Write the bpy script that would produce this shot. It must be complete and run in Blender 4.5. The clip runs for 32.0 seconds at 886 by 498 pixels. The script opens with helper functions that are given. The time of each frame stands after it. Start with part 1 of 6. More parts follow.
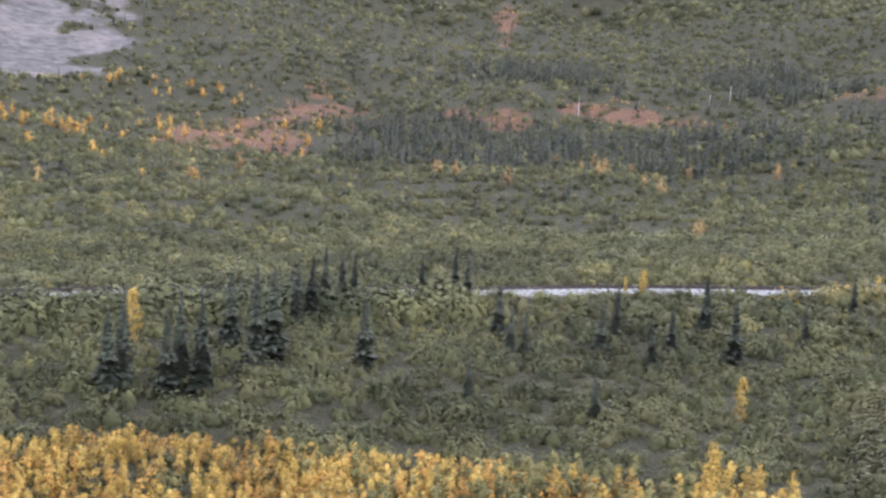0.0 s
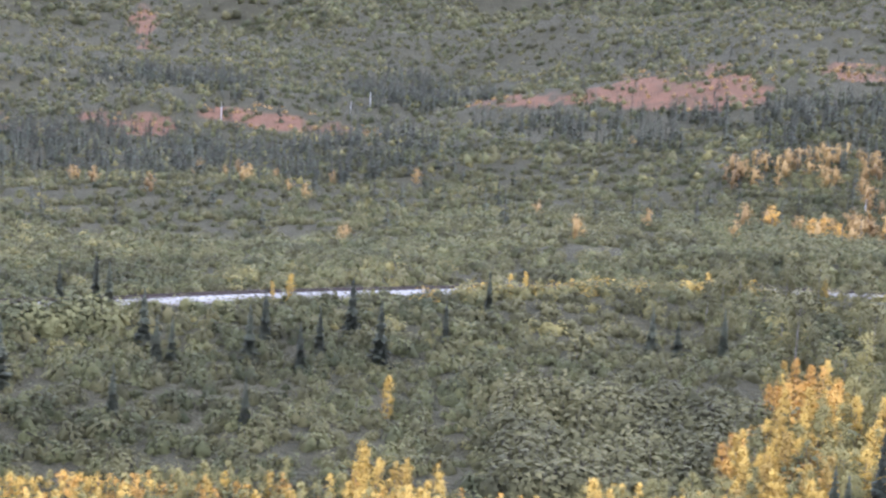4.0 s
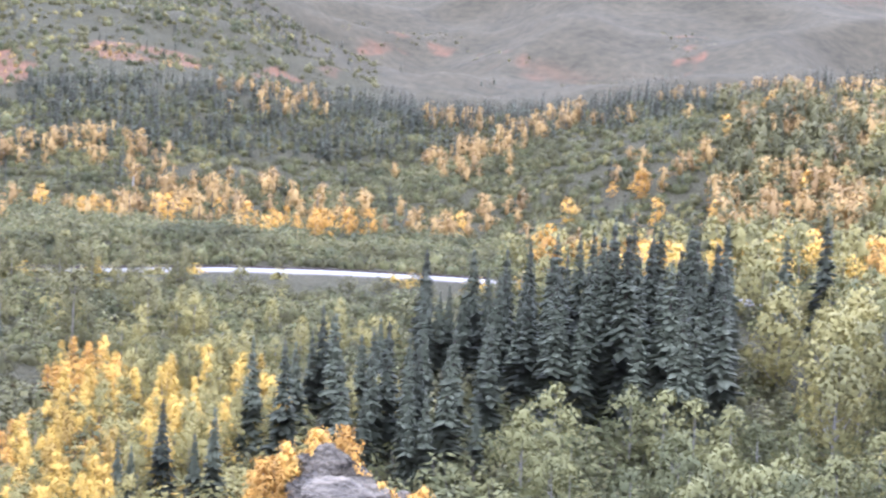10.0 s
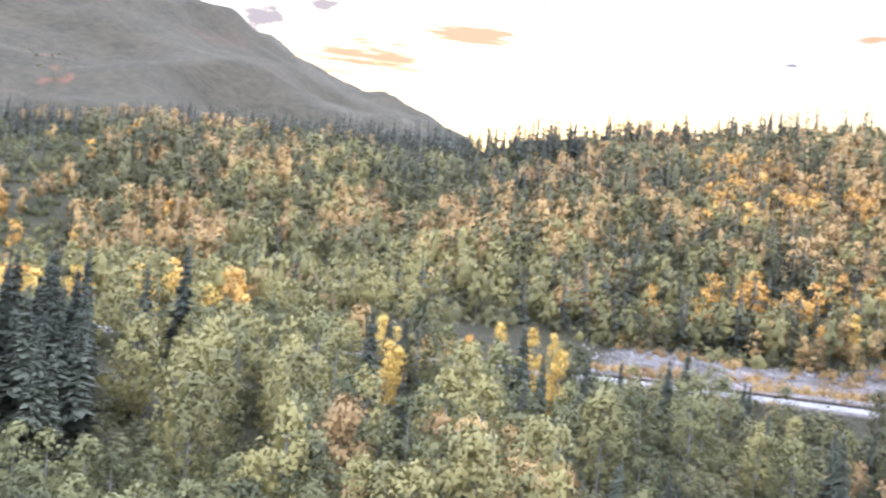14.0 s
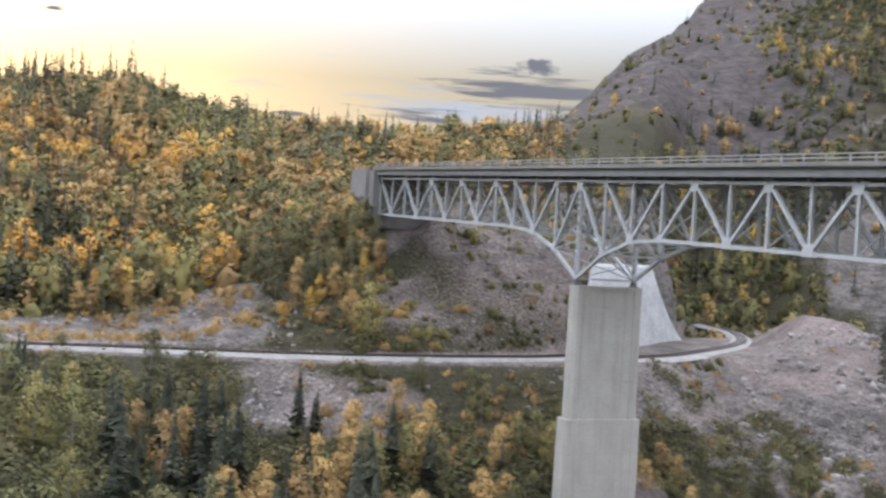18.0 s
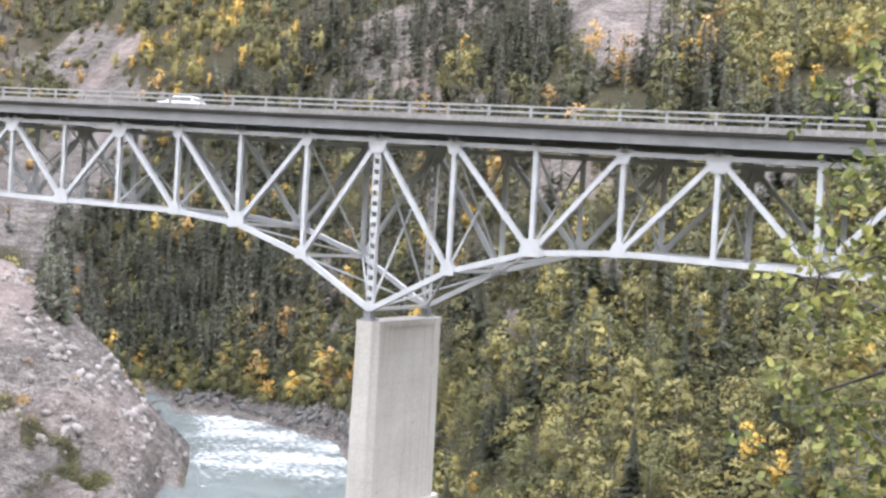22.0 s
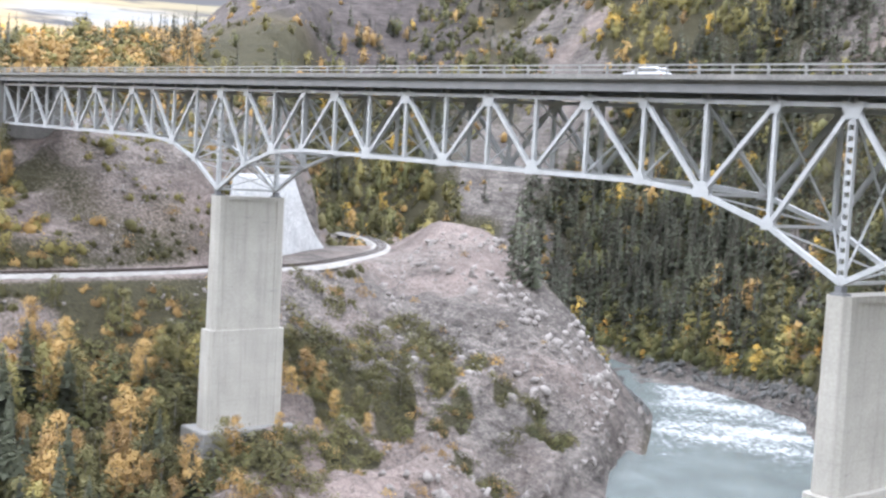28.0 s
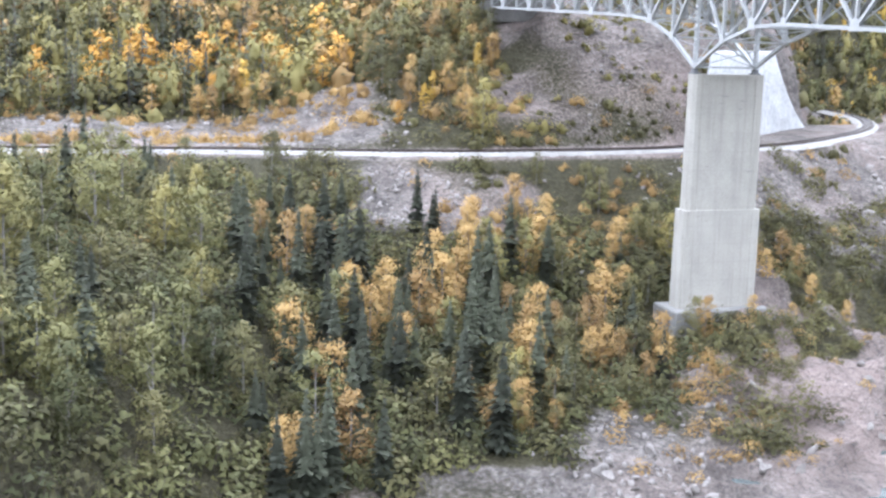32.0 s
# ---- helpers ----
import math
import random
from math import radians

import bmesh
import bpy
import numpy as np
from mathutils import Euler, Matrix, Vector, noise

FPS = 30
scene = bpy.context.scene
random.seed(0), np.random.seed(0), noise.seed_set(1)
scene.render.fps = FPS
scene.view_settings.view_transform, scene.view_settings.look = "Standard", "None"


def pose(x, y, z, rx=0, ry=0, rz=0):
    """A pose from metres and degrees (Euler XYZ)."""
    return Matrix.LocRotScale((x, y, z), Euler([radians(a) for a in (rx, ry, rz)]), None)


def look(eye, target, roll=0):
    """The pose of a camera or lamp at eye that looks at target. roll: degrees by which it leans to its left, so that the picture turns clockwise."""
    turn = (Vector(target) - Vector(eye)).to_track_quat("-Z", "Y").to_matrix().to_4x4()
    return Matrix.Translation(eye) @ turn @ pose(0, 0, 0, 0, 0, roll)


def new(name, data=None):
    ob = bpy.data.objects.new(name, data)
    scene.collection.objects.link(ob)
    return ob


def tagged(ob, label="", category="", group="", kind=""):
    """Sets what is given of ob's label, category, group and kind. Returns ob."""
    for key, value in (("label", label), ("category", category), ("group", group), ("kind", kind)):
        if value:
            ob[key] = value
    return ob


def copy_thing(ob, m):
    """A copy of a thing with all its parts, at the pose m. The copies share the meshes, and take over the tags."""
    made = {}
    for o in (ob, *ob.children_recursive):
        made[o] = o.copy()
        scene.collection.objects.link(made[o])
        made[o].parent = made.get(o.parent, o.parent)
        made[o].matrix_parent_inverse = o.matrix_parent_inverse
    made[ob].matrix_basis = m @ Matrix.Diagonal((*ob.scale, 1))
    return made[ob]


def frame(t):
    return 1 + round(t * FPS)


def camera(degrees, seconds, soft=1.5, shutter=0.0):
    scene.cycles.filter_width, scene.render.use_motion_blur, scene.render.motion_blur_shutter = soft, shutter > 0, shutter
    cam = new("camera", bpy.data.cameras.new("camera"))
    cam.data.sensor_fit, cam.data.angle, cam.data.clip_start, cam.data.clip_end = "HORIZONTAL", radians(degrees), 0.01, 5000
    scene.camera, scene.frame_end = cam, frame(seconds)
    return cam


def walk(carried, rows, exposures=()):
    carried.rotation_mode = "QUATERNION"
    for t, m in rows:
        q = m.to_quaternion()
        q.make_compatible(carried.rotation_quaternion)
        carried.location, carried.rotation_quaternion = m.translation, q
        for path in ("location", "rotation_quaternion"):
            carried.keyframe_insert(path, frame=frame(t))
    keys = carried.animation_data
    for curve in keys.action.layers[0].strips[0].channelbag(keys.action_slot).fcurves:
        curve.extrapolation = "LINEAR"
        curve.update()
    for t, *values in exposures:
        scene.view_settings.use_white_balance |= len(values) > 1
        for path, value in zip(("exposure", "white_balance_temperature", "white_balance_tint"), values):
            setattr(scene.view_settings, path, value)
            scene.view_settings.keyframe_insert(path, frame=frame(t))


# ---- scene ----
# The camera stands on a hill in the inside of a river bend and turns; bearings are degrees from +Y, positive to the right.
EYE = Vector((0, 0, 46.0))


def aim(bearing, up, roll, eye=EYE):
    b, u = radians(bearing), radians(up)
    return look(eye, eye + Vector((math.sin(b) * math.cos(u), math.cos(b) * math.cos(u), math.sin(u))), roll)


cam = camera(40.4, 32.0, soft=2.5, shutter=0.25)
PATH = (
    (0, -181.06, -5.44, 2.87), (0.5, -179.28, -4.85, 2.93), (1, -177.39, -4.25, 2.72), (1.5, -175.45, -3.88, 2.68),
    (2, -173.46, -3.75, 2.63), (2.5, -171.39, -3.82, 2.76), (4.5, -161.87, -4.58, 2.91), (5, -159.46, -4.79, 2.86),
    (5.5, -157.08, -4.97, 2.83), (6, -154.74, -5.10, 2.95), (6.5, -152.33, -5.22, 3.07), (7, -149.78, -5.32, 3.23),
    (7.5, -147.06, -5.31, 3.13), (8, -144.14, -5.17, 2.85), (8.5, -140.97, -4.88, 2.73), (9, -137.63, -4.56, 2.21),
    (9.5, -134.13, -4.15, 2.32), (10, -130.58, -3.83, 2.39), (10.5, -127.10, -3.62, 2.67), (11, -123.76, -3.32, 2.89),
    (11.5, -120.51, -2.83, 3.46), (12, -117.13, -2.10, 4.07), (12.5, -113.58, -1.40, 4.74), (13, -109.64, -0.86, 5.19),
    (13.5, -105.47, -0.55, 5.47), (14, -101.01, -0.46, 5.51), (14.5, -96.72, -0.13, 5.36), (16.5, -80.05, -0.53, 2.58),
    (17, -75.82, -0.51, 2.84), (17.5, -71.61, -0.40, 3.11), (18, -67.25, -0.36, 3.46), (18.5, -62.42, -0.53, 3.67),
    (19, -57.17, -0.87, 3.68), (19.5, -51.53, -1.35, 3.81), (20, -45.81, -1.70, 3.99), (20.5, -40.42, -1.81, 3.95),
    (21, -35.67, -1.63, 3.82), (21.5, -31.68, -1.31, 3.62), (22, -28.44, -0.99, 3.41), (22.5, -26.02, -0.85, 3.57),
    (23, -24.59, -1.02, 3.95), (23.5, -24.45, -1.37, 4.34), (24, -25.70, -1.73, 4.89), (24.5, -27.87, -2.06, 5.50),
    (25, -31.34, -2.24, 5.96), (25.5, -34.82, -2.57, 5.92), (26, -38.08, -2.81, 5.49), (26.5, -41.32, -2.92, 4.84),
    (28.5, -52.73, -4.12, 2.71), (29, -55.18, -4.69, 2.33), (29.5, -57.77, -5.37, 2.05), (30, -60.66, -6.17, 1.88),
    (30.5, -63.77, -7.09, 1.65), (31, -66.93, -8.10, 1.41), (31.5, -69.84, -9.20, 1.63), (32, -72.33, -10.30, 1.53),

)
walk(cam, [(t, aim(b, u, r)) for t, b, u, r in PATH],
     exposures=((0, 1.68, 5350, 19), (2.5, 1.88, 5150, 21), (5, 2.08, 5100, 22), (7, 2.25, 5100, 22), (9, 2.58, 5100, 22), (12, 2.65, 5050, 21), (14, 2.3, 5150, 18), (16, 1.68, 5550, 15),
                (17, 1.5, 5700, 14), (19, 1.6, 5700, 13), (20, 2.02, 5750, 14), (21, 2.35, 5850, 15), (24, 2.46, 5950, 15), (26, 2.32, 5950, 14), (29, 2.27, 5600, 12), (32, 2.44, 5450, 13)))

# ---- light ----
SUN_BEARING, SUN_UP = -97.0, 9.0
world = bpy.data.worlds.new("sky")
scene.world = world
world.use_nodes = True
wn, wl = world.node_tree.nodes, world.node_tree.links
wn.clear()
w_out, w_bg, w_sky = wn.new("ShaderNodeOutputWorld"), wn.new("ShaderNodeBackground"), wn.new("ShaderNodeTexSky")
w_sky.sky_type, w_sky.sun_disc = "NISHITA", False
w_sky.sun_elevation, w_sky.sun_rotation = radians(SUN_UP), radians(SUN_BEARING)
w_sky.air_density, w_sky.dust_density, w_sky.ozone_density = 1.0, 2.0, 1.0
w_bg.inputs["Strength"].default_value = 0.15
# broken cloud: a pale sheet overhead that thins towards the horizon, with grey streaks low down
w_co, w_sep, w_high = wn.new("ShaderNodeTexCoord"), wn.new("ShaderNodeSeparateXYZ"), wn.new("ShaderNodeMapRange")
wl.new(w_co.outputs["Generated"], w_sep.inputs[0])
wl.new(w_sep.outputs["Z"], w_high.inputs["Value"])
w_high.inputs["From Min"].default_value, w_high.inputs["From Max"].default_value = 0.13, 0.42
w_high.inputs["To Min"].default_value, w_high.inputs["To Max"].default_value = 0.07, 0.95


def cloud(scale, lo, hi, seed):
    m, t, r = wn.new("ShaderNodeMapping"), wn.new("ShaderNodeTexNoise"), wn.new("ShaderNodeValToRGB")
    m.inputs["Scale"].default_value, m.inputs["Location"].default_value = scale, (seed, seed * 0.7, 0)
    t.inputs["Scale"].default_value, t.inputs["Detail"].default_value, t.inputs["Roughness"].default_value = 1.0, 7.0, 0.55
    r.color_ramp.elements[0].position, r.color_ramp.elements[1].position = lo, hi
    wl.new(w_co.outputs["Generated"], m.inputs["Vector"])
    wl.new(m.outputs["Vector"], t.inputs["Vector"])
    wl.new(t.outputs["Fac"], r.inputs["Fac"])
    return r.outputs["Color"]


def blend(fac, a, b):
    m = wn.new("ShaderNodeMix")
    m.data_type = "RGBA"
    for i, v in ((0, fac), (6, a), (7, b)):
        if hasattr(v, "links"):
            wl.new(v, m.inputs[i])
        else:
            m.inputs[i].default_value = v
    return m.outputs[2]


w_dim = wn.new("ShaderNodeMix")
w_dim.data_type, w_dim.blend_type = "RGBA", "MULTIPLY"
w_dim.inputs[0].default_value, w_dim.inputs[7].default_value = 1.0, (0.128, 0.112, 0.073, 1)
wl.new(w_sky.outputs["Color"], w_dim.inputs[6])
sky = blend(cloud((4.5, 4.5, 40.0), 0.6, 0.72, 3.7), w_dim.outputs[2], (0.98, 1.0, 1.0, 1))


def sums(op, a, b):
    m = wn.new("ShaderNodeMath")
    m.operation = op
    for i, v in ((0, a), (1, b)):
        if hasattr(v, "links"):
            wl.new(v, m.inputs[i])
        else:
            m.inputs[i].default_value = v
    return m.outputs[0]


sky = blend(w_high.outputs[0], sky, (7.4, 7.4, 7.6, 1))

# single clouds low in the west: bearing, degrees up, half length and half height, colour
w_az = sums("ARCTAN2", w_sep.outputs["X"], w_sep.outputs["Y"])
w_frayed = sums("SUBTRACT", sums("MULTIPLY", cloud((14.0, 14.0, 190.0), 0.0, 1.0, 1.3), 3.4), 1.05)
w_puffed = sums("SUBTRACT", sums("MULTIPLY", cloud((60.0, 60.0, 90.0), 0.0, 1.0, 2.1), 2.6), 0.6)
GREY_CLOUD, LIT_CLOUD, DUSK_CLOUD = (0.54, 0.53, 0.55, 1), (1.55, 0.86, 0.44, 1), (0.95, 0.78, 0.66, 1)
for c_b, c_up, c_long, c_high, c_tone, c_edge in (
        (-63.9, 7.4, 4.2, 0.75, GREY_CLOUD, w_frayed),
        (-69.3, 5.9, 3.0, 0.28, GREY_CLOUD, w_frayed),
        (-77.0, 5.8, 0.8, 0.14, GREY_CLOUD, w_frayed),
        (-74.8, 5.6, 0.7, 0.12, GREY_CLOUD, w_frayed),
        (-63.4, 8.4, 0.9, 0.40, GREY_CLOUD, w_puffed),
        (-80.3, 10.9, 1.8, 0.55, LIT_CLOUD, w_frayed),
        (-85.7, 9.4, 0.6, 0.16, GREY_CLOUD, w_frayed),
        (-82.5, 10.5, 0.5, 0.20, LIT_CLOUD, w_frayed),
        (-73.8, 5.2, 3.0, 0.20, LIT_CLOUD, w_frayed),
        (-110.6, 9.3, 1.5, 1.10, DUSK_CLOUD, w_puffed),
        (-101.6, 9.6, 3.4, 0.60, LIT_CLOUD, w_frayed),
        (-106.5, 8.2, 3.4, 0.80, LIT_CLOUD, w_frayed),
        (-97.4, 11.5, 1.6, 0.40, DUSK_CLOUD, w_frayed),
        (-107.8, 10.4, 0.9, 0.35, DUSK_CLOUD, w_puffed),
        (-102.0, 6.3, 0.8, 0.25, LIT_CLOUD, w_frayed),
):
    c_x = sums("DIVIDE", sums("SUBTRACT", w_az, radians(c_b)), radians(c_long) * 1.4)
    c_y = sums("DIVIDE", sums("SUBTRACT", w_sep.outputs["Z"], math.sin(radians(c_up))), radians(c_high) * 1.4)
    c_far = sums("SQRT", sums("ADD", sums("MULTIPLY", c_x, c_x), sums("MULTIPLY", c_y, c_y)), 0.0)
    c_mask = sums("MINIMUM", sums("MAXIMUM", sums("MULTIPLY", sums("SUBTRACT", c_edge, c_far), 2.2), 0.0), 0.97)
    sky = blend(c_mask, sky, c_tone)
wl.new(sky, w_bg.inputs["Color"])
wl.new(w_bg.outputs["Background"], w_out.inputs["Surface"])

sun_data = bpy.data.lights.new("sun", "SUN")
sun_data.energy, sun_data.angle, sun_data.color = 0.6, radians(12), (1.0, 0.9, 0.78)
sun = new("sun", sun_data)
sb, su = radians(SUN_BEARING), radians(SUN_UP)
sun_way = Vector((math.sin(sb) * math.cos(su), math.cos(sb) * math.cos(su), math.sin(su)))
sun.matrix_world = look(sun_way * 300, (0, 0, 0))

# ---- materials ----


def material(name, rough=0.8, metal=0.0):
    m = bpy.data.materials.new(name)
    m.use_nodes = True
    b = m.node_tree.nodes["Principled BSDF"]
    b.inputs["Roughness"].default_value, b.inputs["Metallic"].default_value = rough, metal
    return m, m.node_tree.nodes, m.node_tree.links, b


def noise_node(n, l, scale, detail=5, source=None, rough=0.55):
    t = n.new("ShaderNodeTexNoise")
    t.inputs["Scale"].default_value, t.inputs["Detail"].default_value, t.inputs["Roughness"].default_value = scale, detail, rough
    if source is None:
        source = n.new("ShaderNodeNewGeometry").outputs["Position"]
    l.new(source, t.inputs["Vector"])
    return t.outputs["Fac"]


def ramp(n, l, fac, *stops):
    r = n.new("ShaderNodeValToRGB")
    while len(r.color_ramp.elements) < len(stops):
        r.color_ramp.elements.new(0.5)
    for e, (p, c) in zip(r.color_ramp.elements, stops):
        e.position, e.color = p, (*c, 1)
    l.new(fac, r.inputs["Fac"])
    return r.outputs["Color"]


def mix(n, l, fac, a, b, kind="MIX"):
    m = n.new("ShaderNodeMix")
    m.data_type, m.blend_type = "RGBA", kind
    for i, v in ((0, fac), (6, a), (7, b)):
        if hasattr(v, "links"):
            l.new(v, m.inputs[i])
        else:
            m.inputs[i].default_value = v if i == 0 else (*v, 1)
    return m.outputs[2]


def bump(n, l, b, height, strength, distance):
    k = n.new("ShaderNodeBump")
    k.inputs["Strength"].default_value, k.inputs["Distance"].default_value = strength, distance
    l.new(height, k.inputs["Height"])
    l.new(k.outputs["Normal"], b.inputs["Normal"])


def surface(name, dark, light, scale, rough=0.85, metal=0.0, fine=None, relief=0.3, depth=0.03):
    """A surface mottled at two scales between two colours."""
    m, n, l, b = material(name, rough, metal)
    big = noise_node(n, l, scale)
    small = noise_node(n, l, fine or scale * 9, 4)
    c = ramp(n, l, big, (0.3, dark), (0.7, light))
    c = mix(n, l, 0.35, c, ramp(n, l, small, (0.3, tuple(v * 0.55 for v in dark)), (0.7, tuple(min(1, v * 1.25) for v in light))))
    l.new(c, b.inputs["Base Color"])
    bump(n, l, b, small, relief, depth)
    return m


def leaves(name, *colours, wood=0.25, patch=0.05):
    """Foliage: a colour for each leaf clump out of a few, drifting slowly over the ground."""
    m, n, l, b = material(name, 0.7)
    g, o = n.new("ShaderNodeNewGeometry"), n.new("ShaderNodeObjectInfo")
    tone, own = n.new("ShaderNodeAttribute"), n.new("ShaderNodeAttribute")
    tone.attribute_name, own.attribute_name = "tone", "own"

    def add(a, k, c):
        q = n.new("ShaderNodeMath")
        q.operation = "MULTIPLY_ADD"
        l.new(a, q.inputs[0])
        if hasattr(k, "links"):
            l.new(k, q.inputs[1])
        else:
            q.inputs[1].default_value = k
        l.new(c, q.inputs[2])
        return q.outputs[0]

    v = noise_node(n, l, patch, 2, g.outputs["Position"])
    v = add(g.outputs["Random Per Island"], 0.13, v)
    v = add(tone.outputs["Fac"], 0.36, v)
    v = add(o.outputs["Random"], own.outputs["Fac"], v)
    k = len(colours)
    c = ramp(n, l, v, *[(0.5 + 0.5 * i / (k - 1), col) for i, col in enumerate(colours)])
    l.new(c, b.inputs["Base Color"])
    b.inputs["Specular IOR Level"].default_value = 0.25
    t = n.new("ShaderNodeBsdfTranslucent")
    l.new(c, t.inputs["Color"])
    s = n.new("ShaderNodeMixShader")
    s.inputs[0].default_value = wood
    l.new(b.outputs[0], s.inputs[1])
    l.new(t.outputs[0], s.inputs[2])
    l.new(s.outputs[0], n["Material Output"].inputs["Surface"])
    return m


def concrete(name):
    """Pale cast concrete with pour lines, faint board marks, water streaks and dark horizontal cracks."""
    m, n, l, b = material(name, 0.9)
    place = n.new("ShaderNodeNewGeometry").outputs["Position"]

    def stretched(scale, k, detail=5):
        q = n.new("ShaderNodeMapping")
        q.inputs["Scale"].default_value = scale
        l.new(place, q.inputs["Vector"])
        return noise_node(n, l, k, detail, q.outputs["Vector"], 0.6)

    c = mix(n, l, 0.5, ramp(n, l, noise_node(n, l, 0.25), (0.3, (0.3, 0.283, 0.242)), (0.7, (0.45, 0.425, 0.365))),
            ramp(n, l, noise_node(n, l, 5.0), (0.3, (0.3, 0.285, 0.25)), (0.7, (0.45, 0.425, 0.37))))
    c = mix(n, l, ramp(n, l, stretched((1.6, 1.6, 0.06), 1.0), (0.5, (0, 0, 0)), (0.72, (0.55, 0.55, 0.55))), c, (0.22, 0.205, 0.175))
    c = mix(n, l, ramp(n, l, stretched((0.35, 0.35, 3.0), 1.0, 7), (0.66, (0, 0, 0)), (0.70, (0.6, 0.6, 0.6))), c, (0.18, 0.17, 0.16))
    w = n.new("ShaderNodeTexWave")
    w.bands_direction = "Z"
    w.inputs["Scale"].default_value, w.inputs["Distortion"].default_value = 0.13, 0.4
    l.new(place, w.inputs["Vector"])
    c = mix(n, l, ramp(n, l, w.outputs["Fac"], (0.0, (0.2, 0.2, 0.2)), (0.012, (0, 0, 0))), c, (0.25, 0.24, 0.22))
    l.new(c, b.inputs["Base Color"])
    bump(n, l, b, noise_node(n, l, 4.0), 0.3, 0.02)
    return m


STEEL = surface("painted_steel", (0.34, 0.345, 0.34), (0.48, 0.485, 0.475), 0.8, 0.55, 0.0, 14, 0.05, 0.005)
# darker grey for the floor beams, inner stringers and bearings
DARK_STEEL = surface("dark_grey_steel", (0.10, 0.105, 0.11), (0.19, 0.19, 0.19), 0.8, 0.6, 0.0, 12, 0.1, 0.005)
GALVANISED = surface("galvanised_rail", (0.2, 0.2, 0.19), (0.33, 0.33, 0.31), 1.5, 0.55, 0.3, 20, 0.05, 0.004)
CONCRETE = concrete("board_marked_concrete")
DECK_CONCRETE = surface("stained_deck_concrete", (0.155, 0.15, 0.138), (0.26, 0.25, 0.228), 0.3, 0.9, 0.0, 5.0, 0.2, 0.01)
ASPHALT = surface("asphalt", (0.045, 0.045, 0.048), (0.075, 0.073, 0.07), 0.5, 0.9, 0.0, 30, 0.2, 0.01)
BALLAST = surface("ballast", (0.2, 0.188, 0.17), (0.34, 0.322, 0.29), 0.5, 0.95, 0.0, 9, 0.8, 0.08)
ROCK = surface("grey_rock", (0.05, 0.05, 0.047), (0.2, 0.195, 0.18), 1.3, 0.9, 0.0, 6.0, 1.0, 0.4)
PALE_ROCK = surface("pale_sprayed_rock", (0.36, 0.36, 0.35), (0.54, 0.54, 0.525), 0.22, 0.9, 0.0, 1.1, 0.6, 0.5)
SLEEPER = surface("weathered_sleeper", (0.14, 0.13, 0.12), (0.24, 0.22, 0.20), 2.0, 0.95)
RUST = surface("rusty_rail", (0.03, 0.02, 0.017), (0.07, 0.05, 0.04), 2.0, 0.6, 0.5)
def layered_rock():
    """Grey schist in thin tilted layers with dark partings and lichen."""
    m, n, l, b = material("layered_rock", 0.9)
    q = n.new("ShaderNodeMapping")
    q.inputs["Rotation"].default_value, q.inputs["Scale"].default_value = (0.35, 0.25, 0.0), (0.8, 0.8, 6.0)
    l.new(n.new("ShaderNodeNewGeometry").outputs["Position"], q.inputs["Vector"])
    layers, grain = noise_node(n, l, 1.1, 6, q.outputs["Vector"], 0.65), noise_node(n, l, 7.0, 5)
    c = ramp(n, l, layers, (0.38, (0.02, 0.016, 0.012)), (0.48, (0.1, 0.082, 0.06)), (0.64, (0.22, 0.182, 0.135)))
    c = mix(n, l, 0.35, c, ramp(n, l, grain, (0.35, (0.034, 0.028, 0.021)), (0.65, (0.205, 0.172, 0.13))))
    l.new(c, b.inputs["Base Color"])
    bump(n, l, b, layers, 1.0, 0.35)
    return m


LAYERED_ROCK = layered_rock()
BARK = surface("bark", (0.06, 0.05, 0.04), (0.13, 0.11, 0.09), 3.0, 0.95)
PALE_BARK = surface("pale_bark", (0.13, 0.12, 0.105), (0.27, 0.25, 0.22), 3.0, 0.9)
SPRUCE = leaves("spruce_needles", (0.058, 0.062, 0.043), (0.09, 0.096, 0.063), (0.13, 0.138, 0.09))
GREEN = leaves("green_leaves", (0.064, 0.068, 0.03), (0.118, 0.117, 0.048), (0.2, 0.188, 0.074))
OLIVE = leaves("olive_leaves", (0.07, 0.066, 0.03), (0.12, 0.11, 0.046), (0.185, 0.165, 0.07))
YELLOW = leaves("yellow_leaves", (0.34, 0.225, 0.055), (0.52, 0.345, 0.07), (0.64, 0.44, 0.105))
ORANGE = leaves("orange_leaves", (0.25, 0.162, 0.07), (0.37, 0.24, 0.09), (0.47, 0.315, 0.12))
GOLD = leaves("apricot_leaves", (0.36, 0.2, 0.048), (0.56, 0.315, 0.066), (0.68, 0.42, 0.1))
LIME = leaves("yellow_green_leaves", (0.15, 0.138, 0.054), (0.225, 0.197, 0.07), (0.305, 0.258, 0.09))


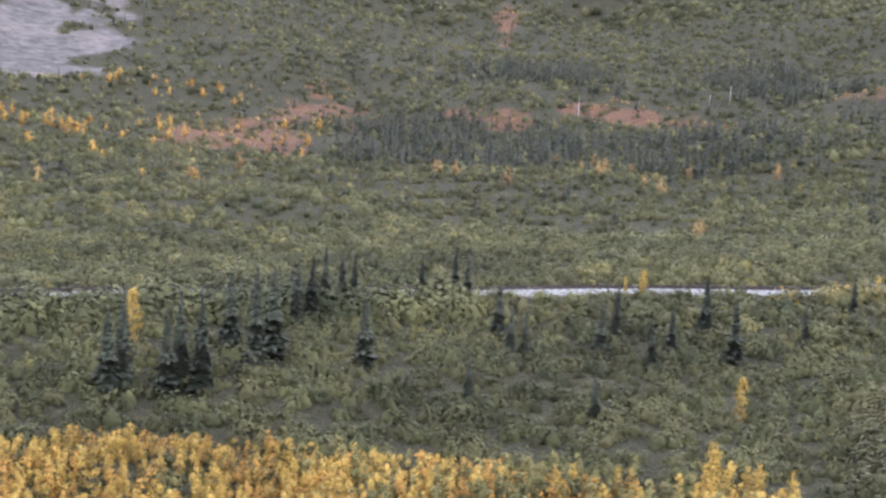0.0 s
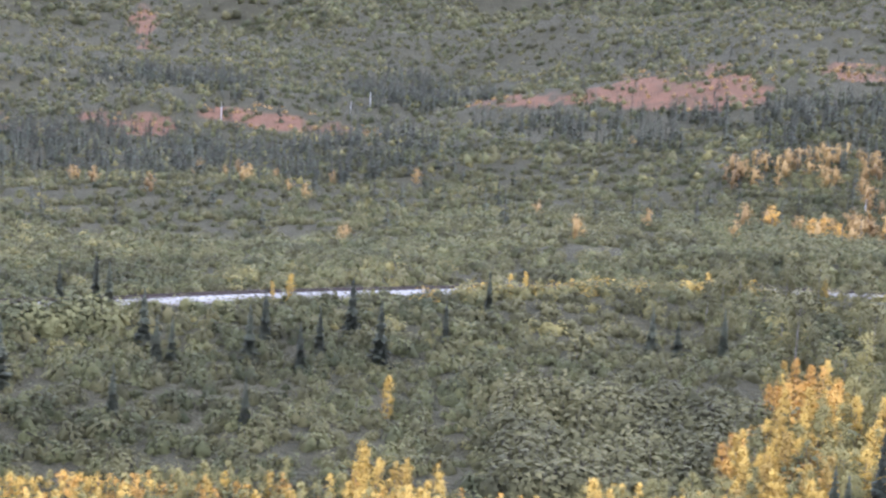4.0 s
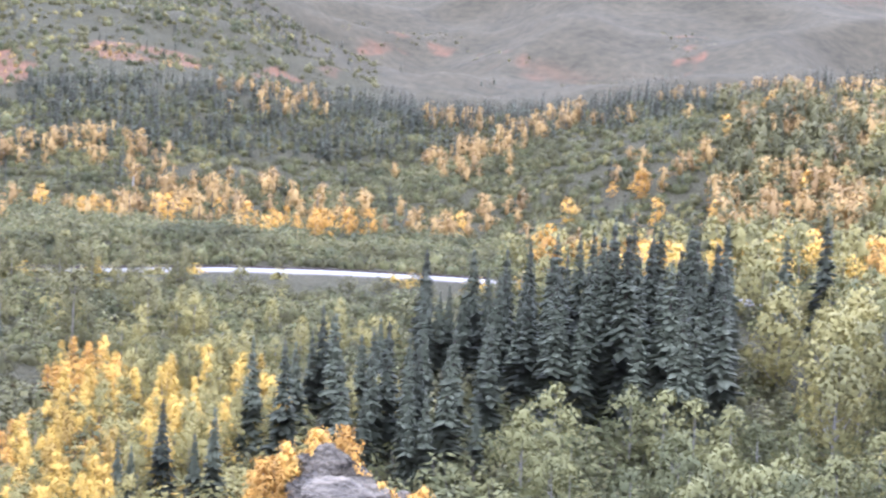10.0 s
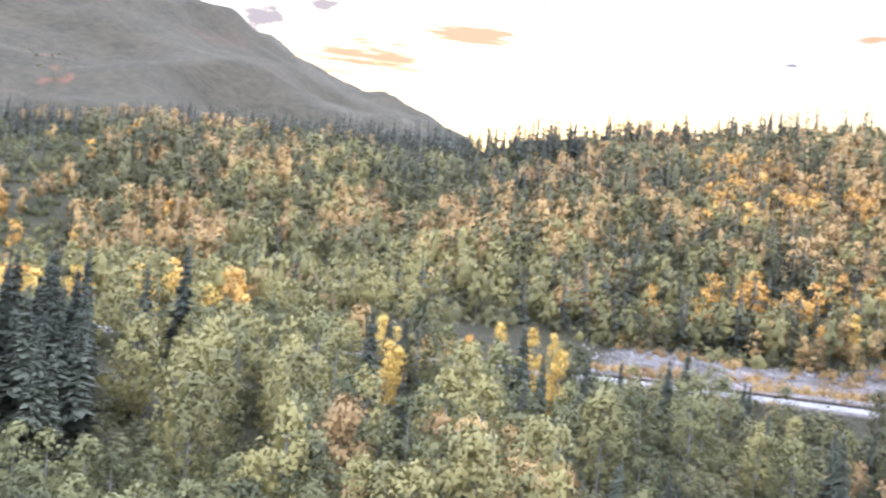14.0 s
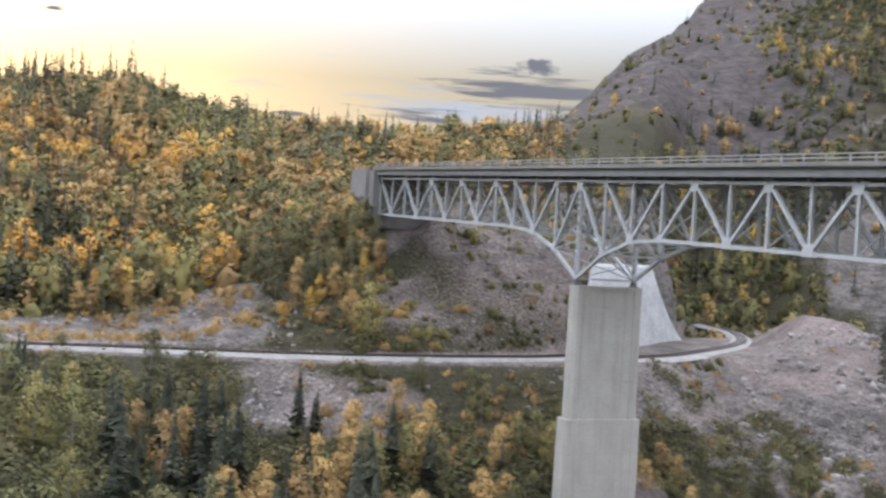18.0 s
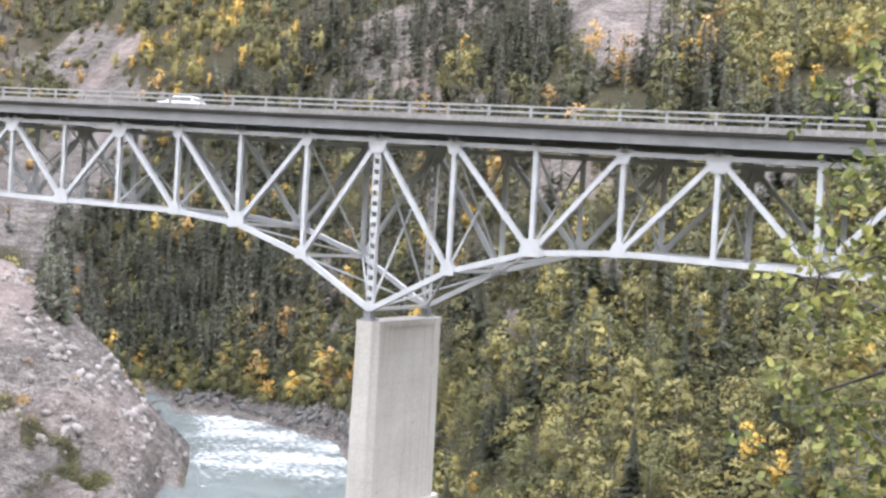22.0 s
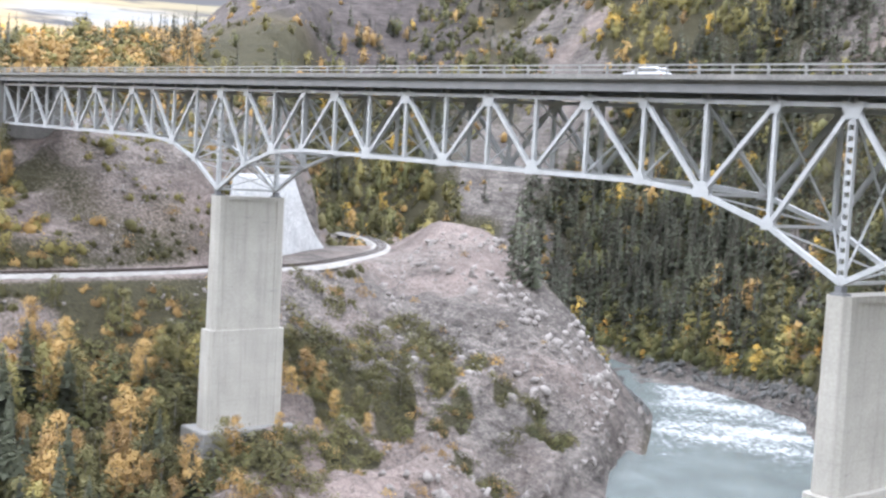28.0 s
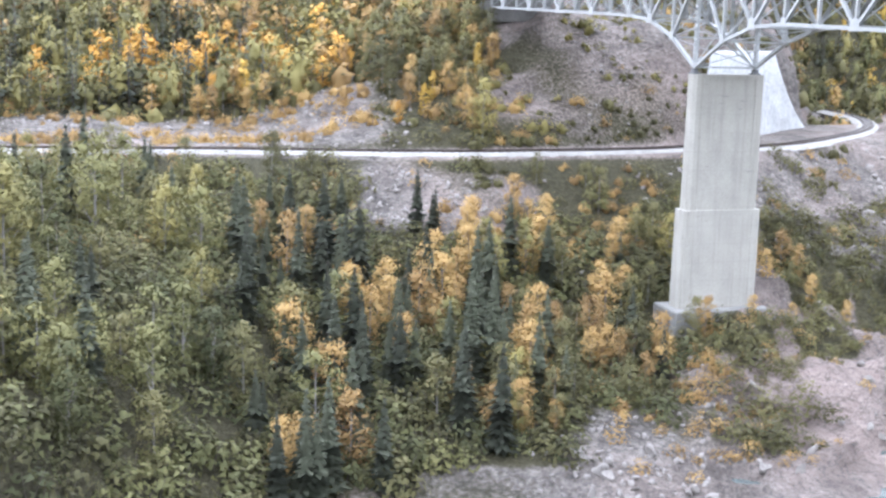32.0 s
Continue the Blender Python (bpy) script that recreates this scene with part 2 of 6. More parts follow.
def ground_material():
    """Turf, scree and red tundra, told apart by how stony and how red the ground is."""
    m, n, l, b = material("hillside", 0.95)
    b.inputs["Specular IOR Level"].default_value = 0.1
    stony, red, high = n.new("ShaderNodeAttribute"), n.new("ShaderNodeAttribute"), n.new("ShaderNodeAttribute")
    stony.attribute_name, red.attribute_name, high.attribute_name = "stony", "red", "high"
    mid, fine, big = noise_node(n, l, 0.12, 6), noise_node(n, l, 1.7, 5), noise_node(n, l, 0.02, 4)
    place = n.new("ShaderNodeNewGeometry").outputs["Position"]
    turn = n.new("ShaderNodeMapping")
    turn.inputs["Rotation"].default_value, turn.inputs["Scale"].default_value = (0.5, 0.45, 0.3), (0.10, 0.28, 0.9)
    l.new(place, turn.inputs["Vector"])
    strata = noise_node(n, l, 1.0, 6, turn.outputs["Vector"], 0.65)
    cells = n.new("ShaderNodeTexVoronoi")
    cells.inputs["Scale"].default_value = 0.9
    l.new(place, cells.inputs["Vector"])
    turf = mix(n, l, 0.5, ramp(n, l, mid, (0.3, (0.042, 0.04, 0.024)), (0.7, (0.088, 0.078, 0.046))),
               ramp(n, l, fine, (0.3, (0.032, 0.031, 0.019)), (0.7, (0.093, 0.082, 0.048))))
    tundra = mix(n, l, 0.5, ramp(n, l, big, (0.3, (0.056, 0.05, 0.033)), (0.7, (0.104, 0.088, 0.056))), ramp(n, l, mid, (0.3, (0.045, 0.041, 0.028)), (0.7, (0.112, 0.094, 0.06))))
    turf = mix(n, l, high.outputs["Fac"], turf, tundra)
    bare = n.new("ShaderNodeMath")
    bare.operation, bare.use_clamp = "SUBTRACT", True
    l.new(high.outputs["Fac"], bare.inputs[0])
    bare.inputs[1].default_value = 1.0
    weathered = mix(n, l, 0.5, ramp(n, l, strata, (0.36, (0.045, 0.039, 0.037)), (0.62, (0.15, 0.128, 0.118))), ramp(n, l, mid, (0.35, (0.055, 0.048, 0.044)), (0.65, (0.135, 0.114, 0.104))))
    turf = mix(n, l, bare.outputs[0], turf, weathered)
    heath = mix(n, l, 0.5, ramp(n, l, mid, (0.3, (0.09, 0.06, 0.038)), (0.7, (0.23, 0.113, 0.066))),
                ramp(n, l, fine, (0.3, (0.055, 0.045, 0.03)), (0.7, (0.25, 0.125, 0.072))))
    scree = mix(n, l, 0.55, ramp(n, l, strata, (0.36, (0.046, 0.042, 0.039)), (0.47, (0.16, 0.138, 0.121)), (0.6, (0.29, 0.258, 0.228))),
                ramp(n, l, fine, (0.3, (0.066, 0.058, 0.051)), (0.7, (0.275, 0.244, 0.216))))
    scree = mix(n, l, 0.6, scree, ramp(n, l, cells.outputs["Distance"], (0.1, (0.62, 0.62, 0.62)), (0.75, (0.3, 0.3, 0.3))), "OVERLAY")
    scree = mix(n, l, ramp(n, l, big, (0.48, (0, 0, 0)), (0.68, (0.6, 0.6, 0.6))), scree, (0.34, 0.264, 0.23))
    scree = mix(n, l, 0.55, scree, ramp(n, l, mid, (0.38, (0.30, 0.30, 0.30)), (0.62, (0.62, 0.62, 0.62))), "OVERLAY")

    bent = n.new("ShaderNodeMix")
    bent.data_type, bent.blend_type = "RGBA", "LINEAR_LIGHT"
    bent.inputs[0].default_value = 1.0
    l.new(turn.outputs["Vector"], bent.inputs[6])
    wave = n.new("ShaderNodeTexNoise")
    wave.inputs["Scale"].default_value = 0.5
    l.new(place, wave.inputs["Vector"])
    l.new(wave.outputs["Color"], bent.inputs[7])
    joints = n.new("ShaderNodeTexVoronoi")
    joints.feature = "DISTANCE_TO_EDGE"
    joints.inputs["Scale"].default_value = 1.4
    l.new(bent.outputs[2], joints.inputs["Vector"])
    scree = mix(n, l, ramp(n, l, joints.outputs["Distance"], (0.0, (0.6, 0.6, 0.6)), (0.06, (0, 0, 0))), scree, (0.06, 0.057, 0.055))

    def edge(a, lo, hi):
        s = n.new("ShaderNodeMath")
        s.operation = "MULTIPLY_ADD"
        l.new(fine, s.inputs[0])
        s.inputs[1].default_value = 0.5
        l.new(a.outputs["Fac"], s.inputs[2])
        return ramp(n, l, s.outputs[0], (lo, (0, 0, 0)), (hi, (1, 1, 1)))

    c = mix(n, l, edge(red, 0.6, 0.9), turf, heath)
    c = mix(n, l, edge(stony, 0.6, 0.85), c, scree)
    l.new(c, b.inputs["Base Color"])
    rise = n.new("ShaderNodeMath")
    l.new(fine, rise.inputs[0])
    l.new(strata, rise.inputs[1])
    bump(n, l, b, rise.outputs[0], 1.0, 1.1)
    return m


def water_material():
    m, n, l, b = material("glacial_water", 0.25)
    b.inputs["Specular IOR Level"].default_value = 0.35
    flow = n.new("ShaderNodeMapping")
    flow.inputs["Rotation"].default_value, flow.inputs["Scale"].default_value = (0, 0, -0.75), (0.55, 1.5, 1)
    l.new(n.new("ShaderNodeNewGeometry").outputs["Position"], flow.inputs["Vector"])
    long, chop = noise_node(n, l, 0.10, 6), noise_node(n, l, 1.15, 9, flow.outputs["Vector"], 0.65)
    foam_where = n.new("ShaderNodeAttribute")
    foam_where.attribute_name = "foam"
    s = n.new("ShaderNodeMath")
    s.operation = "MULTIPLY_ADD"
    l.new(chop, s.inputs[0])
    s.inputs[1].default_value = 0.9
    l.new(foam_where.outputs["Fac"], s.inputs[2])
    foam = ramp(n, l, s.outputs[0], (0.66, (0, 0, 0)), (0.8, (0.9, 0.9, 0.9)))
    c = mix(n, l, foam, ramp(n, l, long, (0.3, (0.08, 0.096, 0.09)), (0.7, (0.135, 0.156, 0.146))), (0.72, 0.73, 0.73))
    l.new(c, b.inputs["Base Color"])
    bump(n, l, b, chop, 0.7, 0.35)
    return m


HILLSIDE, WATER = ground_material(), water_material()


def part(name, bm, mat, parent=None, label="", smooth=False):
    me = bpy.data.meshes.new(name)
    bm.to_mesh(me)
    bm.free()
    me.materials.append(mat)
    if smooth:
        me.shade_smooth()
    ob = new(name, me)
    ob.parent = parent
    if label:
        ob["label"] = label
    return ob


def empty(name, m=None):
    ob = new(name)
    ob.empty_display_size = 0.3
    if m is not None:
        ob.matrix_world = m
    return ob


def box(bm, x0, y0, z0, x1, y1, z1, m=None):
    v = [bm.verts.new((x, y, z)) for z in (z0, z1) for x, y in ((x0, y0), (x1, y0), (x1, y1), (x0, y1))]
    for f in ((3, 2, 1, 0), (4, 5, 6, 7), (0, 1, 5, 4), (1, 2, 6, 5), (2, 3, 7, 6), (3, 0, 4, 7)):
        bm.faces.new([v[i] for i in f])
    if m is not None:
        for q in v:
            q.co = m @ q.co
    return v


def bar(bm, a, b, w, h):
    """A straight bar from a to b; w across, h upwards."""
    a, b = Vector(a), Vector(b)
    d = (b - a).normalized()
    side = d.cross(Vector((0, 0, 1)))
    side = side.normalized() if side.length > 0.05 else Vector((0, 1, 0))
    up = side.cross(d)
    v = [bm.verts.new(p + side * sx * w / 2 + up * sz * h / 2) for p in (a, b) for sx, sz in ((-1, -1), (1, -1), (1, 1), (-1, 1))]
    for f in ((3, 2, 1, 0), (4, 5, 6, 7), (0, 1, 5, 4), (1, 2, 6, 5), (2, 3, 7, 6), (3, 0, 4, 7)):
        bm.faces.new([v[i] for i in f])
    return v


def from_arrays(name, verts, faces, mats, parent=None, slots=None):
    """One mesh from numpy arrays of corners and of faces that all have the same number of corners."""
    me = bpy.data.meshes.new(name)
    k = faces.shape[1]
    me.vertices.add(len(verts))
    me.vertices.foreach_set("co", np.ascontiguousarray(verts, np.float32).ravel())
    me.loops.add(faces.size)
    me.loops.foreach_set("vertex_index", np.ascontiguousarray(faces, np.int32).ravel())
    me.polygons.add(len(faces))
    me.polygons.foreach_set("loop_start", np.arange(0, faces.size, k, dtype=np.int32))
    for m in mats:
        me.materials.append(m)
    if slots is not None:
        me.polygons.foreach_set("material_index", np.ascontiguousarray(slots, np.int32))
    me.update(calc_edges=True)
    ob = new(name, me)
    ob.parent = parent
    return ob


# ---- the lie of the land ----
# For each bearing, pairs of range and height: the camera's hill (three), both shores, the bank's shoulder, the railway bench (two)
# and the hills beyond. Water lies at height 0.
LAND = {}


def land(bearing, *pairs, near=((9, 41.2), (34, 24)), shoulder=None):
    a, b = pairs[1], pairs[2]
    shoulder = shoulder or ((a[0] + b[0]) / 2, (a[1] + b[1]) / 2)
    LAND[bearing] = np.array(((0, 44.3),) + near + pairs[:2] + (shoulder,) + pairs[2:], float)


FIELD = {"near": ((9, 40), (26, 16))}
land(-215, (36, -2), (52, -1.5), (120, 27), (127, 27), (340, 27), (600, 50), (1000, 170), (1800, 420), (3500, 900), shoulder=(76, 18), **FIELD)
land(-180, (36, -2), (52, -1.5), (141, 27), (148, 27), (340, 27), (570, 47), (900, 120), (1600, 340), (3500, 900), shoulder=(80, 17), **FIELD)
land(-166, (36, -2), (52, -1.5), (163, 27), (170, 27), (345, 28), (520, 52), (850, 110), (1600, 320), (3500, 900), shoulder=(82, 17), **FIELD)
land(-150, (36, -2), (52, -1.5), (197, 27), (204, 27), (340, 31), (460, 60), (850, 170), (1700, 320), (3500, 800), shoulder=(84, 17), **FIELD)
land(-139.4, (50, 6), (57, -1.5), (207, 27), (214, 27), (330, 33), (450, 62), (900, 155), (1700, 310), (3500, 700), near=((9, 41), (37, 34.6)), shoulder=(84, 17))
land(-141, (44, 6), (52, -1.5), (207, 27), (214, 27), (330, 33), (450, 62), (900, 165), (1700, 320), (3500, 700), shoulder=(84, 17), **FIELD)
land(-136, (54, 6), (60, -1.5), (207, 27), (214, 27), (330, 34), (450, 63), (900, 136), (1700, 290), (3500, 700), near=((9, 41), (38, 35)), shoulder=(84, 17))
land(-132, (52, 6), (60, -1.5), (204, 27), (211, 27), (325, 35), (450, 66), (880, 100), (1700, 310), (3500, 700), near=((9, 41), (37, 34.5)), shoulder=(84, 17))
land(-129, (52, 6), (60, -1.5), (202, 27), (209, 27), (325, 35), (450, 66), (800, 74), (1700, 330), (3500, 700), near=((9, 41), (36, 34)), shoulder=(84, 17))
land(-124, (40, 6), (54, -1.5), (198, 27), (205, 27), (310, 36), (450, 70), (800, 72), (1700, 400), (3500, 700), shoulder=(84, 17), **FIELD)
land(-114, (40, -2), (56, -1.5), (190, 27), (197, 27), (290, 38), (440, 76), (800, 70), (1700, 366), (3500, 610), shoulder=(84, 17), **FIELD)
land(-107, (42, -2), (58, -1.5), (187, 27), (194, 27), (290, 40), (440, 79), (800, 70), (1700, 270), (3500, 450), shoulder=(84, 17), **FIELD)
land(-103.6, (44, -2), (60, -1.5), (185, 27), (192, 27), (290, 41), (440, 79), (800, 70), (1700, 241), (3500, 400), shoulder=(84, 17), **FIELD)
land(-102.2, (44, -2), (60, -1.5), (185, 27), (192, 27), (290, 42), (440, 79), (800, 70), (1700, 226), (3500, 380), shoulder=(84, 17), **FIELD)
land(-100.3, (46, -2), (62, -1.5), (184, 27), (191, 27), (290, 44), (440, 79), (800, 70), (1700, 185), (3500, 300), shoulder=(85, 17), **FIELD)
land(-98, (48, -2), (64, -1.5), (184, 27), (191, 27), (290, 45), (430, 81.5), (800, 70), (1700, 100), (3500, 100), shoulder=(86, 17), **FIELD)
land(-93, (54, -2), (72, -1.5), (183, 27), (190, 27), (225, 31), (425, 86), (800, 60), (1700, 60), (3500, 60), shoulder=(92, 15))
land(-86, (62, -2), (84, -1.5), (181, 27), (188, 27), (225, 31), (410, 88.5), (800, 60), (1700, 60), (3500, 60), shoulder=(112, 12))
land(-82, (68, -2), (92, -1.5), (181, 27), (188, 27), (222, 31), (400, 89.5), (800, 60), (1700, 60), (3500, 60), shoulder=(124, 11))
land(-79.5, (72, -2), (96, -1.5), (181, 27), (188, 27), (216, 32), (370, 77), (800, 60), (1700, 60), (3500, 60), shoulder=(130, 10))
land(-76, (76, -2), (102, -1.5), (181, 27), (188, 27), (212, 36), (340, 69), (800, 60), (1700, 60), (3500, 60), shoulder=(138, 10))
land(-71, (78, -2), (105, -1.5), (184, 27), (191, 27), (226, 47), (310, 66), (800, 70), (1700, 70), (3500, 60), shoulder=(148, 11))
land(-66, (78, -2), (107, 0.3), (192, 27), (199, 27), (232, 50), (310, 68), (700, 90), (1700, 120), (3500, 300), shoulder=(154, 8.5))
land(-62, (79, -2), (109, 0.3), (200, 27), (210, 27), (230, 46), (310, 62), (700, 128), (1500, 200), (3500, 400), shoulder=(158, 8.4))
land(-58.9, (80, -2), (112, 0.3), (206, 27), (239, 27), (252, 45), (320, 60), (700, 163), (1400, 270), (3500, 400), shoulder=(158, 8.4))
land(-57.4, (80, -2), (116, 0.3), (213, 27), (259, 27), (272, 45), (330, 55), (690, 172), (1300, 270), (3500, 400), shoulder=(156, 8.4))
land(-56.4, (81, -2), (118, 0.3), (220, 27), (275, 27), (289, 41), (360, 40), (680, 178), (1200, 270), (3500, 500), shoulder=(164, 10))
land(-55.9, (82, -2), (119, 0.3), (225, 27), (283, 27), (292, 27), (374, 27), (660, 176), (1100, 280), (3500, 600), shoulder=(166, 10))
land(-52.6, (83, -2), (131, 0.3), (256, 27), (300, 27), (346, 27), (390, 20), (620, 160), (1000, 290), (3500, 700), shoulder=(176, 10))
land(-50.6, (84, -2), (140, 0.3), (250, 28), (270, 35), (284, 35), (350, 8), (560, 130), (950, 300), (3500, 800), shoulder=(188, 12))
land(-48.2, (85, -2), (148, 0.3), (246, 28), (264, 34), (278, 33), (340, 2), (520, 110), (900, 300), (3500, 900), shoulder=(192, 13))
land(-46.2, (86, -2), (158, 0.3), (236, 23), (256, 28), (270, 26), (325, -1.5), (420, 50), (800, 290), (3500, 900), shoulder=(196, 12))
land(-44, (86, -2), (165, 0.3), (225, 16), (242, 20), (260, 15), (306, -2), (345, 8), (700, 270), (3500, 900), shoulder=(194, 9))
land(-42, (87, -2), (184, 0.3), (214, 7.5), (230, 10), (248, 6), (282, -2), (318, 3), (640, 250), (3500, 900), shoulder=(200, 5))
land(-40.6, (88, -2), (205, -2), (228, 3.5), (238, 3.5), (248, 0), (262, -2), (304, 3.5), (620, 245), (3500, 900), shoulder=(216, 1.2))
land(-39.4, (88, -2), (130, -2), (230, -2), (246, -2), (256, -2), (272, -2), (295, 3.5), (600, 240), (3500, 900))
land(-37, (88, -1), (122, -2), (190, -2), (220, -2), (250, -2), (272, -1), (282, 4), (580, 235), (3500, 900))
land(-33, (92, 6), (124, -2), (170, -2), (200, -2), (230, -2), (250, -1), (258, 4), (540, 230), (3500, 900))
land(-28, (92, 8), (124, 5), (146, -1), (165, -1), (190, 4), (225, 22), (300, 75), (520, 225), (3500, 900))
land(-22, (60, 14), (95, 10), (125, 10), (160, 20), (200, 42), (250, 72), (330, 125), (500, 220), (3500, 900))
land(-5, (60, 18), (90, 14), (125, 18), (160, 32), (200, 55), (250, 85), (330, 135), (500, 230), (3500, 900))
land(30, (60, 20), (90, 20), (125, 28), (160, 40), (200, 60), (250, 90), (330, 140), (500, 240), (3500, 900))
land(70, (60, 42), (90, 46), (125, 50), (160, 54), (200, 60), (250, 70), (330, 90), (500, 140), (3500, 600), near=((9, 43), (34, 42)))
land(110, (60, 42), (90, 46), (125, 50), (160, 54), (200, 60), (250, 70), (330, 90), (500, 140), (3500, 600), near=((9, 43), (34, 42)))
LAND[145] = LAND[-215]
BEARINGS = np.array(sorted(LAND))
KNOTS = np.array([LAND[b] for b in BEARINGS])


def bumpy(x, y, size, seed):
    """Smooth value noise in -1 to 1, for arrays."""
    x, y = np.asarray(x, float) / size + seed * 17.3, np.asarray(y, float) / size - seed * 9.1
    i, j = np.floor(x), np.floor(y)
    u, v = x - i, y - j
    u, v = u * u * (3 - 2 * u), v * v * (3 - 2 * v)

    def h(a, b):
        s = np.sin(a * 127.1 + b * 311.7 + seed * 74.7) * 43758.5453
        return (s - np.floor(s)) * 2 - 1

    return (h(i, j) * (1 - u) + h(i + 1, j) * u) * (1 - v) + (h(i, j + 1) * (1 - u) + h(i + 1, j + 1) * u) * v


def profile(bearing, r):
    """Height of the land without its roughness, for arrays of bearings and ranges."""
    bearing, r = np.broadcast_arrays(np.asarray(bearing, float), np.asarray(r, float))
    b = np.mod(bearing + 215, 360) - 215
    k = np.clip(np.searchsorted(BEARINGS, b, side="right") - 1, 0, len(BEARINGS) - 2)
    f = (b - BEARINGS[k]) / (BEARINGS[k + 1] - BEARINGS[k])
    f = np.clip(f, 0, 1)[..., None]
    rr = KNOTS[k, :, 0] * (1 - f) + KNOTS[k + 1, :, 0] * f
    zz = KNOTS[k, :, 1] * (1 - f) + KNOTS[k + 1, :, 1] * f
    out = zz[..., -1].copy()
    for i in range(rr.shape[-1] - 1, 0, -1):
        w = np.clip((r - rr[..., i - 1]) / (rr[..., i] - rr[..., i - 1]), 0, 1)
        out = np.where(r < rr[..., i], zz[..., i - 1] * (1 - w) + zz[..., i] * w, out)
    return out


def bench(bearing):
    """Ranges of the railway bench's two edges."""
    return (np.interp(bearing, BEARINGS, KNOTS[:, 6, 0]), np.interp(bearing, BEARINGS, KNOTS[:, 7, 0]))


def height(bearing, r):
    z = profile(bearing, r)
    x, y = r * np.sin(np.radians(bearing)), r * np.cos(np.radians(bearing))
    a, b = bench(bearing)
    calm = np.clip(np.minimum(abs(r - a), abs(r - b)) / 14 - 0.15, 0, 1) * np.where((r > a) & (r < b), 0, 1) * np.clip(r / 40, 0.02, 1)
    calm = np.where(z < 0.8, 0.15, calm)
    rough = bumpy(x, y, 95, 1) * np.clip(r / 60, 0, 7) * 0.9 + bumpy(x, y, 24, 2) * 1.3 + bumpy(x, y, 7, 3) * 0.5 + bumpy(x, y, 2.6, 4) * 0.2
    far = np.clip((r - 500) / 500, 0, 1)
    rough = rough + far * (abs(bumpy(x, y, 160, 5)) * -34 + bumpy(x, y, 60, 6) * 6)
    crag = np.clip((bearing + 61) / 3, 0, 1) * np.clip((-36 - bearing) / 3, 0, 1) * (r < 300)
    crag = np.maximum(crag, np.clip((bearing + 74) / 4, 0, 1) * np.clip((-52 - bearing) / 3, 0, 1) * (r > 200) * (r < 330))
    crag = np.maximum(crag, np.clip((bearing + 62) / 4, 0, 1) * (bearing < 20) * np.clip((r - 330) / 100, 0, 1))
    crag = crag * ~((bearing > -62) & (bearing < -54.5) & (r > 195) & (r < 330))
    rough = rough + crag * ((0.5 - abs(bumpy(x + 0.5 * y, y * 0.45, 9, 7))) * 3.6 + (0.5 - abs(bumpy(x, y, 4.3, 8))) * 2.3 + (0.5 - abs(bumpy(x, y, 2.4, 9))) * 1.0)
    return z + rough * calm


def spot(bearing, r):
    """The point on the ground at a bearing and a range."""
    z = float(height(np.array([float(bearing)]), np.array([float(r)]))[0])
    return Vector((r * math.sin(radians(bearing)), r * math.cos(radians(bearing)), z))


RANGES = np.linspace(20, 1500, 3000)


def sight(bearing, down, far=False):
    """Range at which the ground is first met along a bearing, looking down by that many degrees."""
    z = height(np.full_like(RANGES, bearing), RANGES)
    hit = np.nonzero(z >= EYE.z - RANGES * math.tan(radians(down)))[0]
    return float(RANGES[hit[0]]) if len(hit) else 1500.0


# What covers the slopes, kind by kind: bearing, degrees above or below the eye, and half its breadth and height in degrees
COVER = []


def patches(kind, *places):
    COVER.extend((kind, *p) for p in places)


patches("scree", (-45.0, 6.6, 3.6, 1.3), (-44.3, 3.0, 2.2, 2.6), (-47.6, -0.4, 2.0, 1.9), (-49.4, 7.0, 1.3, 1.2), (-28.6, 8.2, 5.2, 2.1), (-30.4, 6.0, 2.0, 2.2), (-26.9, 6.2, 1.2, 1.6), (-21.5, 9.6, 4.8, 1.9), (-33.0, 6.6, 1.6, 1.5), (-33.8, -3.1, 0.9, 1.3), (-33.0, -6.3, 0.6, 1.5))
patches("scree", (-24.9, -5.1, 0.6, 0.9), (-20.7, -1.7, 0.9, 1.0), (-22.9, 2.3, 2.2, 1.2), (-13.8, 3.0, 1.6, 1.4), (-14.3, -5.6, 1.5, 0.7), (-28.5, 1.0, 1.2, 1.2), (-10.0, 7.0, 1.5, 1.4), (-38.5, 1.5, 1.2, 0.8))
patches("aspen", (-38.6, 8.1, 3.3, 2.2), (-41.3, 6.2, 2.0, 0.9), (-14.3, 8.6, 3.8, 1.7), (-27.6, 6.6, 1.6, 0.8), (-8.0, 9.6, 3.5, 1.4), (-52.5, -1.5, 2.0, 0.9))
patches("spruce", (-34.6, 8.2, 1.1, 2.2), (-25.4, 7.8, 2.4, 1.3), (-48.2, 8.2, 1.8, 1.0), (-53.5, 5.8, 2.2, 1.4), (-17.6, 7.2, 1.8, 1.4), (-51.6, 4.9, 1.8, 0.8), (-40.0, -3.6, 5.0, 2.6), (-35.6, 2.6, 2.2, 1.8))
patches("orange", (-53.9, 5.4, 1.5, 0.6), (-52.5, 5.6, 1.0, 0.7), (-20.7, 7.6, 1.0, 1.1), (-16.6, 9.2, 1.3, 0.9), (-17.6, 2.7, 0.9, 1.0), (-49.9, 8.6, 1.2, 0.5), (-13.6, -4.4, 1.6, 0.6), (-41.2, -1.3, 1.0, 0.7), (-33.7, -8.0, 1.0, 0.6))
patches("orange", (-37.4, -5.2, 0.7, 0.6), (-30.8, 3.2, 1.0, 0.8))
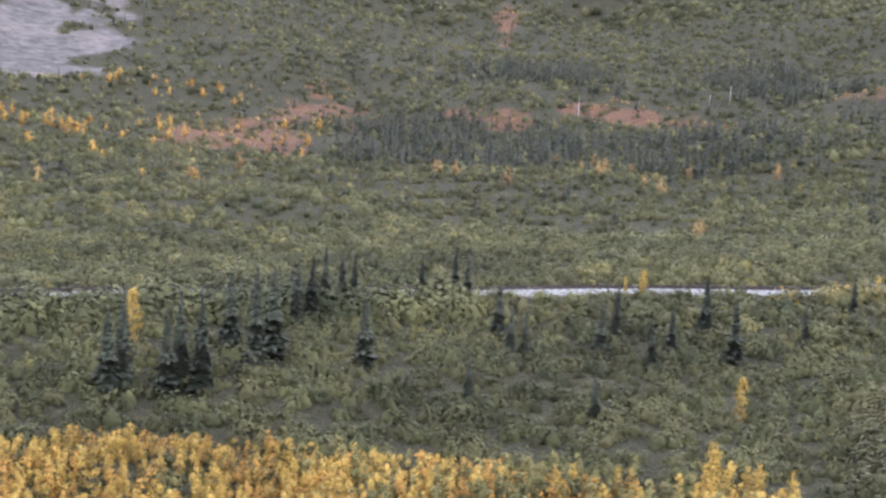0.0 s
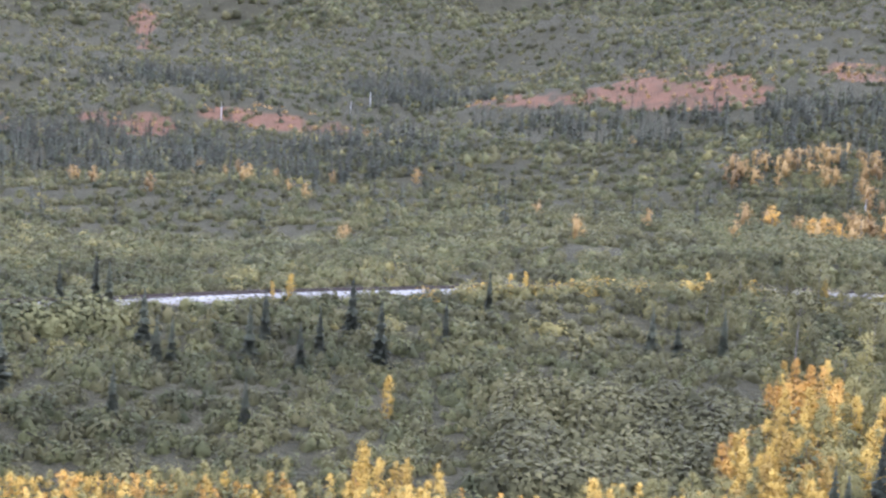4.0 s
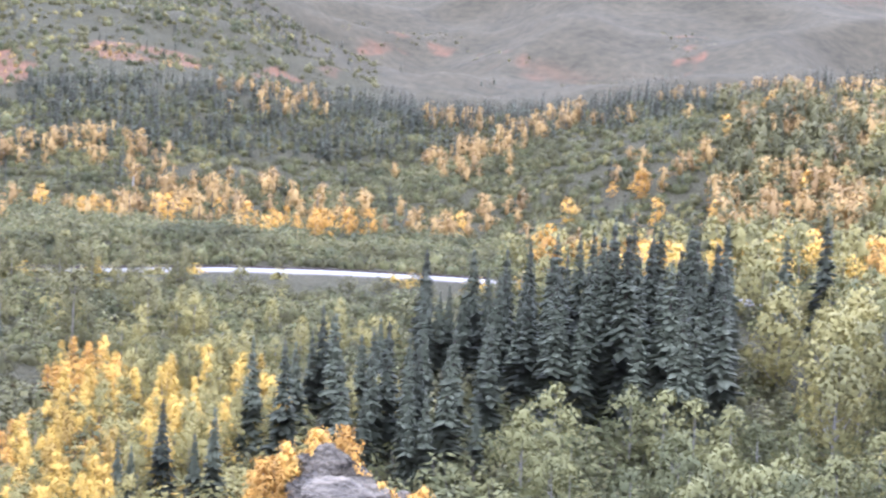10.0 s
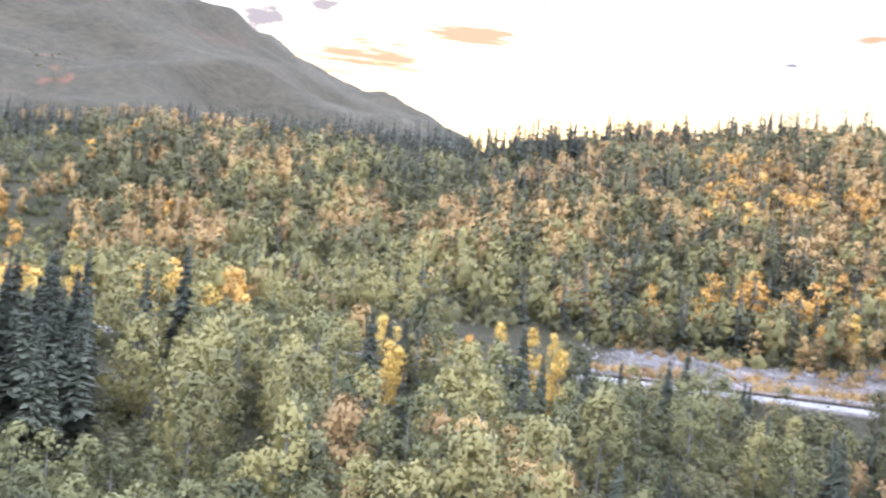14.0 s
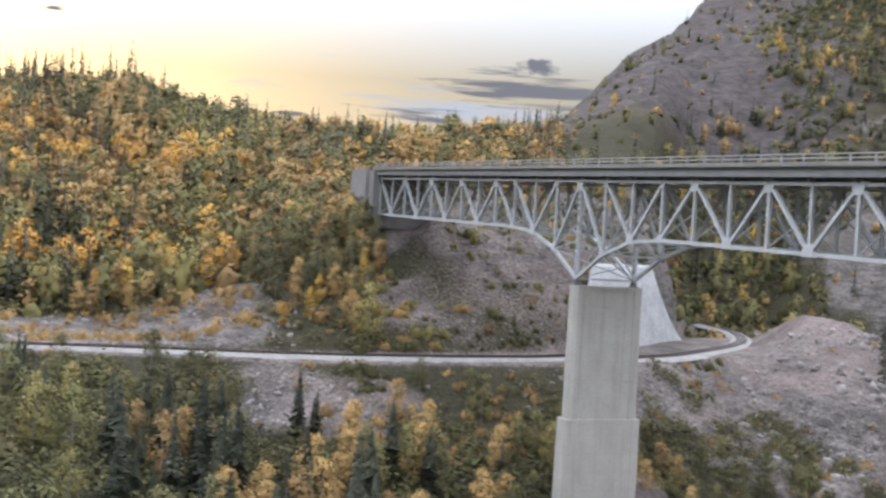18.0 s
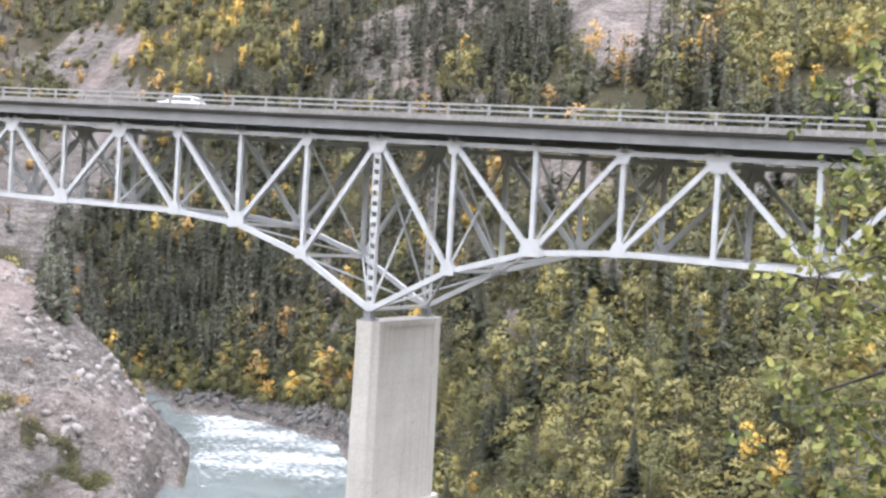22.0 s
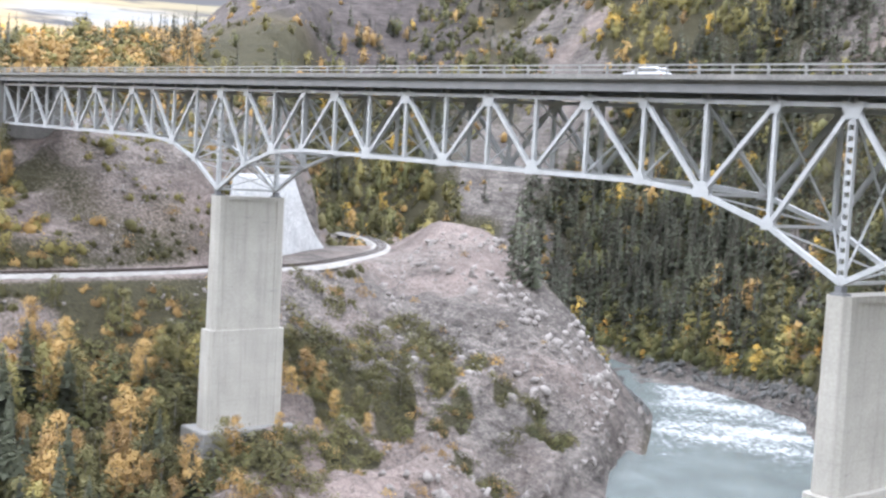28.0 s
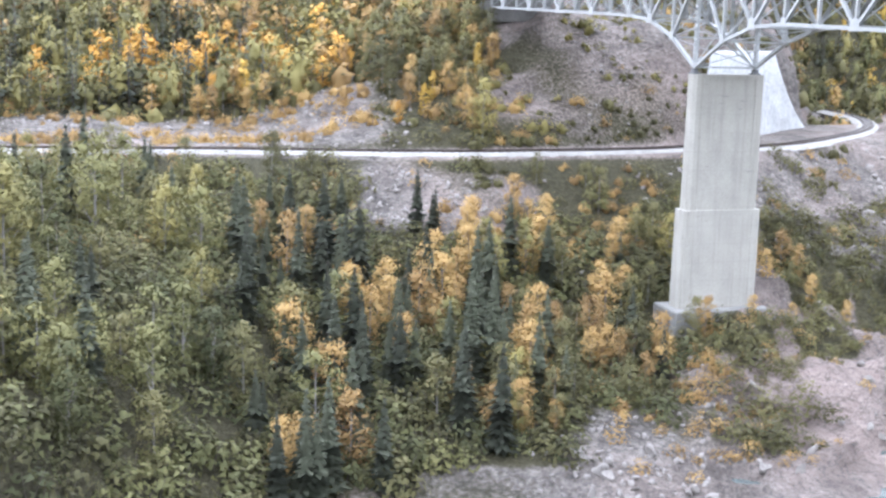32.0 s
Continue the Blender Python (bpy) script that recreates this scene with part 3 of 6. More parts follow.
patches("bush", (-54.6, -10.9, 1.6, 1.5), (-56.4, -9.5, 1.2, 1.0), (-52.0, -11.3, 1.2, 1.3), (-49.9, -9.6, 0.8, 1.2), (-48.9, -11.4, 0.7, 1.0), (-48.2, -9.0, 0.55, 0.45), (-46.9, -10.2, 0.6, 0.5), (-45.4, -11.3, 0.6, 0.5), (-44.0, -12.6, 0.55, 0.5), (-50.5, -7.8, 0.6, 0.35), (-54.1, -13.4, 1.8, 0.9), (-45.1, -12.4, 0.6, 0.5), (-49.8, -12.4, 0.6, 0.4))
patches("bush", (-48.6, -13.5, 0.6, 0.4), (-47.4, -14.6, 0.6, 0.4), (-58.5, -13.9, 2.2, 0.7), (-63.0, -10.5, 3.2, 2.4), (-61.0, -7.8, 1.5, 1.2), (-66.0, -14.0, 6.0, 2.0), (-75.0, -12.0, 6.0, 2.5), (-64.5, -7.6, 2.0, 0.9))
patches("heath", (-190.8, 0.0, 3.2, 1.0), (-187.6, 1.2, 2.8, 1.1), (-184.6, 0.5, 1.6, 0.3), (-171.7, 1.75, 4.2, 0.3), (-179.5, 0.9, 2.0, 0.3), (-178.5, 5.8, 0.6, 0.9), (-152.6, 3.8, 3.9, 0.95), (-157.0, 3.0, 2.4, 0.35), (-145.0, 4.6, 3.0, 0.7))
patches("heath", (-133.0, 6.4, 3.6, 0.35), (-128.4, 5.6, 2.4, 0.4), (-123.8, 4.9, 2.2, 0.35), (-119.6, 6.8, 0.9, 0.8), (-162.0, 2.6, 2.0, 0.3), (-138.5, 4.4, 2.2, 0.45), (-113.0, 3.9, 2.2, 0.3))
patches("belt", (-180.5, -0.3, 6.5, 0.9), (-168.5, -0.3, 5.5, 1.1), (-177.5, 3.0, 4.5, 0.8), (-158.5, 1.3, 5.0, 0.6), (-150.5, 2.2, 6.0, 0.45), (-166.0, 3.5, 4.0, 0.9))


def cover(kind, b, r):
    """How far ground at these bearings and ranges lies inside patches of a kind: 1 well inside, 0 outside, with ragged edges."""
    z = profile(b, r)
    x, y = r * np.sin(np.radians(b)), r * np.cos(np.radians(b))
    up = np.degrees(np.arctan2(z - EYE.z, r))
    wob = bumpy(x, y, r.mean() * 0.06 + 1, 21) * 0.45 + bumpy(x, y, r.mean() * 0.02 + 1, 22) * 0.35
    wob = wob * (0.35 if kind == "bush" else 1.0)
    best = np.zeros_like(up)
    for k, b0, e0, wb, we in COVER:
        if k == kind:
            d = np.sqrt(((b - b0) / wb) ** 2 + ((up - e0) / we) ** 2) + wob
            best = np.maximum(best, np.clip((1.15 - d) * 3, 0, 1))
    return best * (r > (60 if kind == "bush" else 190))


# ---- ground and water ----
def stoniness(bearing, r, x, y):
    a, b = bench(bearing)
    patch = bumpy(x, y, 30, 11) * 0.5 + bumpy(x, y, 9, 12) * 0.3
    s = np.full_like(r, -0.4)

    def zone(b0, b1, r0, r1, soft_b=2.0, soft_r=8.0, much=1.0):
        k = np.minimum(np.clip((bearing - b0) / soft_b, 0, 1), np.clip((b1 - bearing) / soft_b, 0, 1))
        q = np.minimum(np.clip((r - r0) / soft_r, 0, 1), np.clip((r1 - r) / soft_r, 0, 1))
        return (k * q) * much

    bed = np.clip(1.5 - abs(r - (a + b) / 2) / ((b - a) / 2 + 0.6), 0, 1)
    s = np.maximum(s, np.where(bearing < -51.8, bed * 1.2, -0.4))

    def stones(k, uneven):
        return np.where(k > 0, k + patch * uneven * np.clip(k * 3, 0, 1), -0.4)

    s = np.maximum(s, stones(zone(-95, -73, 188, 228, 4, 6, 0.75), 0.5))
    s = np.maximum(s, stones(zone(-78, -66, 146, 186, 2, 8, 0.6), 0.9))
    s = np.maximum(s, stones(zone(-74, -52, 195, 330, 4, 10, 0.47), 0.8))
    s = np.maximum(s, stones(zone(-60, -38.5, 98, np.where(bearing > -50.5, 288, 345), 2.5, 6, 1.0), 0.3))
    s = np.maximum(s, stones(zone(-68, -55, 98, 162, 4, 8, 0.7), 0.6))
    wide = bumpy(x, y, 70, 13) * 0.5 + bumpy(x + y, (y - x) * 0.3, 40, 14) * 0.5 + bumpy(x, y, 18, 19) * 0.25
    slope = zone(-64, 40, 290, 9000, 4, 60, 1.0)
    s = np.maximum(s, np.where(r > 270, (0.02 + wide * 0.9) * slope, -0.4))
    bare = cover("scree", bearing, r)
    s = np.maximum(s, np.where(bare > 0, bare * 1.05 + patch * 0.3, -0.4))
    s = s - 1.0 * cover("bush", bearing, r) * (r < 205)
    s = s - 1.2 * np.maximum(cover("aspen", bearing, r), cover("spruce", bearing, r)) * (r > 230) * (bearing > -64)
    s = np.maximum(s, stones(zone(-48.5, -43.5, 310, 460, 1.5, 20, 0.75), 0.6))
    s = np.maximum(s, stones(zone(-230, -194.5, 660, 1600, 3, 70, 0.72), 1.2))
    s = np.where(profile(bearing, r) < 2.2, np.maximum(s, 0.6 + patch * 0.5), s)
    s = np.where((profile(bearing, r) < 4.6) & (r > 228) & (bearing > -43.5) & (bearing < -27), np.maximum(s, 0.75 + patch * 0.3), s)
    heath = bumpy(x, y, 130, 15) * 0.5 + bumpy(x, y, 40, 16) * 0.3
    wild = zone(-160, -95, 480, 9000, 8, 80, 1.0)
    red = wild * (0.1 + heath * 0.5) * (bearing > -150)
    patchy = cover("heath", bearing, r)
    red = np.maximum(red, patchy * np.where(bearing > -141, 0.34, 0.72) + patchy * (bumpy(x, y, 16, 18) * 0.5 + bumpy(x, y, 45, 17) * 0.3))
    high = np.clip((r - 620) / 300, 0, 1) * np.clip((bearing + 152) / 14, 0, 1) * (bearing < -60)
    spur = zone(-66, -46, 420, 9000, 4, 60, 1.0) * np.clip((np.degrees(np.arctan2(profile(bearing, r) - EYE.z, r)) - 1.6) / 1.5, 0, 1)
    return s - 0.9 * spur, red, np.maximum(high, spur * 2)


def build_ground():
    fine = np.arange(-206, 2.01, 0.4)
    bearings = np.concatenate([fine, np.arange(5, 153, 3.0)])
    ranges = np.concatenate([np.arange(0, 90, 2.5), np.arange(90, 300, 1.6), 300 * 1.014 ** np.arange(0, 178)])
    B, R = np.meshgrid(bearings, ranges, indexing="ij")
    Z = height(B, R)
    X, Y = R * np.sin(np.radians(B)), R * np.cos(np.radians(B))
    nb, nr = B.shape
    i = np.arange(nb)[:, None] * nr + np.arange(nr - 1)[None]
    j = np.roll(np.arange(nb), -1)[:, None] * nr + np.arange(nr - 1)[None]
    faces = np.stack([i, i + 1, j + 1, j], -1).reshape(-1, 4)
    ob = from_arrays("ground", np.stack([X, Y, Z], -1).reshape(-1, 3), faces, [HILLSIDE])
    s, red, high = stoniness(B, R, X, Y)
    for key, value in (("stony", s), ("red", red), ("high", high)):
        ob.data.attributes.new(key, "FLOAT", "POINT").data.foreach_set("value", np.ascontiguousarray(value, np.float32).ravel())
    ob.data.shade_smooth()
    tagged(ob, "turf, scree and red heath covering the valley sides", "ground", kind="structure")


def build_water():
    bearings, ranges = np.arange(-215, 20, 1.0), np.concatenate([np.arange(30, 110, 5.0), np.arange(110, 360, 2.5)])
    B, R = np.meshgrid(bearings, ranges, indexing="ij")
    X, Y = R * np.sin(np.radians(B)), R * np.cos(np.radians(B))
    Z = 0.12 * bumpy(X, Y, 5, 31) + 0.07 * bumpy(X, Y, 1.9, 32)
    nb, nr = B.shape
    i = np.arange(nb - 1)[:, None] * nr + np.arange(nr - 1)[None]
    faces = np.stack([i, i + 1, i + nr + 1, i + nr], -1).reshape(-1, 4)
    ob = from_arrays("river_water", np.stack([X, Y, Z], -1).reshape(-1, 3), faces, [WATER])
    foam = np.clip((R - 190) / 80, 0, 0.33) * np.clip((B + 44) / 5, 0, 1) + bumpy(X * 0.7 + Y * 0.7, (Y - X) * 2.2, 10, 33) * 0.09 - 0.1
    ob.data.attributes.new("foam", "FLOAT", "POINT").data.foreach_set("value", np.ascontiguousarray(foam, np.float32).ravel())
    ob.data.shade_smooth()
    tagged(ob, "grey-green glacial river with white rapids", "water", kind="structure")


build_ground()
build_water()

# ---- the bridge ----
GIRDER = surface("grey_girder", (0.15, 0.15, 0.148), (0.23, 0.228, 0.222), 0.6, 0.6, 0.0, 12, 0.05, 0.005)
PANEL, NEAR_Y, FAR_Y, PIER_AT = 6.5, 77.4, 86.2, 21.3675
FIRST, LAST = -12, 26


def px(i):
    return (i - PIER_AT) * PANEL


def top_z(i):
    return EYE.z + (1.385 - 0.0292 * i) * PANEL


def low_z(i):
    d = min(abs(i), abs(i - 14))
    return top_z(i) - (1.97, 1.43, 1.13, 1.045)[min(d, 3)] * PANEL


def beam_i(bm, a, b, w, h, t=0.05):
    """An I beam from a to b."""
    a, b = Vector(a), Vector(b)
    d = (b - a).normalized()
    side = d.cross(Vector((0, 0, 1)))
    side = side.normalized() if side.length > 0.05 else Vector((0, 1, 0))
    up = side.cross(d)
    u, v = w / 2, h / 2
    ring = ((-u, -v), (u, -v), (u, t - v), (t / 2, t - v), (t / 2, v - t), (u, v - t), (u, v), (-u, v), (-u, v - t), (-t / 2, v - t), (-t / 2, t - v), (-u, t - v))
    ends = [[bm.verts.new(p + side * x + up * z) for x, z in ring] for p in (a, b)]
    for k in range(12):
        bm.faces.new((ends[0][k], ends[0][(k + 1) % 12], ends[1][(k + 1) % 12], ends[1][k]))
    bm.faces.new(ends[0][::-1])
    bm.faces.new(ends[1])


def plate(bm, x, y, z, outline, t):
    """A flat gusset in the plane of the truss."""
    f = [bm.verts.new((x + u, y - t / 2, z + v)) for u, v in outline]
    g = [bm.verts.new((x + u, y + t / 2, z + v)) for u, v in outline]
    bm.faces.new(f)
    bm.faces.new(g[::-1])
    for k in range(len(f)):
        bm.faces.new((f[k], g[k], g[(k + 1) % len(f)], f[(k + 1) % len(f)]))


def diagonals():
    """Pairs of panel points (index, is it on top) that a diagonal joins, from the piers outwards."""
    out = []
    for pier in (0, 14):
        for way in (-1, 1):
            steps = [(0, 1, 1, 0), (1, 1, 2, 0), (2, 0, 3, 1), (3, 0, 4, 1)]
            k, up = 4, True
            while k < 14:
                steps.append((k, up, k + 1, not up))
                k, up = k + 1, not up
            for a, ta, b, tb in steps:
                i, j = pier + way * a, pier + way * b
                if min(i, j) < FIRST or max(i, j) > LAST:
                    continue
                if (pier == 0 and way == 1 and max(i, j) > 7) or (pier == 14 and way == -1 and min(i, j) < 7):
                    continue
                out.append((i, bool(ta), j, bool(tb)))
    return out


def build_bridge():
    bridge = empty("truss_bridge")
    tagged(bridge, "grey painted steel deck truss highway bridge over the river", "bridge")
    for y, s in ((NEAR_Y, -1), (FAR_Y, 1)):
        P = {(i, top): Vector((px(i), y, top_z(i) if top else low_z(i))) for i in range(FIRST, LAST + 1) for top in (True, False)}
        for i in range(FIRST, LAST):
            bm = bmesh.new()
            bar(bm, P[i, True], P[i + 1, True], 0.40, 0.34)
            part("top_chord", bm, STEEL, bridge)
            bm = bmesh.new()
            bar(bm, P[i, False], P[i + 1, False], 0.42, 0.40)
            part("bottom_chord", bm, STEEL, bridge)
        for i in range(FIRST, LAST + 1):
            if i not in (0, 14):
                bm = bmesh.new()
                bar(bm, P[i, False], P[i, True], 0.28, 0.06)
                for q in (-0.15, 0.15):
                    bar(bm, P[i, False] + Vector((0, q, 0)), P[i, True] + Vector((0, q, 0)), 0.05, 0.34)
                part("vertical_post", bm, STEEL, bridge)
            else:
                # the posts over the piers are laced boxes with rows of holes
                bm = bmesh.new()
                a, b = P[i, False], P[i, True]
                for q in (-0.26, 0.26):
                    bar(bm, a + Vector((q, 0, 0)), b + Vector((q, 0, 0)), 0.40, 0.10)
                n = 16
                for k in range(n):
                    z0 = a.z + (b.z - a.z) * (k + 0.5) / n
                    box(bm, a.x - 0.24, y - 0.17, z0 - 0.21, a.x + 0.24, y - 0.14, z0 + 0.21)
                    box(bm, a.x - 0.24, y + 0.14, z0 - 0.21, a.x + 0.24, y + 0.17, z0 + 0.21)
                part("laced_pier_post", bm, STEEL, bridge, "laced box post with a row of holes")
        for i, ti, j, tj in diagonals():
            bm = bmesh.new()
            bar(bm, P[i, ti], P[j, tj], 0.3, 0.06)
            for q in (-0.17, 0.17):
                bar(bm, P[i, ti] + Vector((0, q, 0)), P[j, tj] + Vector((0, q, 0)), 0.05, 0.36)
            part("diagonal", bm, STEEL, bridge)
        ends = collections_of_ends()
        for (i, top), n in ends.items():
            if n < 1 or i < FIRST or i > LAST:
                continue
            p = P[i, top]
            w, h = (0.85, 1.0) if n > 1 else (0.55, 0.75)
            out = ((-w, 0.28), (w, 0.28), (w, -0.2), (w * 0.55, -h), (-w * 0.55, -h), (-w, -0.2))
            if not top:
                out = tuple((u, -v) for u, v in out)[::-1]
            for side in (-0.24, 0.24):
                bm = bmesh.new()
                plate(bm, p.x, y + side, p.z, out, 0.03)
                part("gusset_plate", bm, STEEL, bridge)
        for i in (0, 14):
            p = P[i, False]
            bm = bmesh.new()
            box(bm, p.x - 0.55, y - 0.5, p.z - 0.85, p.x + 0.55, y + 0.5, p.z - 0.68)
            box(bm, p.x - 0.30, y - 0.35, p.z - 0.68, p.x + 0.30, y + 0.35, p.z - 0.2)
            part("bearing", bm, DARK_STEEL, bridge)
    # cross frames and bracing between the two trusses
    mid = (NEAR_Y + FAR_Y) / 2
    for i in range(FIRST, LAST + 1):
        zt, zb, x = top_z(i), low_z(i), px(i)
        bm = bmesh.new()
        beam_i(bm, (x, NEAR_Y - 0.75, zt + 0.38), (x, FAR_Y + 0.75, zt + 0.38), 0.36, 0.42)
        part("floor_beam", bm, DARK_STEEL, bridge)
        for y in (NEAR_Y, FAR_Y):
            bm = bmesh.new()
            box(bm, x - 0.16, y - 0.16, zt + 0.15, x + 0.16, y + 0.16, zt + 0.62)
            part("deck_stub", bm, STEEL, bridge)
        bm = bmesh.new()
        bar(bm, (x, NEAR_Y, zb), (x, FAR_Y, zb), 0.2, 0.25)
        part("bottom_strut", bm, STEEL, bridge)
        for a, b in (((x, NEAR_Y, zt - 0.2), (x, FAR_Y, zb + 0.2)), ((x, NEAR_Y, zb + 0.2), (x, FAR_Y, zt - 0.2))):
            bm = bmesh.new()
            bar(bm, a, b, 0.14, 0.14)
            part("sway_brace", bm, STEEL, bridge)
        if i < LAST:
            x2, z2 = px(i + 1), low_z(i + 1)
            for a, b in (((x, NEAR_Y, zb), (x2, FAR_Y, z2)), ((x, FAR_Y, zb), (x2, NEAR_Y, z2))):
                bm = bmesh.new()
                bar(bm, a, b, 0.16, 0.14)
                part("lateral_brace", bm, STEEL, bridge)
    # stringers, slab and kerbs
    a, b = FIRST - 0.2, LAST + 0.5
    for k in range(6):
        y = NEAR_Y - 0.95 + (FAR_Y - NEAR_Y + 1.9) * k / 5
        bm = bmesh.new()
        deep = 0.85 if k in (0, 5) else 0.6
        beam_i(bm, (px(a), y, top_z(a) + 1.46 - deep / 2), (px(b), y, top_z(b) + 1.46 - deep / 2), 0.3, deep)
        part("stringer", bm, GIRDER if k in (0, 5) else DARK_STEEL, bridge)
    for name, y0, y1, z0, z1, mat in (("deck_slab", NEAR_Y - 1.3, FAR_Y + 1.3, 1.46, 1.72, DECK_CONCRETE), ("fascia", NEAR_Y - 1.5, NEAR_Y - 1.3, 1.60, 2.02, DECK_CONCRETE),
                                      ("fascia", FAR_Y + 1.3, FAR_Y + 1.5, 1.60, 2.02, DECK_CONCRETE), ("road_surface", NEAR_Y - 1.0, FAR_Y + 1.0, 1.724, 1.80, ASPHALT)):
        bm = bmesh.new()
        v = box(bm, px(a), y0, z0, px(b), y1, z1)
        for q in v:
            q.co.z += top_z(PIER_AT + q.co.x / PANEL)
        part(name, bm, mat, bridge)
    # railing
    n = int((LAST - FIRST) * 2)
    for y in (NEAR_Y - 1.4, FAR_Y + 1.4):
        for k in range(n + 1):
            i = FIRST + k * 0.5
            z = top_z(i) + 2.02
            bm = bmesh.new()
            box(bm, px(i) - 0.09, y - 0.08, z, px(i) + 0.09, y + 0.08, z + 0.78)
            part("rail_post", bm, GALVANISED, bridge)
        for up in (0.34, 0.74):
            bm = bmesh.new()
            bar(bm, (px(FIRST), y - 0.1, top_z(FIRST) + 2.02 + up), (px(LAST), y - 0.1, top_z(LAST) + 2.02 + up), 0.09, 0.13)
            part("rail", bm, GALVANISED, bridge)


def collections_of_ends():
    ends = {}
    for i, ti, j, tj in diagonals():
        for e in ((i, ti), (j, tj)):
            ends[e] = ends.get(e, 0) + 1
    return ends


build_bridge()


def build_pier(name, i, foot_z, step_z, label):
    """A tall concrete wall pier across the bridge: chamfered ends, sunk panels in its long sides, a cap and a wider lower lift."""
    pier = empty(name, pose(px(i), 0, 0))
    tagged(pier, label, "bridge pier", group="bridge piers")
    ztop = low_z(i) - 0.85
    near, far = NEAR_Y - 0.5, FAR_Y + 1.05

    def outline(w, grow, sunk):
        """Half width, growth of both ends, depth of the side panels; anticlockwise from the near end."""
        y0, y1, c, p = near - grow, far + grow, 0.42, 1.35
        half = [(-w + c, y0), (w - c, y0), (w, y0 + c), (w, y0 + p), (w - sunk, y0 + p + sunk), (w - sunk, y1 - p - sunk), (w, y1 - p), (w, y1 - c), (w - c, y1)]
        return half + [(-x, y) for x, y in half[:1:-1]]

    def lift(nm, z0, z1, w0, w1, grow, sunk):
        bm = bmesh.new()
        rings = [[bm.verts.new((x, y, z)) for x, y in outline(w, grow, sunk)] for z, w in ((z0, w0), (z1, w1))]
        n = len(rings[0])
        for k in range(n):
            bm.faces.new((rings[0][k], rings[0][(k + 1) % n], rings[1][(k + 1) % n], rings[1][k]))
        bm.faces.new(rings[1])
        bm.faces.new(rings[0][::-1])
        part(nm, bm, CONCRETE, pier)

    lift("cap", ztop - 0.5, ztop, 1.06, 1.06, 0.03, 0.02)
    lift("upper_shaft", step_z, ztop - 0.5, 1.16, 1.04, 0.0, 0.13)
    lift("lower_shaft", foot_z + 1.4, step_z, 1.62, 1.50, 0.5, 0.04)
    bm = bmesh.new()
    box(bm, -3.2, near - 1.8, foot_z - 4.5, 3.2, far + 1.8, foot_z + 1.4)
    bmesh.ops.bevel(bm, geom=list(bm.edges), offset=0.15, segments=1, affect="EDGES")
    part("footing", bm, DECK_CONCRETE, pier, "square stained concrete footing block")


build_pier("bridge_pier", 0, 9.4, 23.8, "tall pale concrete bridge pier on a stony bank")
build_pier("bridge_pier", 14, 5.5, 24.1, "tall pale concrete bridge pier standing in the trees")


def build_abutment():
    """Concrete abutment at the bridge's far end, with the road behind it."""
    x, z = px(FIRST) - 0.4, top_z(FIRST)
    ab = empty("bridge_abutment", pose(x, 0, 0))
    tagged(ab, "tall grey concrete abutment at the end of the bridge", "abutment")
    bm = bmesh.new()
    box(bm, -2.2, NEAR_Y - 1.6, z - 9.5, 0.2, FAR_Y + 1.6, z + 1.4)
    bmesh.ops.bevel(bm, geom=list(bm.edges), offset=0.12, segments=1, affect="EDGES")
    part("front_wall", bm, DECK_CONCRETE, ab)
    for y in (NEAR_Y - 2.3, FAR_Y + 1.6):
        bm = bmesh.new()
        v = box(bm, -11, y, z - 5, -2.2, y + 0.7, z + 1.9)
        for q in v:
            if q.co.z < z - 1 and q.co.x > -5:
                q.co.z -= 5
        part("wing_wall", bm, DECK_CONCRETE, ab)


build_abutment()


def build_cliff():
    """Pale rock face, sprayed with concrete, inside the railway curve."""
    cols, rows_n = 46, 22
    V = []
    for i in range(cols):
        top = 17.6 * min(1, (i + 1) / 6) * min(1, ((cols - 1 - i) / 7) ** 0.5)
        for j in range(rows_n):
            u = j / (rows_n - 1)
            b = -60.6 + (5.0 - 1.2 * u ** 1.3) * i / (cols - 1)
            base = np.interp(b, (-60.6, -58.9, -57.4, -56.4, -55.6), (219, 234, 254, 270, 280))
            r = base + 5.5 * u ** 1.6 + float(bumpy(i * 3.1, j * 3.0, 14, 71)) * 0.8 + float(bumpy(i * 3.1, j * 3.0, 5, 72)) * 0.2
            V.append((r * math.sin(radians(b)), r * math.cos(radians(b)), 26.0 + top * u))
        for j, (back, up) in enumerate(((13, 1.0), (14, 0.0))):
            r = base + back
            V.append((r * math.sin(radians(b)), r * math.cos(radians(b)), 26.0 + top * up - 0.5))
    n = rows_n + 2
    F = [(i * n + j, (i + 1) * n + j, (i + 1) * n + j + 1, i * n + j + 1) for i in range(cols - 1) for j in range(n - 1)]
    ob = from_arrays("rock_face", np.array(V), np.array(F), [PALE_ROCK])
    tagged(ob, "pale sprayed rock face behind the railway curve", "rock face", kind="structure")


build_cliff()


# ---- plants: patterns as arrays of corners, three to a face ----
rng = np.random.default_rng(7)


def tube(points, radii, sides=5):
    """A tapered limb along points."""
    v, f = [], []
    for k, (p, r) in enumerate(zip(points, radii)):
        for s in range(sides):
            a = 2 * math.pi * s / sides
            v.append((p[0] + r * math.cos(a), p[1] + r * math.sin(a), p[2]))
        if k:
            o = (k - 1) * sides
            for s in range(sides):
                a, b, c, d = o + s, o + (s + 1) % sides, o + sides + (s + 1) % sides, o + sides + s
                f += [(a, b, c), (a, c, d)]
    return np.array(v, float), np.array(f, int)


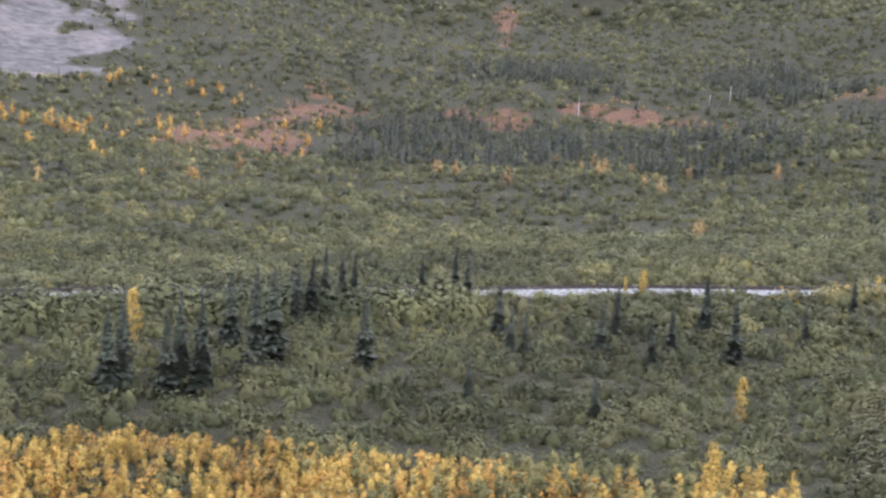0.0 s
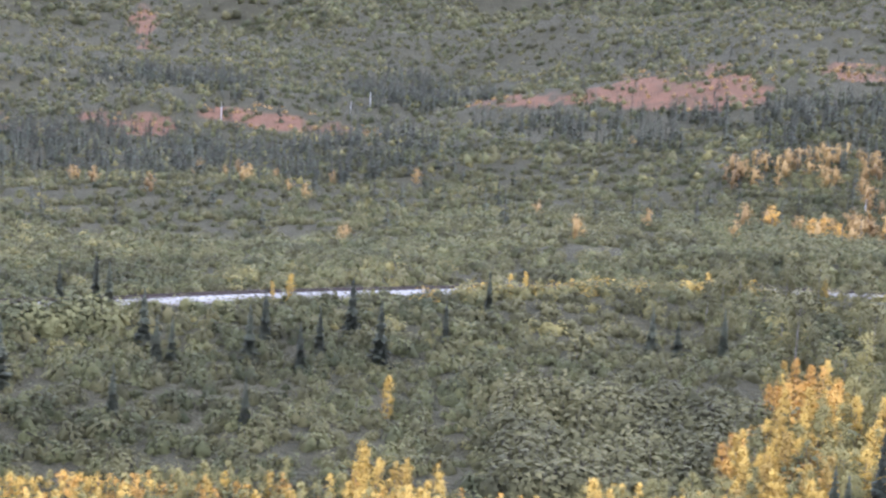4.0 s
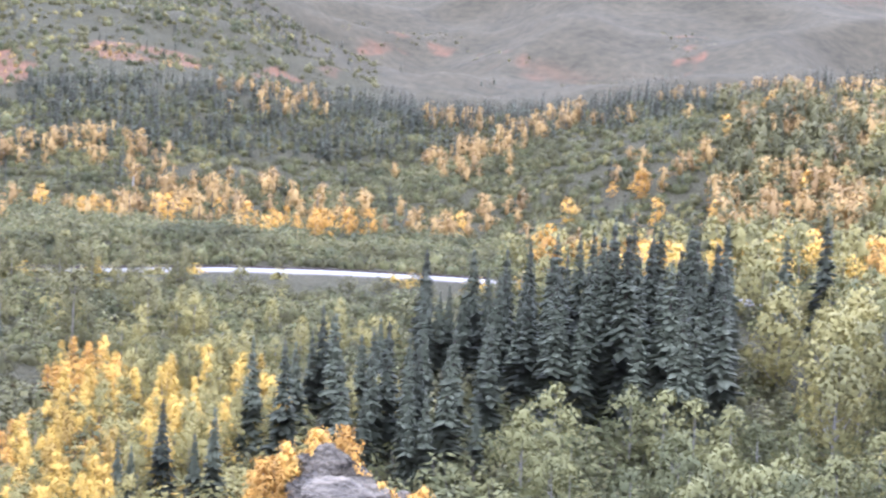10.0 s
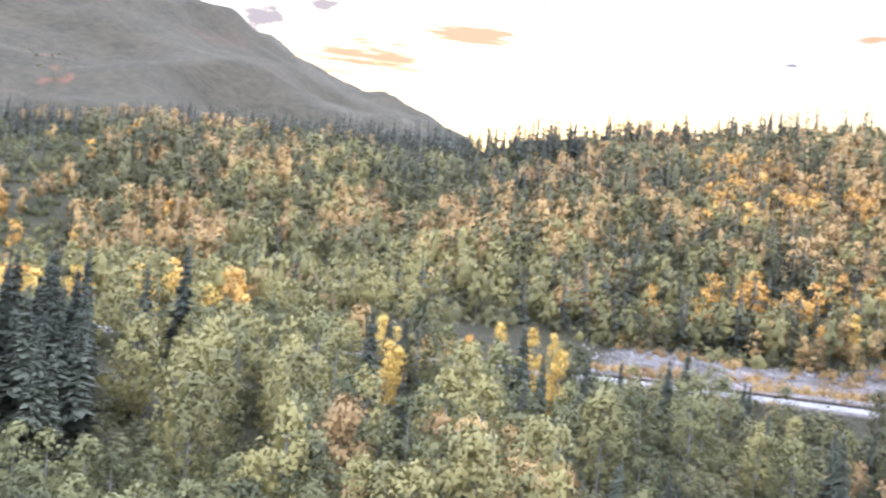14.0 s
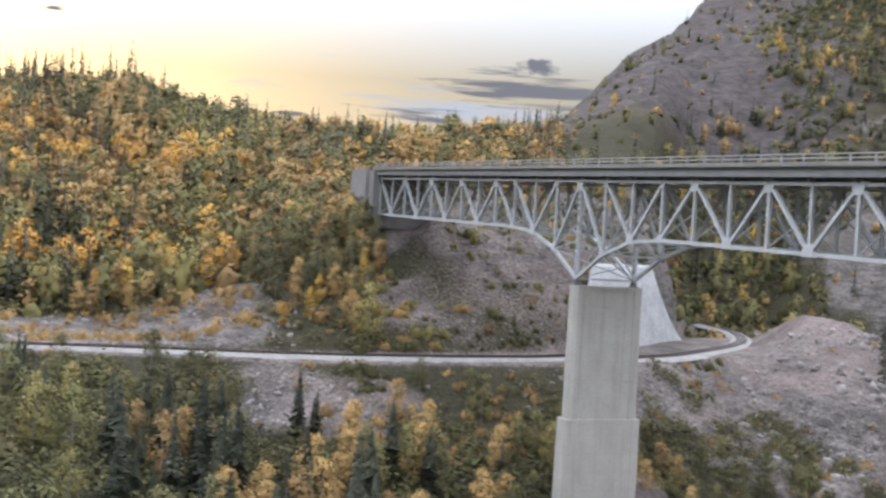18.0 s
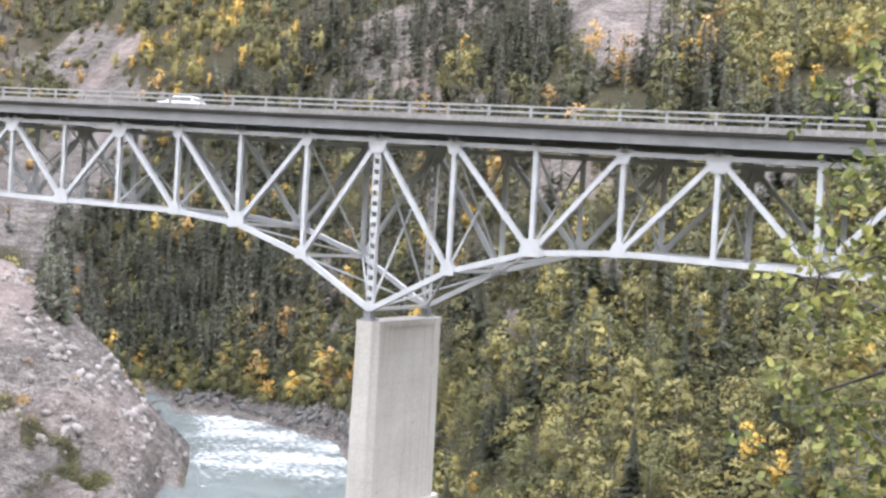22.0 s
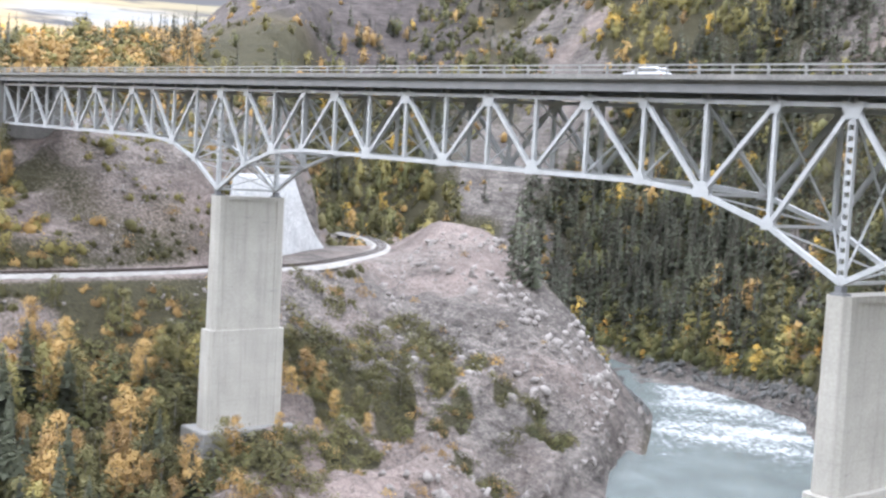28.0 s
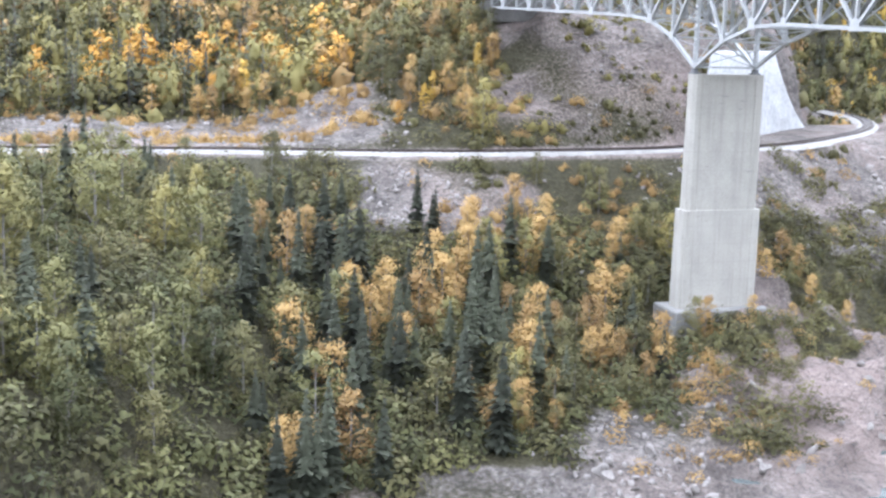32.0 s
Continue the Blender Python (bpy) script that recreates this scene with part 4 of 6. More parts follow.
def join(*pieces):
    v, f, n = [], [], 0
    for a, b in pieces:
        v.append(a)
        f.append(b + n)
        n += len(a)
    return np.concatenate(v), np.concatenate(f)


def facing(v, f):
    """Mean normals at the corners of a mesh."""
    n = np.cross(v[f[:, 1]] - v[f[:, 0]], v[f[:, 2]] - v[f[:, 0]])
    n /= np.linalg.norm(n, axis=1)[:, None] + 1e-9
    out = np.zeros_like(v)
    for k in range(3):
        np.add.at(out, f[:, k], n)
    return out / (np.linalg.norm(out, axis=1)[:, None] + 1e-9)


def rounded(v, f):
    """Foliage with its faces turned outwards and normals that follow the crown's mass more than each single leaf."""
    tall = v[:, 2].max()
    o = np.stack([v[:, 0], v[:, 1], (v[:, 2] - 0.45 * tall) * 0.7], 1)
    o /= np.linalg.norm(o, axis=1)[:, None] + 1e-6
    n = np.cross(v[f[:, 1]] - v[f[:, 0]], v[f[:, 2]] - v[f[:, 0]])
    inward = np.einsum("ij,ij->i", n, o[f].mean(1) + np.array((0, 0, 0.3))) < 0
    f = np.where(inward[:, None], f[:, ::-1], f)
    n = facing(v, f) * 0.28 + o * 0.72 + np.array((0, 0, 0.3))
    return f, n / (np.linalg.norm(n, axis=1)[:, None] + 1e-9)


def set_normals(ob, normals):
    ob.data.attributes.new("custom_normal", "FLOAT_VECTOR", "POINT").data.foreach_set("vector", np.ascontiguousarray(normals, np.float32).ravel())


def blades(centres, size, flat=0.35, long=1.35, out=None):
    """One small leaf-clump face at each centre, turned at random, leaning to face upwards by flat and outwards along out."""
    n = len(centres)
    nrm = rng.normal(size=(n, 3)) * (1 - flat) + np.array((0, 0, flat * 1.6))
    if out is not None:
        nrm = nrm * 0.24 + out / (np.linalg.norm(out, axis=1)[:, None] + 1e-6)
    nrm /= np.linalg.norm(nrm, axis=1)[:, None]
    t = np.cross(nrm, rng.normal(size=(n, 3)))
    t /= np.linalg.norm(t, axis=1)[:, None]
    b = np.cross(nrm, t)
    s = (size * rng.uniform(0.6, 1.3, n))[:, None]
    c = centres
    v = np.stack([c - t * s * long * 0.4 + b * s * 0.45, c - t * s * long * 0.5 - b * s * 0.4, c + t * s * long * 0.6], 1).reshape(-1, 3)
    return v, np.arange(3 * n).reshape(-1, 3)


def spruce_shape(h, levels, arms, slim=0.15, sides=5, coarse=False):
    """Trunk and crown of a spruce: whorls of drooping boughs, ragged and thin at the top."""
    trunk = tube([(0, 0, -0.8), (0.02 * h * rng.normal() * 0.2, 0, h * 0.5), (0, 0, h * 0.98)], [0.022 * h, 0.014 * h, 0.003 * h], sides)
    c, f = [], []
    for k in range(levels):
        u = min(0.99, max(0, (k + rng.uniform(-0.8, 0.8)) / levels))
        z = h * (0.07 + 0.92 * u)
        reach = h * slim * (1 - u) ** 0.95 * rng.uniform(0.75, 1.2) + 0.012 * h
        turn = rng.uniform(0, 6.28)
        for a in range(arms):
            th = turn + 2 * math.pi * a / arms + rng.uniform(-0.35, 0.35)
            L = reach * rng.uniform(0.65, 1.2)
            d = np.array((math.cos(th), math.sin(th), 0))
            side = np.array((-d[1], d[0], 0))
            zz = z + rng.uniform(-0.7, 0.7) * h / levels
            root, tip = np.array((0, 0, zz)), d * L + np.array((0, 0, zz - L * rng.uniform(0.1, 0.55)))
            mid = (root + tip) * 0.5 + d * L * 0.12
            w = L * rng.uniform(0.13, 0.23) + 0.006 * h if not coarse else L * rng.uniform(0.22, 0.34) + 0.01 * h
            drop = np.array((0, 0, w * 0.9))
            halves = ((root, mid + side * w - drop * 0.3, tip), (root, tip, mid - side * w - drop * 0.3), (root, mid - drop, tip - drop * 0.25))
            if coarse:
                halves = ((root, mid + side * w - drop * 0.2, tip), (root + drop * 0.6, mid - drop - side * w * 0.8, tip))
            for q in halves:
                f.append(range(len(c), len(c) + 3))
                c.extend(q)
    return trunk, (np.array(c), np.array([list(q) for q in f]))


def leafy_shape(h, clumps, per, size, crown=(0.22, 0.25, 1.0), limbs=7, cluster=0.085, sides=5):
    """Trunk with limbs, and a crown of leaf clumps: crown gives its half width and its foot and top as shares of the height."""
    half, lo, hi = crown
    lean = rng.normal(size=2) * 0.03 * h
    pieces = [tube([(0, 0, -0.8), (lean[0] * 0.5, lean[1] * 0.5, h * 0.45), (lean[0], lean[1], h * 0.93)], [0.018 * h, 0.012 * h, 0.003 * h], sides)]
    centres = []
    for k in range(clumps):
        u = rng.uniform(0, 1) ** 0.85
        z = h * (lo + (hi - lo) * u)
        wide = half * h * (math.sin(math.pi * min(1, 0.12 + u * 0.86)) ** 0.7) * rng.uniform(0.25, 1.12)
        th = rng.uniform(0, 6.28)
        p = np.array((math.cos(th) * wide + lean[0] * u, math.sin(th) * wide + lean[1] * u, z))
        centres.append(p)
        if k < limbs:
            s = np.array((lean[0] * u * 0.7, lean[1] * u * 0.7, max(h * 0.12, z - wide * 1.1)))
            pieces.append(tube([s, (s + p) / 2 + np.array((0, 0, -0.02 * h)), p], [0.007 * h, 0.005 * h, 0.0015 * h], 4))
    off = rng.normal(size=(clumps * per, 3)) * h * cluster * np.array((1, 1, 0.8))
    base = np.repeat(np.array(centres), per, 0)
    axis = base * np.array((1, 1, 0)) / (half * h + 1e-6) * 0.6
    return join(*pieces), blades(base + off, size, out=off / (h * cluster) * 0.7 + axis)


def dome(wide, tall, foot, sides=5, rings=2, rough=0.35):
    """The dense lumpy inside of a bush or crown: an uneven egg, widest in its lower half."""
    v, f = [(0, 0, foot)], []
    for j in range(rings):
        u = (j + 0.75) / (rings + 0.6)
        for i in range(sides):
            th = 2 * math.pi * (i + 0.5 * (j % 2)) / sides
            k = wide * math.sin(math.pi * u ** 0.75) * (1 + rng.uniform(-rough, rough))
            v.append((k * math.cos(th), k * math.sin(th), foot + tall * (u + rng.uniform(-0.12, 0.12))))
    v.append((rng.normal() * 0.1 * wide, rng.normal() * 0.1 * wide, foot + tall))
    top = len(v) - 1
    for i in range(sides):
        n = (i + 1) % sides
        f.append((0, 1 + n, 1 + i))
        for j in range(rings - 1):
            a, b, c, d = 1 + j * sides + i, 1 + j * sides + n, 1 + (j + 1) * sides + n, 1 + (j + 1) * sides + i
            f += [(a, b, c), (a, c, d)]
        f.append((1 + (rings - 1) * sides + i, 1 + (rings - 1) * sides + n, top))
    return np.array(v, float), np.array(f)


def shrub_shape(h, wide, leaves_n, size, stems=4, dense=True):
    pieces = []
    for k in range(stems):
        th = rng.uniform(0, 6.28)
        d = np.array((math.cos(th), math.sin(th), 0)) * wide * rng.uniform(0.2, 0.7)
        pieces.append(tube([(0, 0, -0.4), d + (0, 0, h * 0.9)], [0.03, 0.008], 3))
    d = rng.normal(size=(leaves_n, 3))
    d /= np.linalg.norm(d, axis=1)[:, None]
    d[:, 2] = abs(d[:, 2]) * 1.1 - 0.12
    r = rng.uniform(0.55, 1.05, leaves_n)[:, None]
    lump = 1 + 0.25 * np.sin(d[:, :1] * 5 + rng.uniform(0, 6)) * np.cos(d[:, 1:2] * 4)
    pieces = pieces or [tube([(0, 0, -0.4), (0, 0, h * 0.6)], [0.05, 0.02], 3)]
    heart = []
    for k in range((2 if leaves_n > 20 else 1) if dense else 0):
        x, y = rng.uniform(-0.35, 0.35, 2) * wide
        q = dome(wide * rng.uniform(0.38, 0.52), h * rng.uniform(0.95, 1.15), -0.5 * h, 6 if leaves_n > 50 else 5, 3 if leaves_n > 50 else 2)
        heart.append((q[0] + np.array((x, y, 0)), q[1]))
    return join(*pieces), join(*heart, blades(d * r * lump * np.array((wide, wide, h)), size, 0.4, out=d + (0, 0, 0.25)))


def scatter(name, label, category, patterns, place, turn, scale, mats, lift=0.0):
    """Many plants as one mesh. patterns: (wood, foliage) pairs; mats: bark and leaves."""
    pick = rng.integers(0, len(patterns), len(place))
    V, F, S, T, N, n = [], [], [], [], [], 0
    for k, (wood, crown) in enumerate(patterns):
        m = np.nonzero(pick == k)[0]
        if not len(m):
            continue
        turned, soft = rounded(*crown)
        v, f = join(wood, (crown[0], turned))
        nrm = np.concatenate([facing(*wood), soft])
        slot = np.concatenate([np.zeros(len(wood[1]), int), np.ones(len(crown[1]), int)])
        c, s = np.cos(turn[m])[:, None], np.sin(turn[m])[:, None]
        sc = scale[m][:, None]
        x = (v[None, :, 0] * c - v[None, :, 1] * s) * sc + place[m, 0:1]
        y = (v[None, :, 0] * s + v[None, :, 1] * c) * sc + place[m, 1:2]
        z = v[None, :, 2] * sc + place[m, 2:3] + lift
        V.append(np.stack([x, y, z], -1).reshape(-1, 3))
        N.append(np.stack([nrm[None, :, 0] * c - nrm[None, :, 1] * s, nrm[None, :, 0] * s + nrm[None, :, 1] * c, np.broadcast_to(nrm[None, :, 2], x.shape)], -1).reshape(-1, 3))
        F.append((f[None] + (np.arange(len(m)) * len(v))[:, None, None] + n).reshape(-1, 3))
        S.append(np.tile(slot, len(m)))
        T.append(np.repeat(rng.uniform(0, 1, len(m)), len(f)))
        n += len(m) * len(v)
    ob = from_arrays(name, np.concatenate(V), np.concatenate(F), list(mats), None, np.concatenate(S))
    ob.data.attributes.new("tone", "FLOAT", "FACE").data.foreach_set("value", np.concatenate(T).astype(np.float32))
    set_normals(ob, np.concatenate(N))
    return tagged(ob, label, category, kind="stuff")


def sow(count, b0, b1, r0, r1, keep=None):
    """Places on the ground between two bearings and two ranges, evenly by area; keep(bearing, r, x, y) gives the chance of each."""
    b = rng.uniform(b0, b1, count)
    r = np.sqrt(rng.uniform(r0 * r0, r1 * r1, count))
    x, y = r * np.sin(np.radians(b)), r * np.cos(np.radians(b))
    ok = np.ones(count, bool)
    if keep is not None:
        ok = rng.uniform(0, 1, count) < keep(b, r, x, y)
    b, r, x, y = b[ok], r[ok], x[ok], y[ok]
    z = height(b, r)
    ok = z > 0.9
    inner, outer = bench(b)
    ok &= ~((r > inner - np.where(b < -118, 0.0, 2.2)) & (r < outer + 1.5) & (b < -51.8))
    under = (y > NEAR_Y - 3) & (y < FAR_Y + 3) & (z + 9 > 46 - 0.3 * PANEL) & (x > px(FIRST) - 12)
    pier = (abs(y - 82) < 9.5) & ((abs(x - px(0)) < 4.5) | (abs(x - px(14)) < 6))
    ok &= ~under & ~pier
    return b[ok], np.stack([x, y, z], 1)[ok]


def mass(name, label, category, patterns, mats, places, lo, hi):
    p = places[1]
    if len(p):
        return scatter(name, label, category, patterns, p, rng.uniform(0, 6.28, len(p)), rng.uniform(lo, hi, len(p)), mats)


# patterns are one unit high; far ones are coarse
FAR_SPRUCE = [spruce_shape(1, 10, 4, s, 3, True) for s in (0.14, 0.165, 0.19)]
def far_leafy():
    wood, crown = leafy_shape(1, 16, 7, 0.082, (0.31, 0.06, 1.0), 0, 0.075, 3)
    hearts = [dome(rng.uniform(0.1, 0.14), rng.uniform(0.42, 0.55), z, 5, 2) for z in (0.1, 0.38)]
    hearts = [(q + np.append(rng.normal(size=2) * 0.05, 0), f) for q, f in hearts]
    return wood, join(*hearts, crown)


FAR_LEAFY = [far_leafy() for _ in range(5)]
MID_LEAFY = [leafy_shape(1, 26, 9, 0.07, (0.31, 0.05, 1.0), 0, 0.066, 3) for _ in range(6)]
FAR_SHRUB = [shrub_shape(1, 0.95, 40, 0.2, 0) for _ in range(5)]
MID_SHRUB = [shrub_shape(1, 0.9, 72, 0.175, 1) for _ in range(5)]
OPEN_SHRUB = [shrub_shape(1, 0.95, 84, 0.18, 2, False) for _ in range(5)]


def stony_here(b, r, x, y):
    s, red, _ = stoniness(b, r, x, y)
    return (s > 0.45) | ((red > 0.5) & (rng.uniform(0, 1, len(b)) < 0.7))


def clumpy(size, seed, lo=0.0, hi=0.5):
    return lambda b, r, x, y: np.clip((bumpy(x, y, size, seed) - lo) / (hi - lo), 0, 1) * ~stony_here(b, r, x, y)


def anywhere(b, r, x, y):
    return 1.0 * ~stony_here(b, r, x, y)


# the open valley: scrub in the field, on the slope beyond and high up
HIGH_SHRUB = [shrub_shape(1, 1.1, 14, 0.24, 0) for _ in range(5)]


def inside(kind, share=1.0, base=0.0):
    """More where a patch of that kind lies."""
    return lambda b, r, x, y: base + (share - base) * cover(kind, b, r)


def green_side(size, seed, lo, hi):
    """Clumps away from stones, red heath and the spruce belts."""
    return lambda b, r, x, y: clumpy(size, seed, lo, hi)(b, r, x, y) * (1 - 0.6 * cover("belt", b, r))


mass("shrub_thicket", "olive and green willow scrub over the valley floor", "shrubs", MID_SHRUB, (BARK, OLIVE), sow(1300, -206, -150, 78, 140, anywhere), 0.7, 2.0)
mass("shrub_thicket", "olive willow scrub between the railway and the river", "shrubs", FAR_SHRUB, (BARK, OLIVE), sow(2700, -206, -150, 138, 215, anywhere), 0.8, 2.2)
mass("shrub_thicket", "green willow scrub over the valley floor", "shrubs", MID_SHRUB, (BARK, GREEN), sow(1400, -206, -150, 78, 140, clumpy(26, 41, -0.8, 0.2)), 0.7, 2.0)
mass("shrub_thicket", "green willow scrub between the railway and the river", "shrubs", FAR_SHRUB, (BARK, GREEN), sow(2700, -206, -150, 138, 215, clumpy(26, 41, -0.8, 0.2)), 0.8, 2.2)
mass("shrub_thicket", "yellow-green scrub over the valley floor", "shrubs", MID_SHRUB, (BARK, LIME), sow(1300, -206, -150, 78, 215, clumpy(18, 43, 0.0, 0.6)), 0.7, 1.6)
mass("shrub_thicket", "olive scrub on the slope across the valley", "shrubs", FAR_SHRUB, (BARK, OLIVE), sow(5600, -206, -104, 205, 480, anywhere), 1.4, 3.2)
mass("shrub_thicket", "green scrub on the slope across the valley", "shrubs", FAR_SHRUB, (BARK, GREEN), sow(6200, -206, -104, 205, 480, clumpy(60, 42, -0.9, 0.2)), 1.4, 3.2)
mass("shrub_thicket", "pale yellow-green scrub beside the railway", "shrubs", FAR_SHRUB, (BARK, LIME), sow(3200, -206, -104, 150, 470, clumpy(30, 43, -0.3, 0.6)), 1.0, 2.6)
mass("hillside_scrub", "olive scrub high on the far hillside", "shrubs", HIGH_SHRUB, (BARK, OLIVE), sow(6000, -206, -134, 440, 1050, green_side(110, 40, -1.2, -0.2)), 2.5, 5.0)
mass("hillside_scrub", "green scrub high on the far hillside", "shrubs", HIGH_SHRUB, (BARK, GREEN), sow(6500, -206, -138, 440, 1050, green_side(90, 39, -0.9, 0.2)), 2.5, 5.0)
mass("hillside_scrub", "green scrub near the top of the far hillside", "shrubs", HIGH_SHRUB, (BARK, GREEN), sow(5200, -206, -146, 1000, 1650, clumpy(160, 34, -1.0, 0.2)), 5, 10)
mass("hillside_scrub", "olive scrub near the top of the far hillside", "shrubs", HIGH_SHRUB, (BARK, OLIVE), sow(5200, -206, -142, 1000, 1650, anywhere), 5, 10)
mass("hillside_scrub", "pale yellow-green scrub dotted over the far hillside", "shrubs", HIGH_SHRUB, (BARK, LIME), sow(2600, -206, -138, 400, 1000, clumpy(70, 38, -0.3, 0.5)), 2.0, 4.2)
mass("willow_thicket", "dull grey-green willow thicket beside the poplar grove", "shrubs", MID_SHRUB, (BARK, OLIVE), sow(420, -161.5, -148.8, 99, 128, anywhere), 1.8, 3.2)
mass("heath_bushes", "olive tufts among the red heath", "shrubs", HIGH_SHRUB, (BARK, OLIVE), sow(16000, -206, -110, 400, 1300, lambda b, r, x, y: 0.45 * cover("heath", b, r)), 1.2, 3.2)
mass("heath_bushes", "low red and orange bushes on the heath", "shrubs", HIGH_SHRUB, (BARK, ORANGE), sow(14000, -206, -140, 400, 1200, lambda b, r, x, y: 0.5 * cover("heath", b, r)), 1.2, 3.0)
mass("distant_spruces", "dark spruces scattered over the far slope", "trees", FAR_SPRUCE, (BARK, SPRUCE), sow(4200, -206, -104, 290, 1000, clumpy(90, 44, -0.3, 0.6)), 5, 10)
mass("distant_spruces", "dark spruce belts on the far hillside", "trees", FAR_SPRUCE, (BARK, SPRUCE), sow(20000, -206, -140, 400, 950, inside("belt", 0.7)), 6, 11)
mass("distant_spruces", "dark spruce belt at the foot of the mountain", "trees", FAR_SPRUCE, (BARK, SPRUCE), sow(1900, -150, -100, 400, 510), 6, 10)
mass("distant_birches", "orange and yellow birches on the far slope", "trees", FAR_LEAFY, (PALE_BARK, ORANGE), sow(1700, -152, -104, 215, 500, clumpy(30, 45, 0.1, 0.5)), 4, 8)
mass("distant_birches", "golden birches scattered over the far slope", "trees", FAR_LEAFY, (PALE_BARK, ORANGE), sow(620, -206, -104, 190, 560, clumpy(32, 46, 0.3, 0.7)), 3, 7)
mass("distant_birches", "golden birches beside the scree", "trees", FAR_LEAFY, (PALE_BARK, GOLD), sow(300, -202, -187, 330, 700, clumpy(40, 33, 0.0, 0.5)), 3, 6)
# the wooded hill above the railway
mass("hill_forest_spruces", "dark spruces in the mixed wood on the hill", "trees", FAR_SPRUCE, (BARK, SPRUCE), sow(2700, -116, -64, 226, 450, clumpy(34, 47, 0.0, 0.4)), 7, 13)
mass("hill_forest_birches", "yellow-green birches in the mixed wood on the hill", "trees", FAR_LEAFY, (PALE_BARK, LIME), sow(1500, -118, -64, 222, 400, clumpy(40, 48, -0.4, 0.4)), 5, 10)
mass("hill_forest_birches", "orange birches in the mixed wood on the hill", "trees", FAR_LEAFY, (PALE_BARK, ORANGE), sow(1800, -118, -62, 262, 425, clumpy(38, 49, -0.3, 0.4)), 5, 9)
mass("hill_forest_birches", "dull green birches in the mixed wood on the hill", "trees", FAR_LEAFY, (PALE_BARK, OLIVE), sow(1900, -118, -64, 258, 405, clumpy(35, 50, -0.8, 0.3)), 5, 10)
mass("skyline_spruces", "ragged spruces standing along the hill's skyline", "trees", FAR_SPRUCE, (BARK, SPRUCE), sow(420, -104, -62, 395, 440), 7, 14)
mass("skyline_spruces", "tall ragged spruces on the brow of the hill", "trees", FAR_SPRUCE, (BARK, SPRUCE), sow(150, -102, -79, 392, 412), 11, 18)
mass("skyline_spruces", "spruces along the low skyline behind the bridge", "trees", FAR_SPRUCE, (BARK, SPRUCE), sow(420, -80, -62, 300, 420), 6, 11)
mass("hill_understorey", "olive understorey below the mixed wood", "shrubs", HIGH_SHRUB, (BARK, OLIVE), sow(6500, -118, -62, 222, 430, clumpy(50, 28, -1.2, 0.2)), 2.5, 4.6)
mass("hill_understorey", "yellow-green understorey below the mixed wood", "shrubs", HIGH_SHRUB, (BARK, LIME), sow(1300, -118, -62, 222, 410, clumpy(40, 48, -0.4, 0.4)), 2.5, 4.6)
mass("hill_understorey", "dull orange understorey below the mixed wood", "shrubs", HIGH_SHRUB, (BARK, ORANGE), sow(2800, -118, -62, 218, 420, clumpy(38, 49, -0.2, 0.4)), 2.5, 4.6)
mass("hill_forest_birches", "golden birches on the hill beside the bridge", "trees", MID_LEAFY, (PALE_BARK, GOLD), sow(900, -90, -63, 240, 350, clumpy(22, 26, -0.1, 0.5)), 5, 9)
for leaf, tint, count in ((ORANGE, "orange", 330), (OLIVE, "olive", 300), (GOLD, "golden", 90), (LIME, "yellow-green", 300)):
    mass("hill_forest_birches", tint + " birches low on the wooded hill", "trees", MID_LEAFY, (PALE_BARK, leaf), sow(count, -96, -66, 226, 300, clumpy(24, 24, -0.7, 0.3)), 5, 9)
# the canyon side behind the bridge: spruce below, scree, aspens and crags above
LOW = 1.6


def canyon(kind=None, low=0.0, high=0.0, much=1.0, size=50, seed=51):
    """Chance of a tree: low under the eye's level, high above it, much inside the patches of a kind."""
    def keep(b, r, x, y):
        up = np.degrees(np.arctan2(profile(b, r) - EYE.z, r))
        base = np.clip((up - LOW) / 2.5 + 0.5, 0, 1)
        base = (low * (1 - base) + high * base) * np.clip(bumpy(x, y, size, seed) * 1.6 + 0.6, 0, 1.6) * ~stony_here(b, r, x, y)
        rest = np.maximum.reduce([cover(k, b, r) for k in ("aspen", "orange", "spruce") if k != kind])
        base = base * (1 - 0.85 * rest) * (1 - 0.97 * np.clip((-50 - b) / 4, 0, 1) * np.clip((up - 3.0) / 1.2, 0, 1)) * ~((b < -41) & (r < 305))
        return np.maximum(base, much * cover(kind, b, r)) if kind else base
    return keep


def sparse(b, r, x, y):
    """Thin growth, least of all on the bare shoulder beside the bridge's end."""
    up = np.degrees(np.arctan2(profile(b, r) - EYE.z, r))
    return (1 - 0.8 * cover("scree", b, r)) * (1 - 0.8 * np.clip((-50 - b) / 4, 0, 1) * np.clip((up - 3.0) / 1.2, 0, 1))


mass("canyon_spruces", "dark spruces crowding the foot of the canyon side", "trees", FAR_SPRUCE, (BARK, SPRUCE), sow(1100, -46.5, -24, 258, 400, lambda b, r, x, y: 1.0 * (profile(b, r) > 6)), 9, 15)
mass("canyon_spruces", "dark spruce forest on the steep canyon side", "trees", FAR_SPRUCE, (BARK, SPRUCE), sow(6500, -57, 4, 225, 480, canyon("spruce", 0.62, 0.2, 0.8, 45, 51)), 8, 15)
mass("canyon_spruces", "dense dark spruces low on the canyon side", "trees", FAR_SPRUCE, (BARK, SPRUCE), sow(2600, -47, -14, 250, 345, canyon("spruce", 0.75, 0.2, 0.9, 45, 51)), 7, 14)
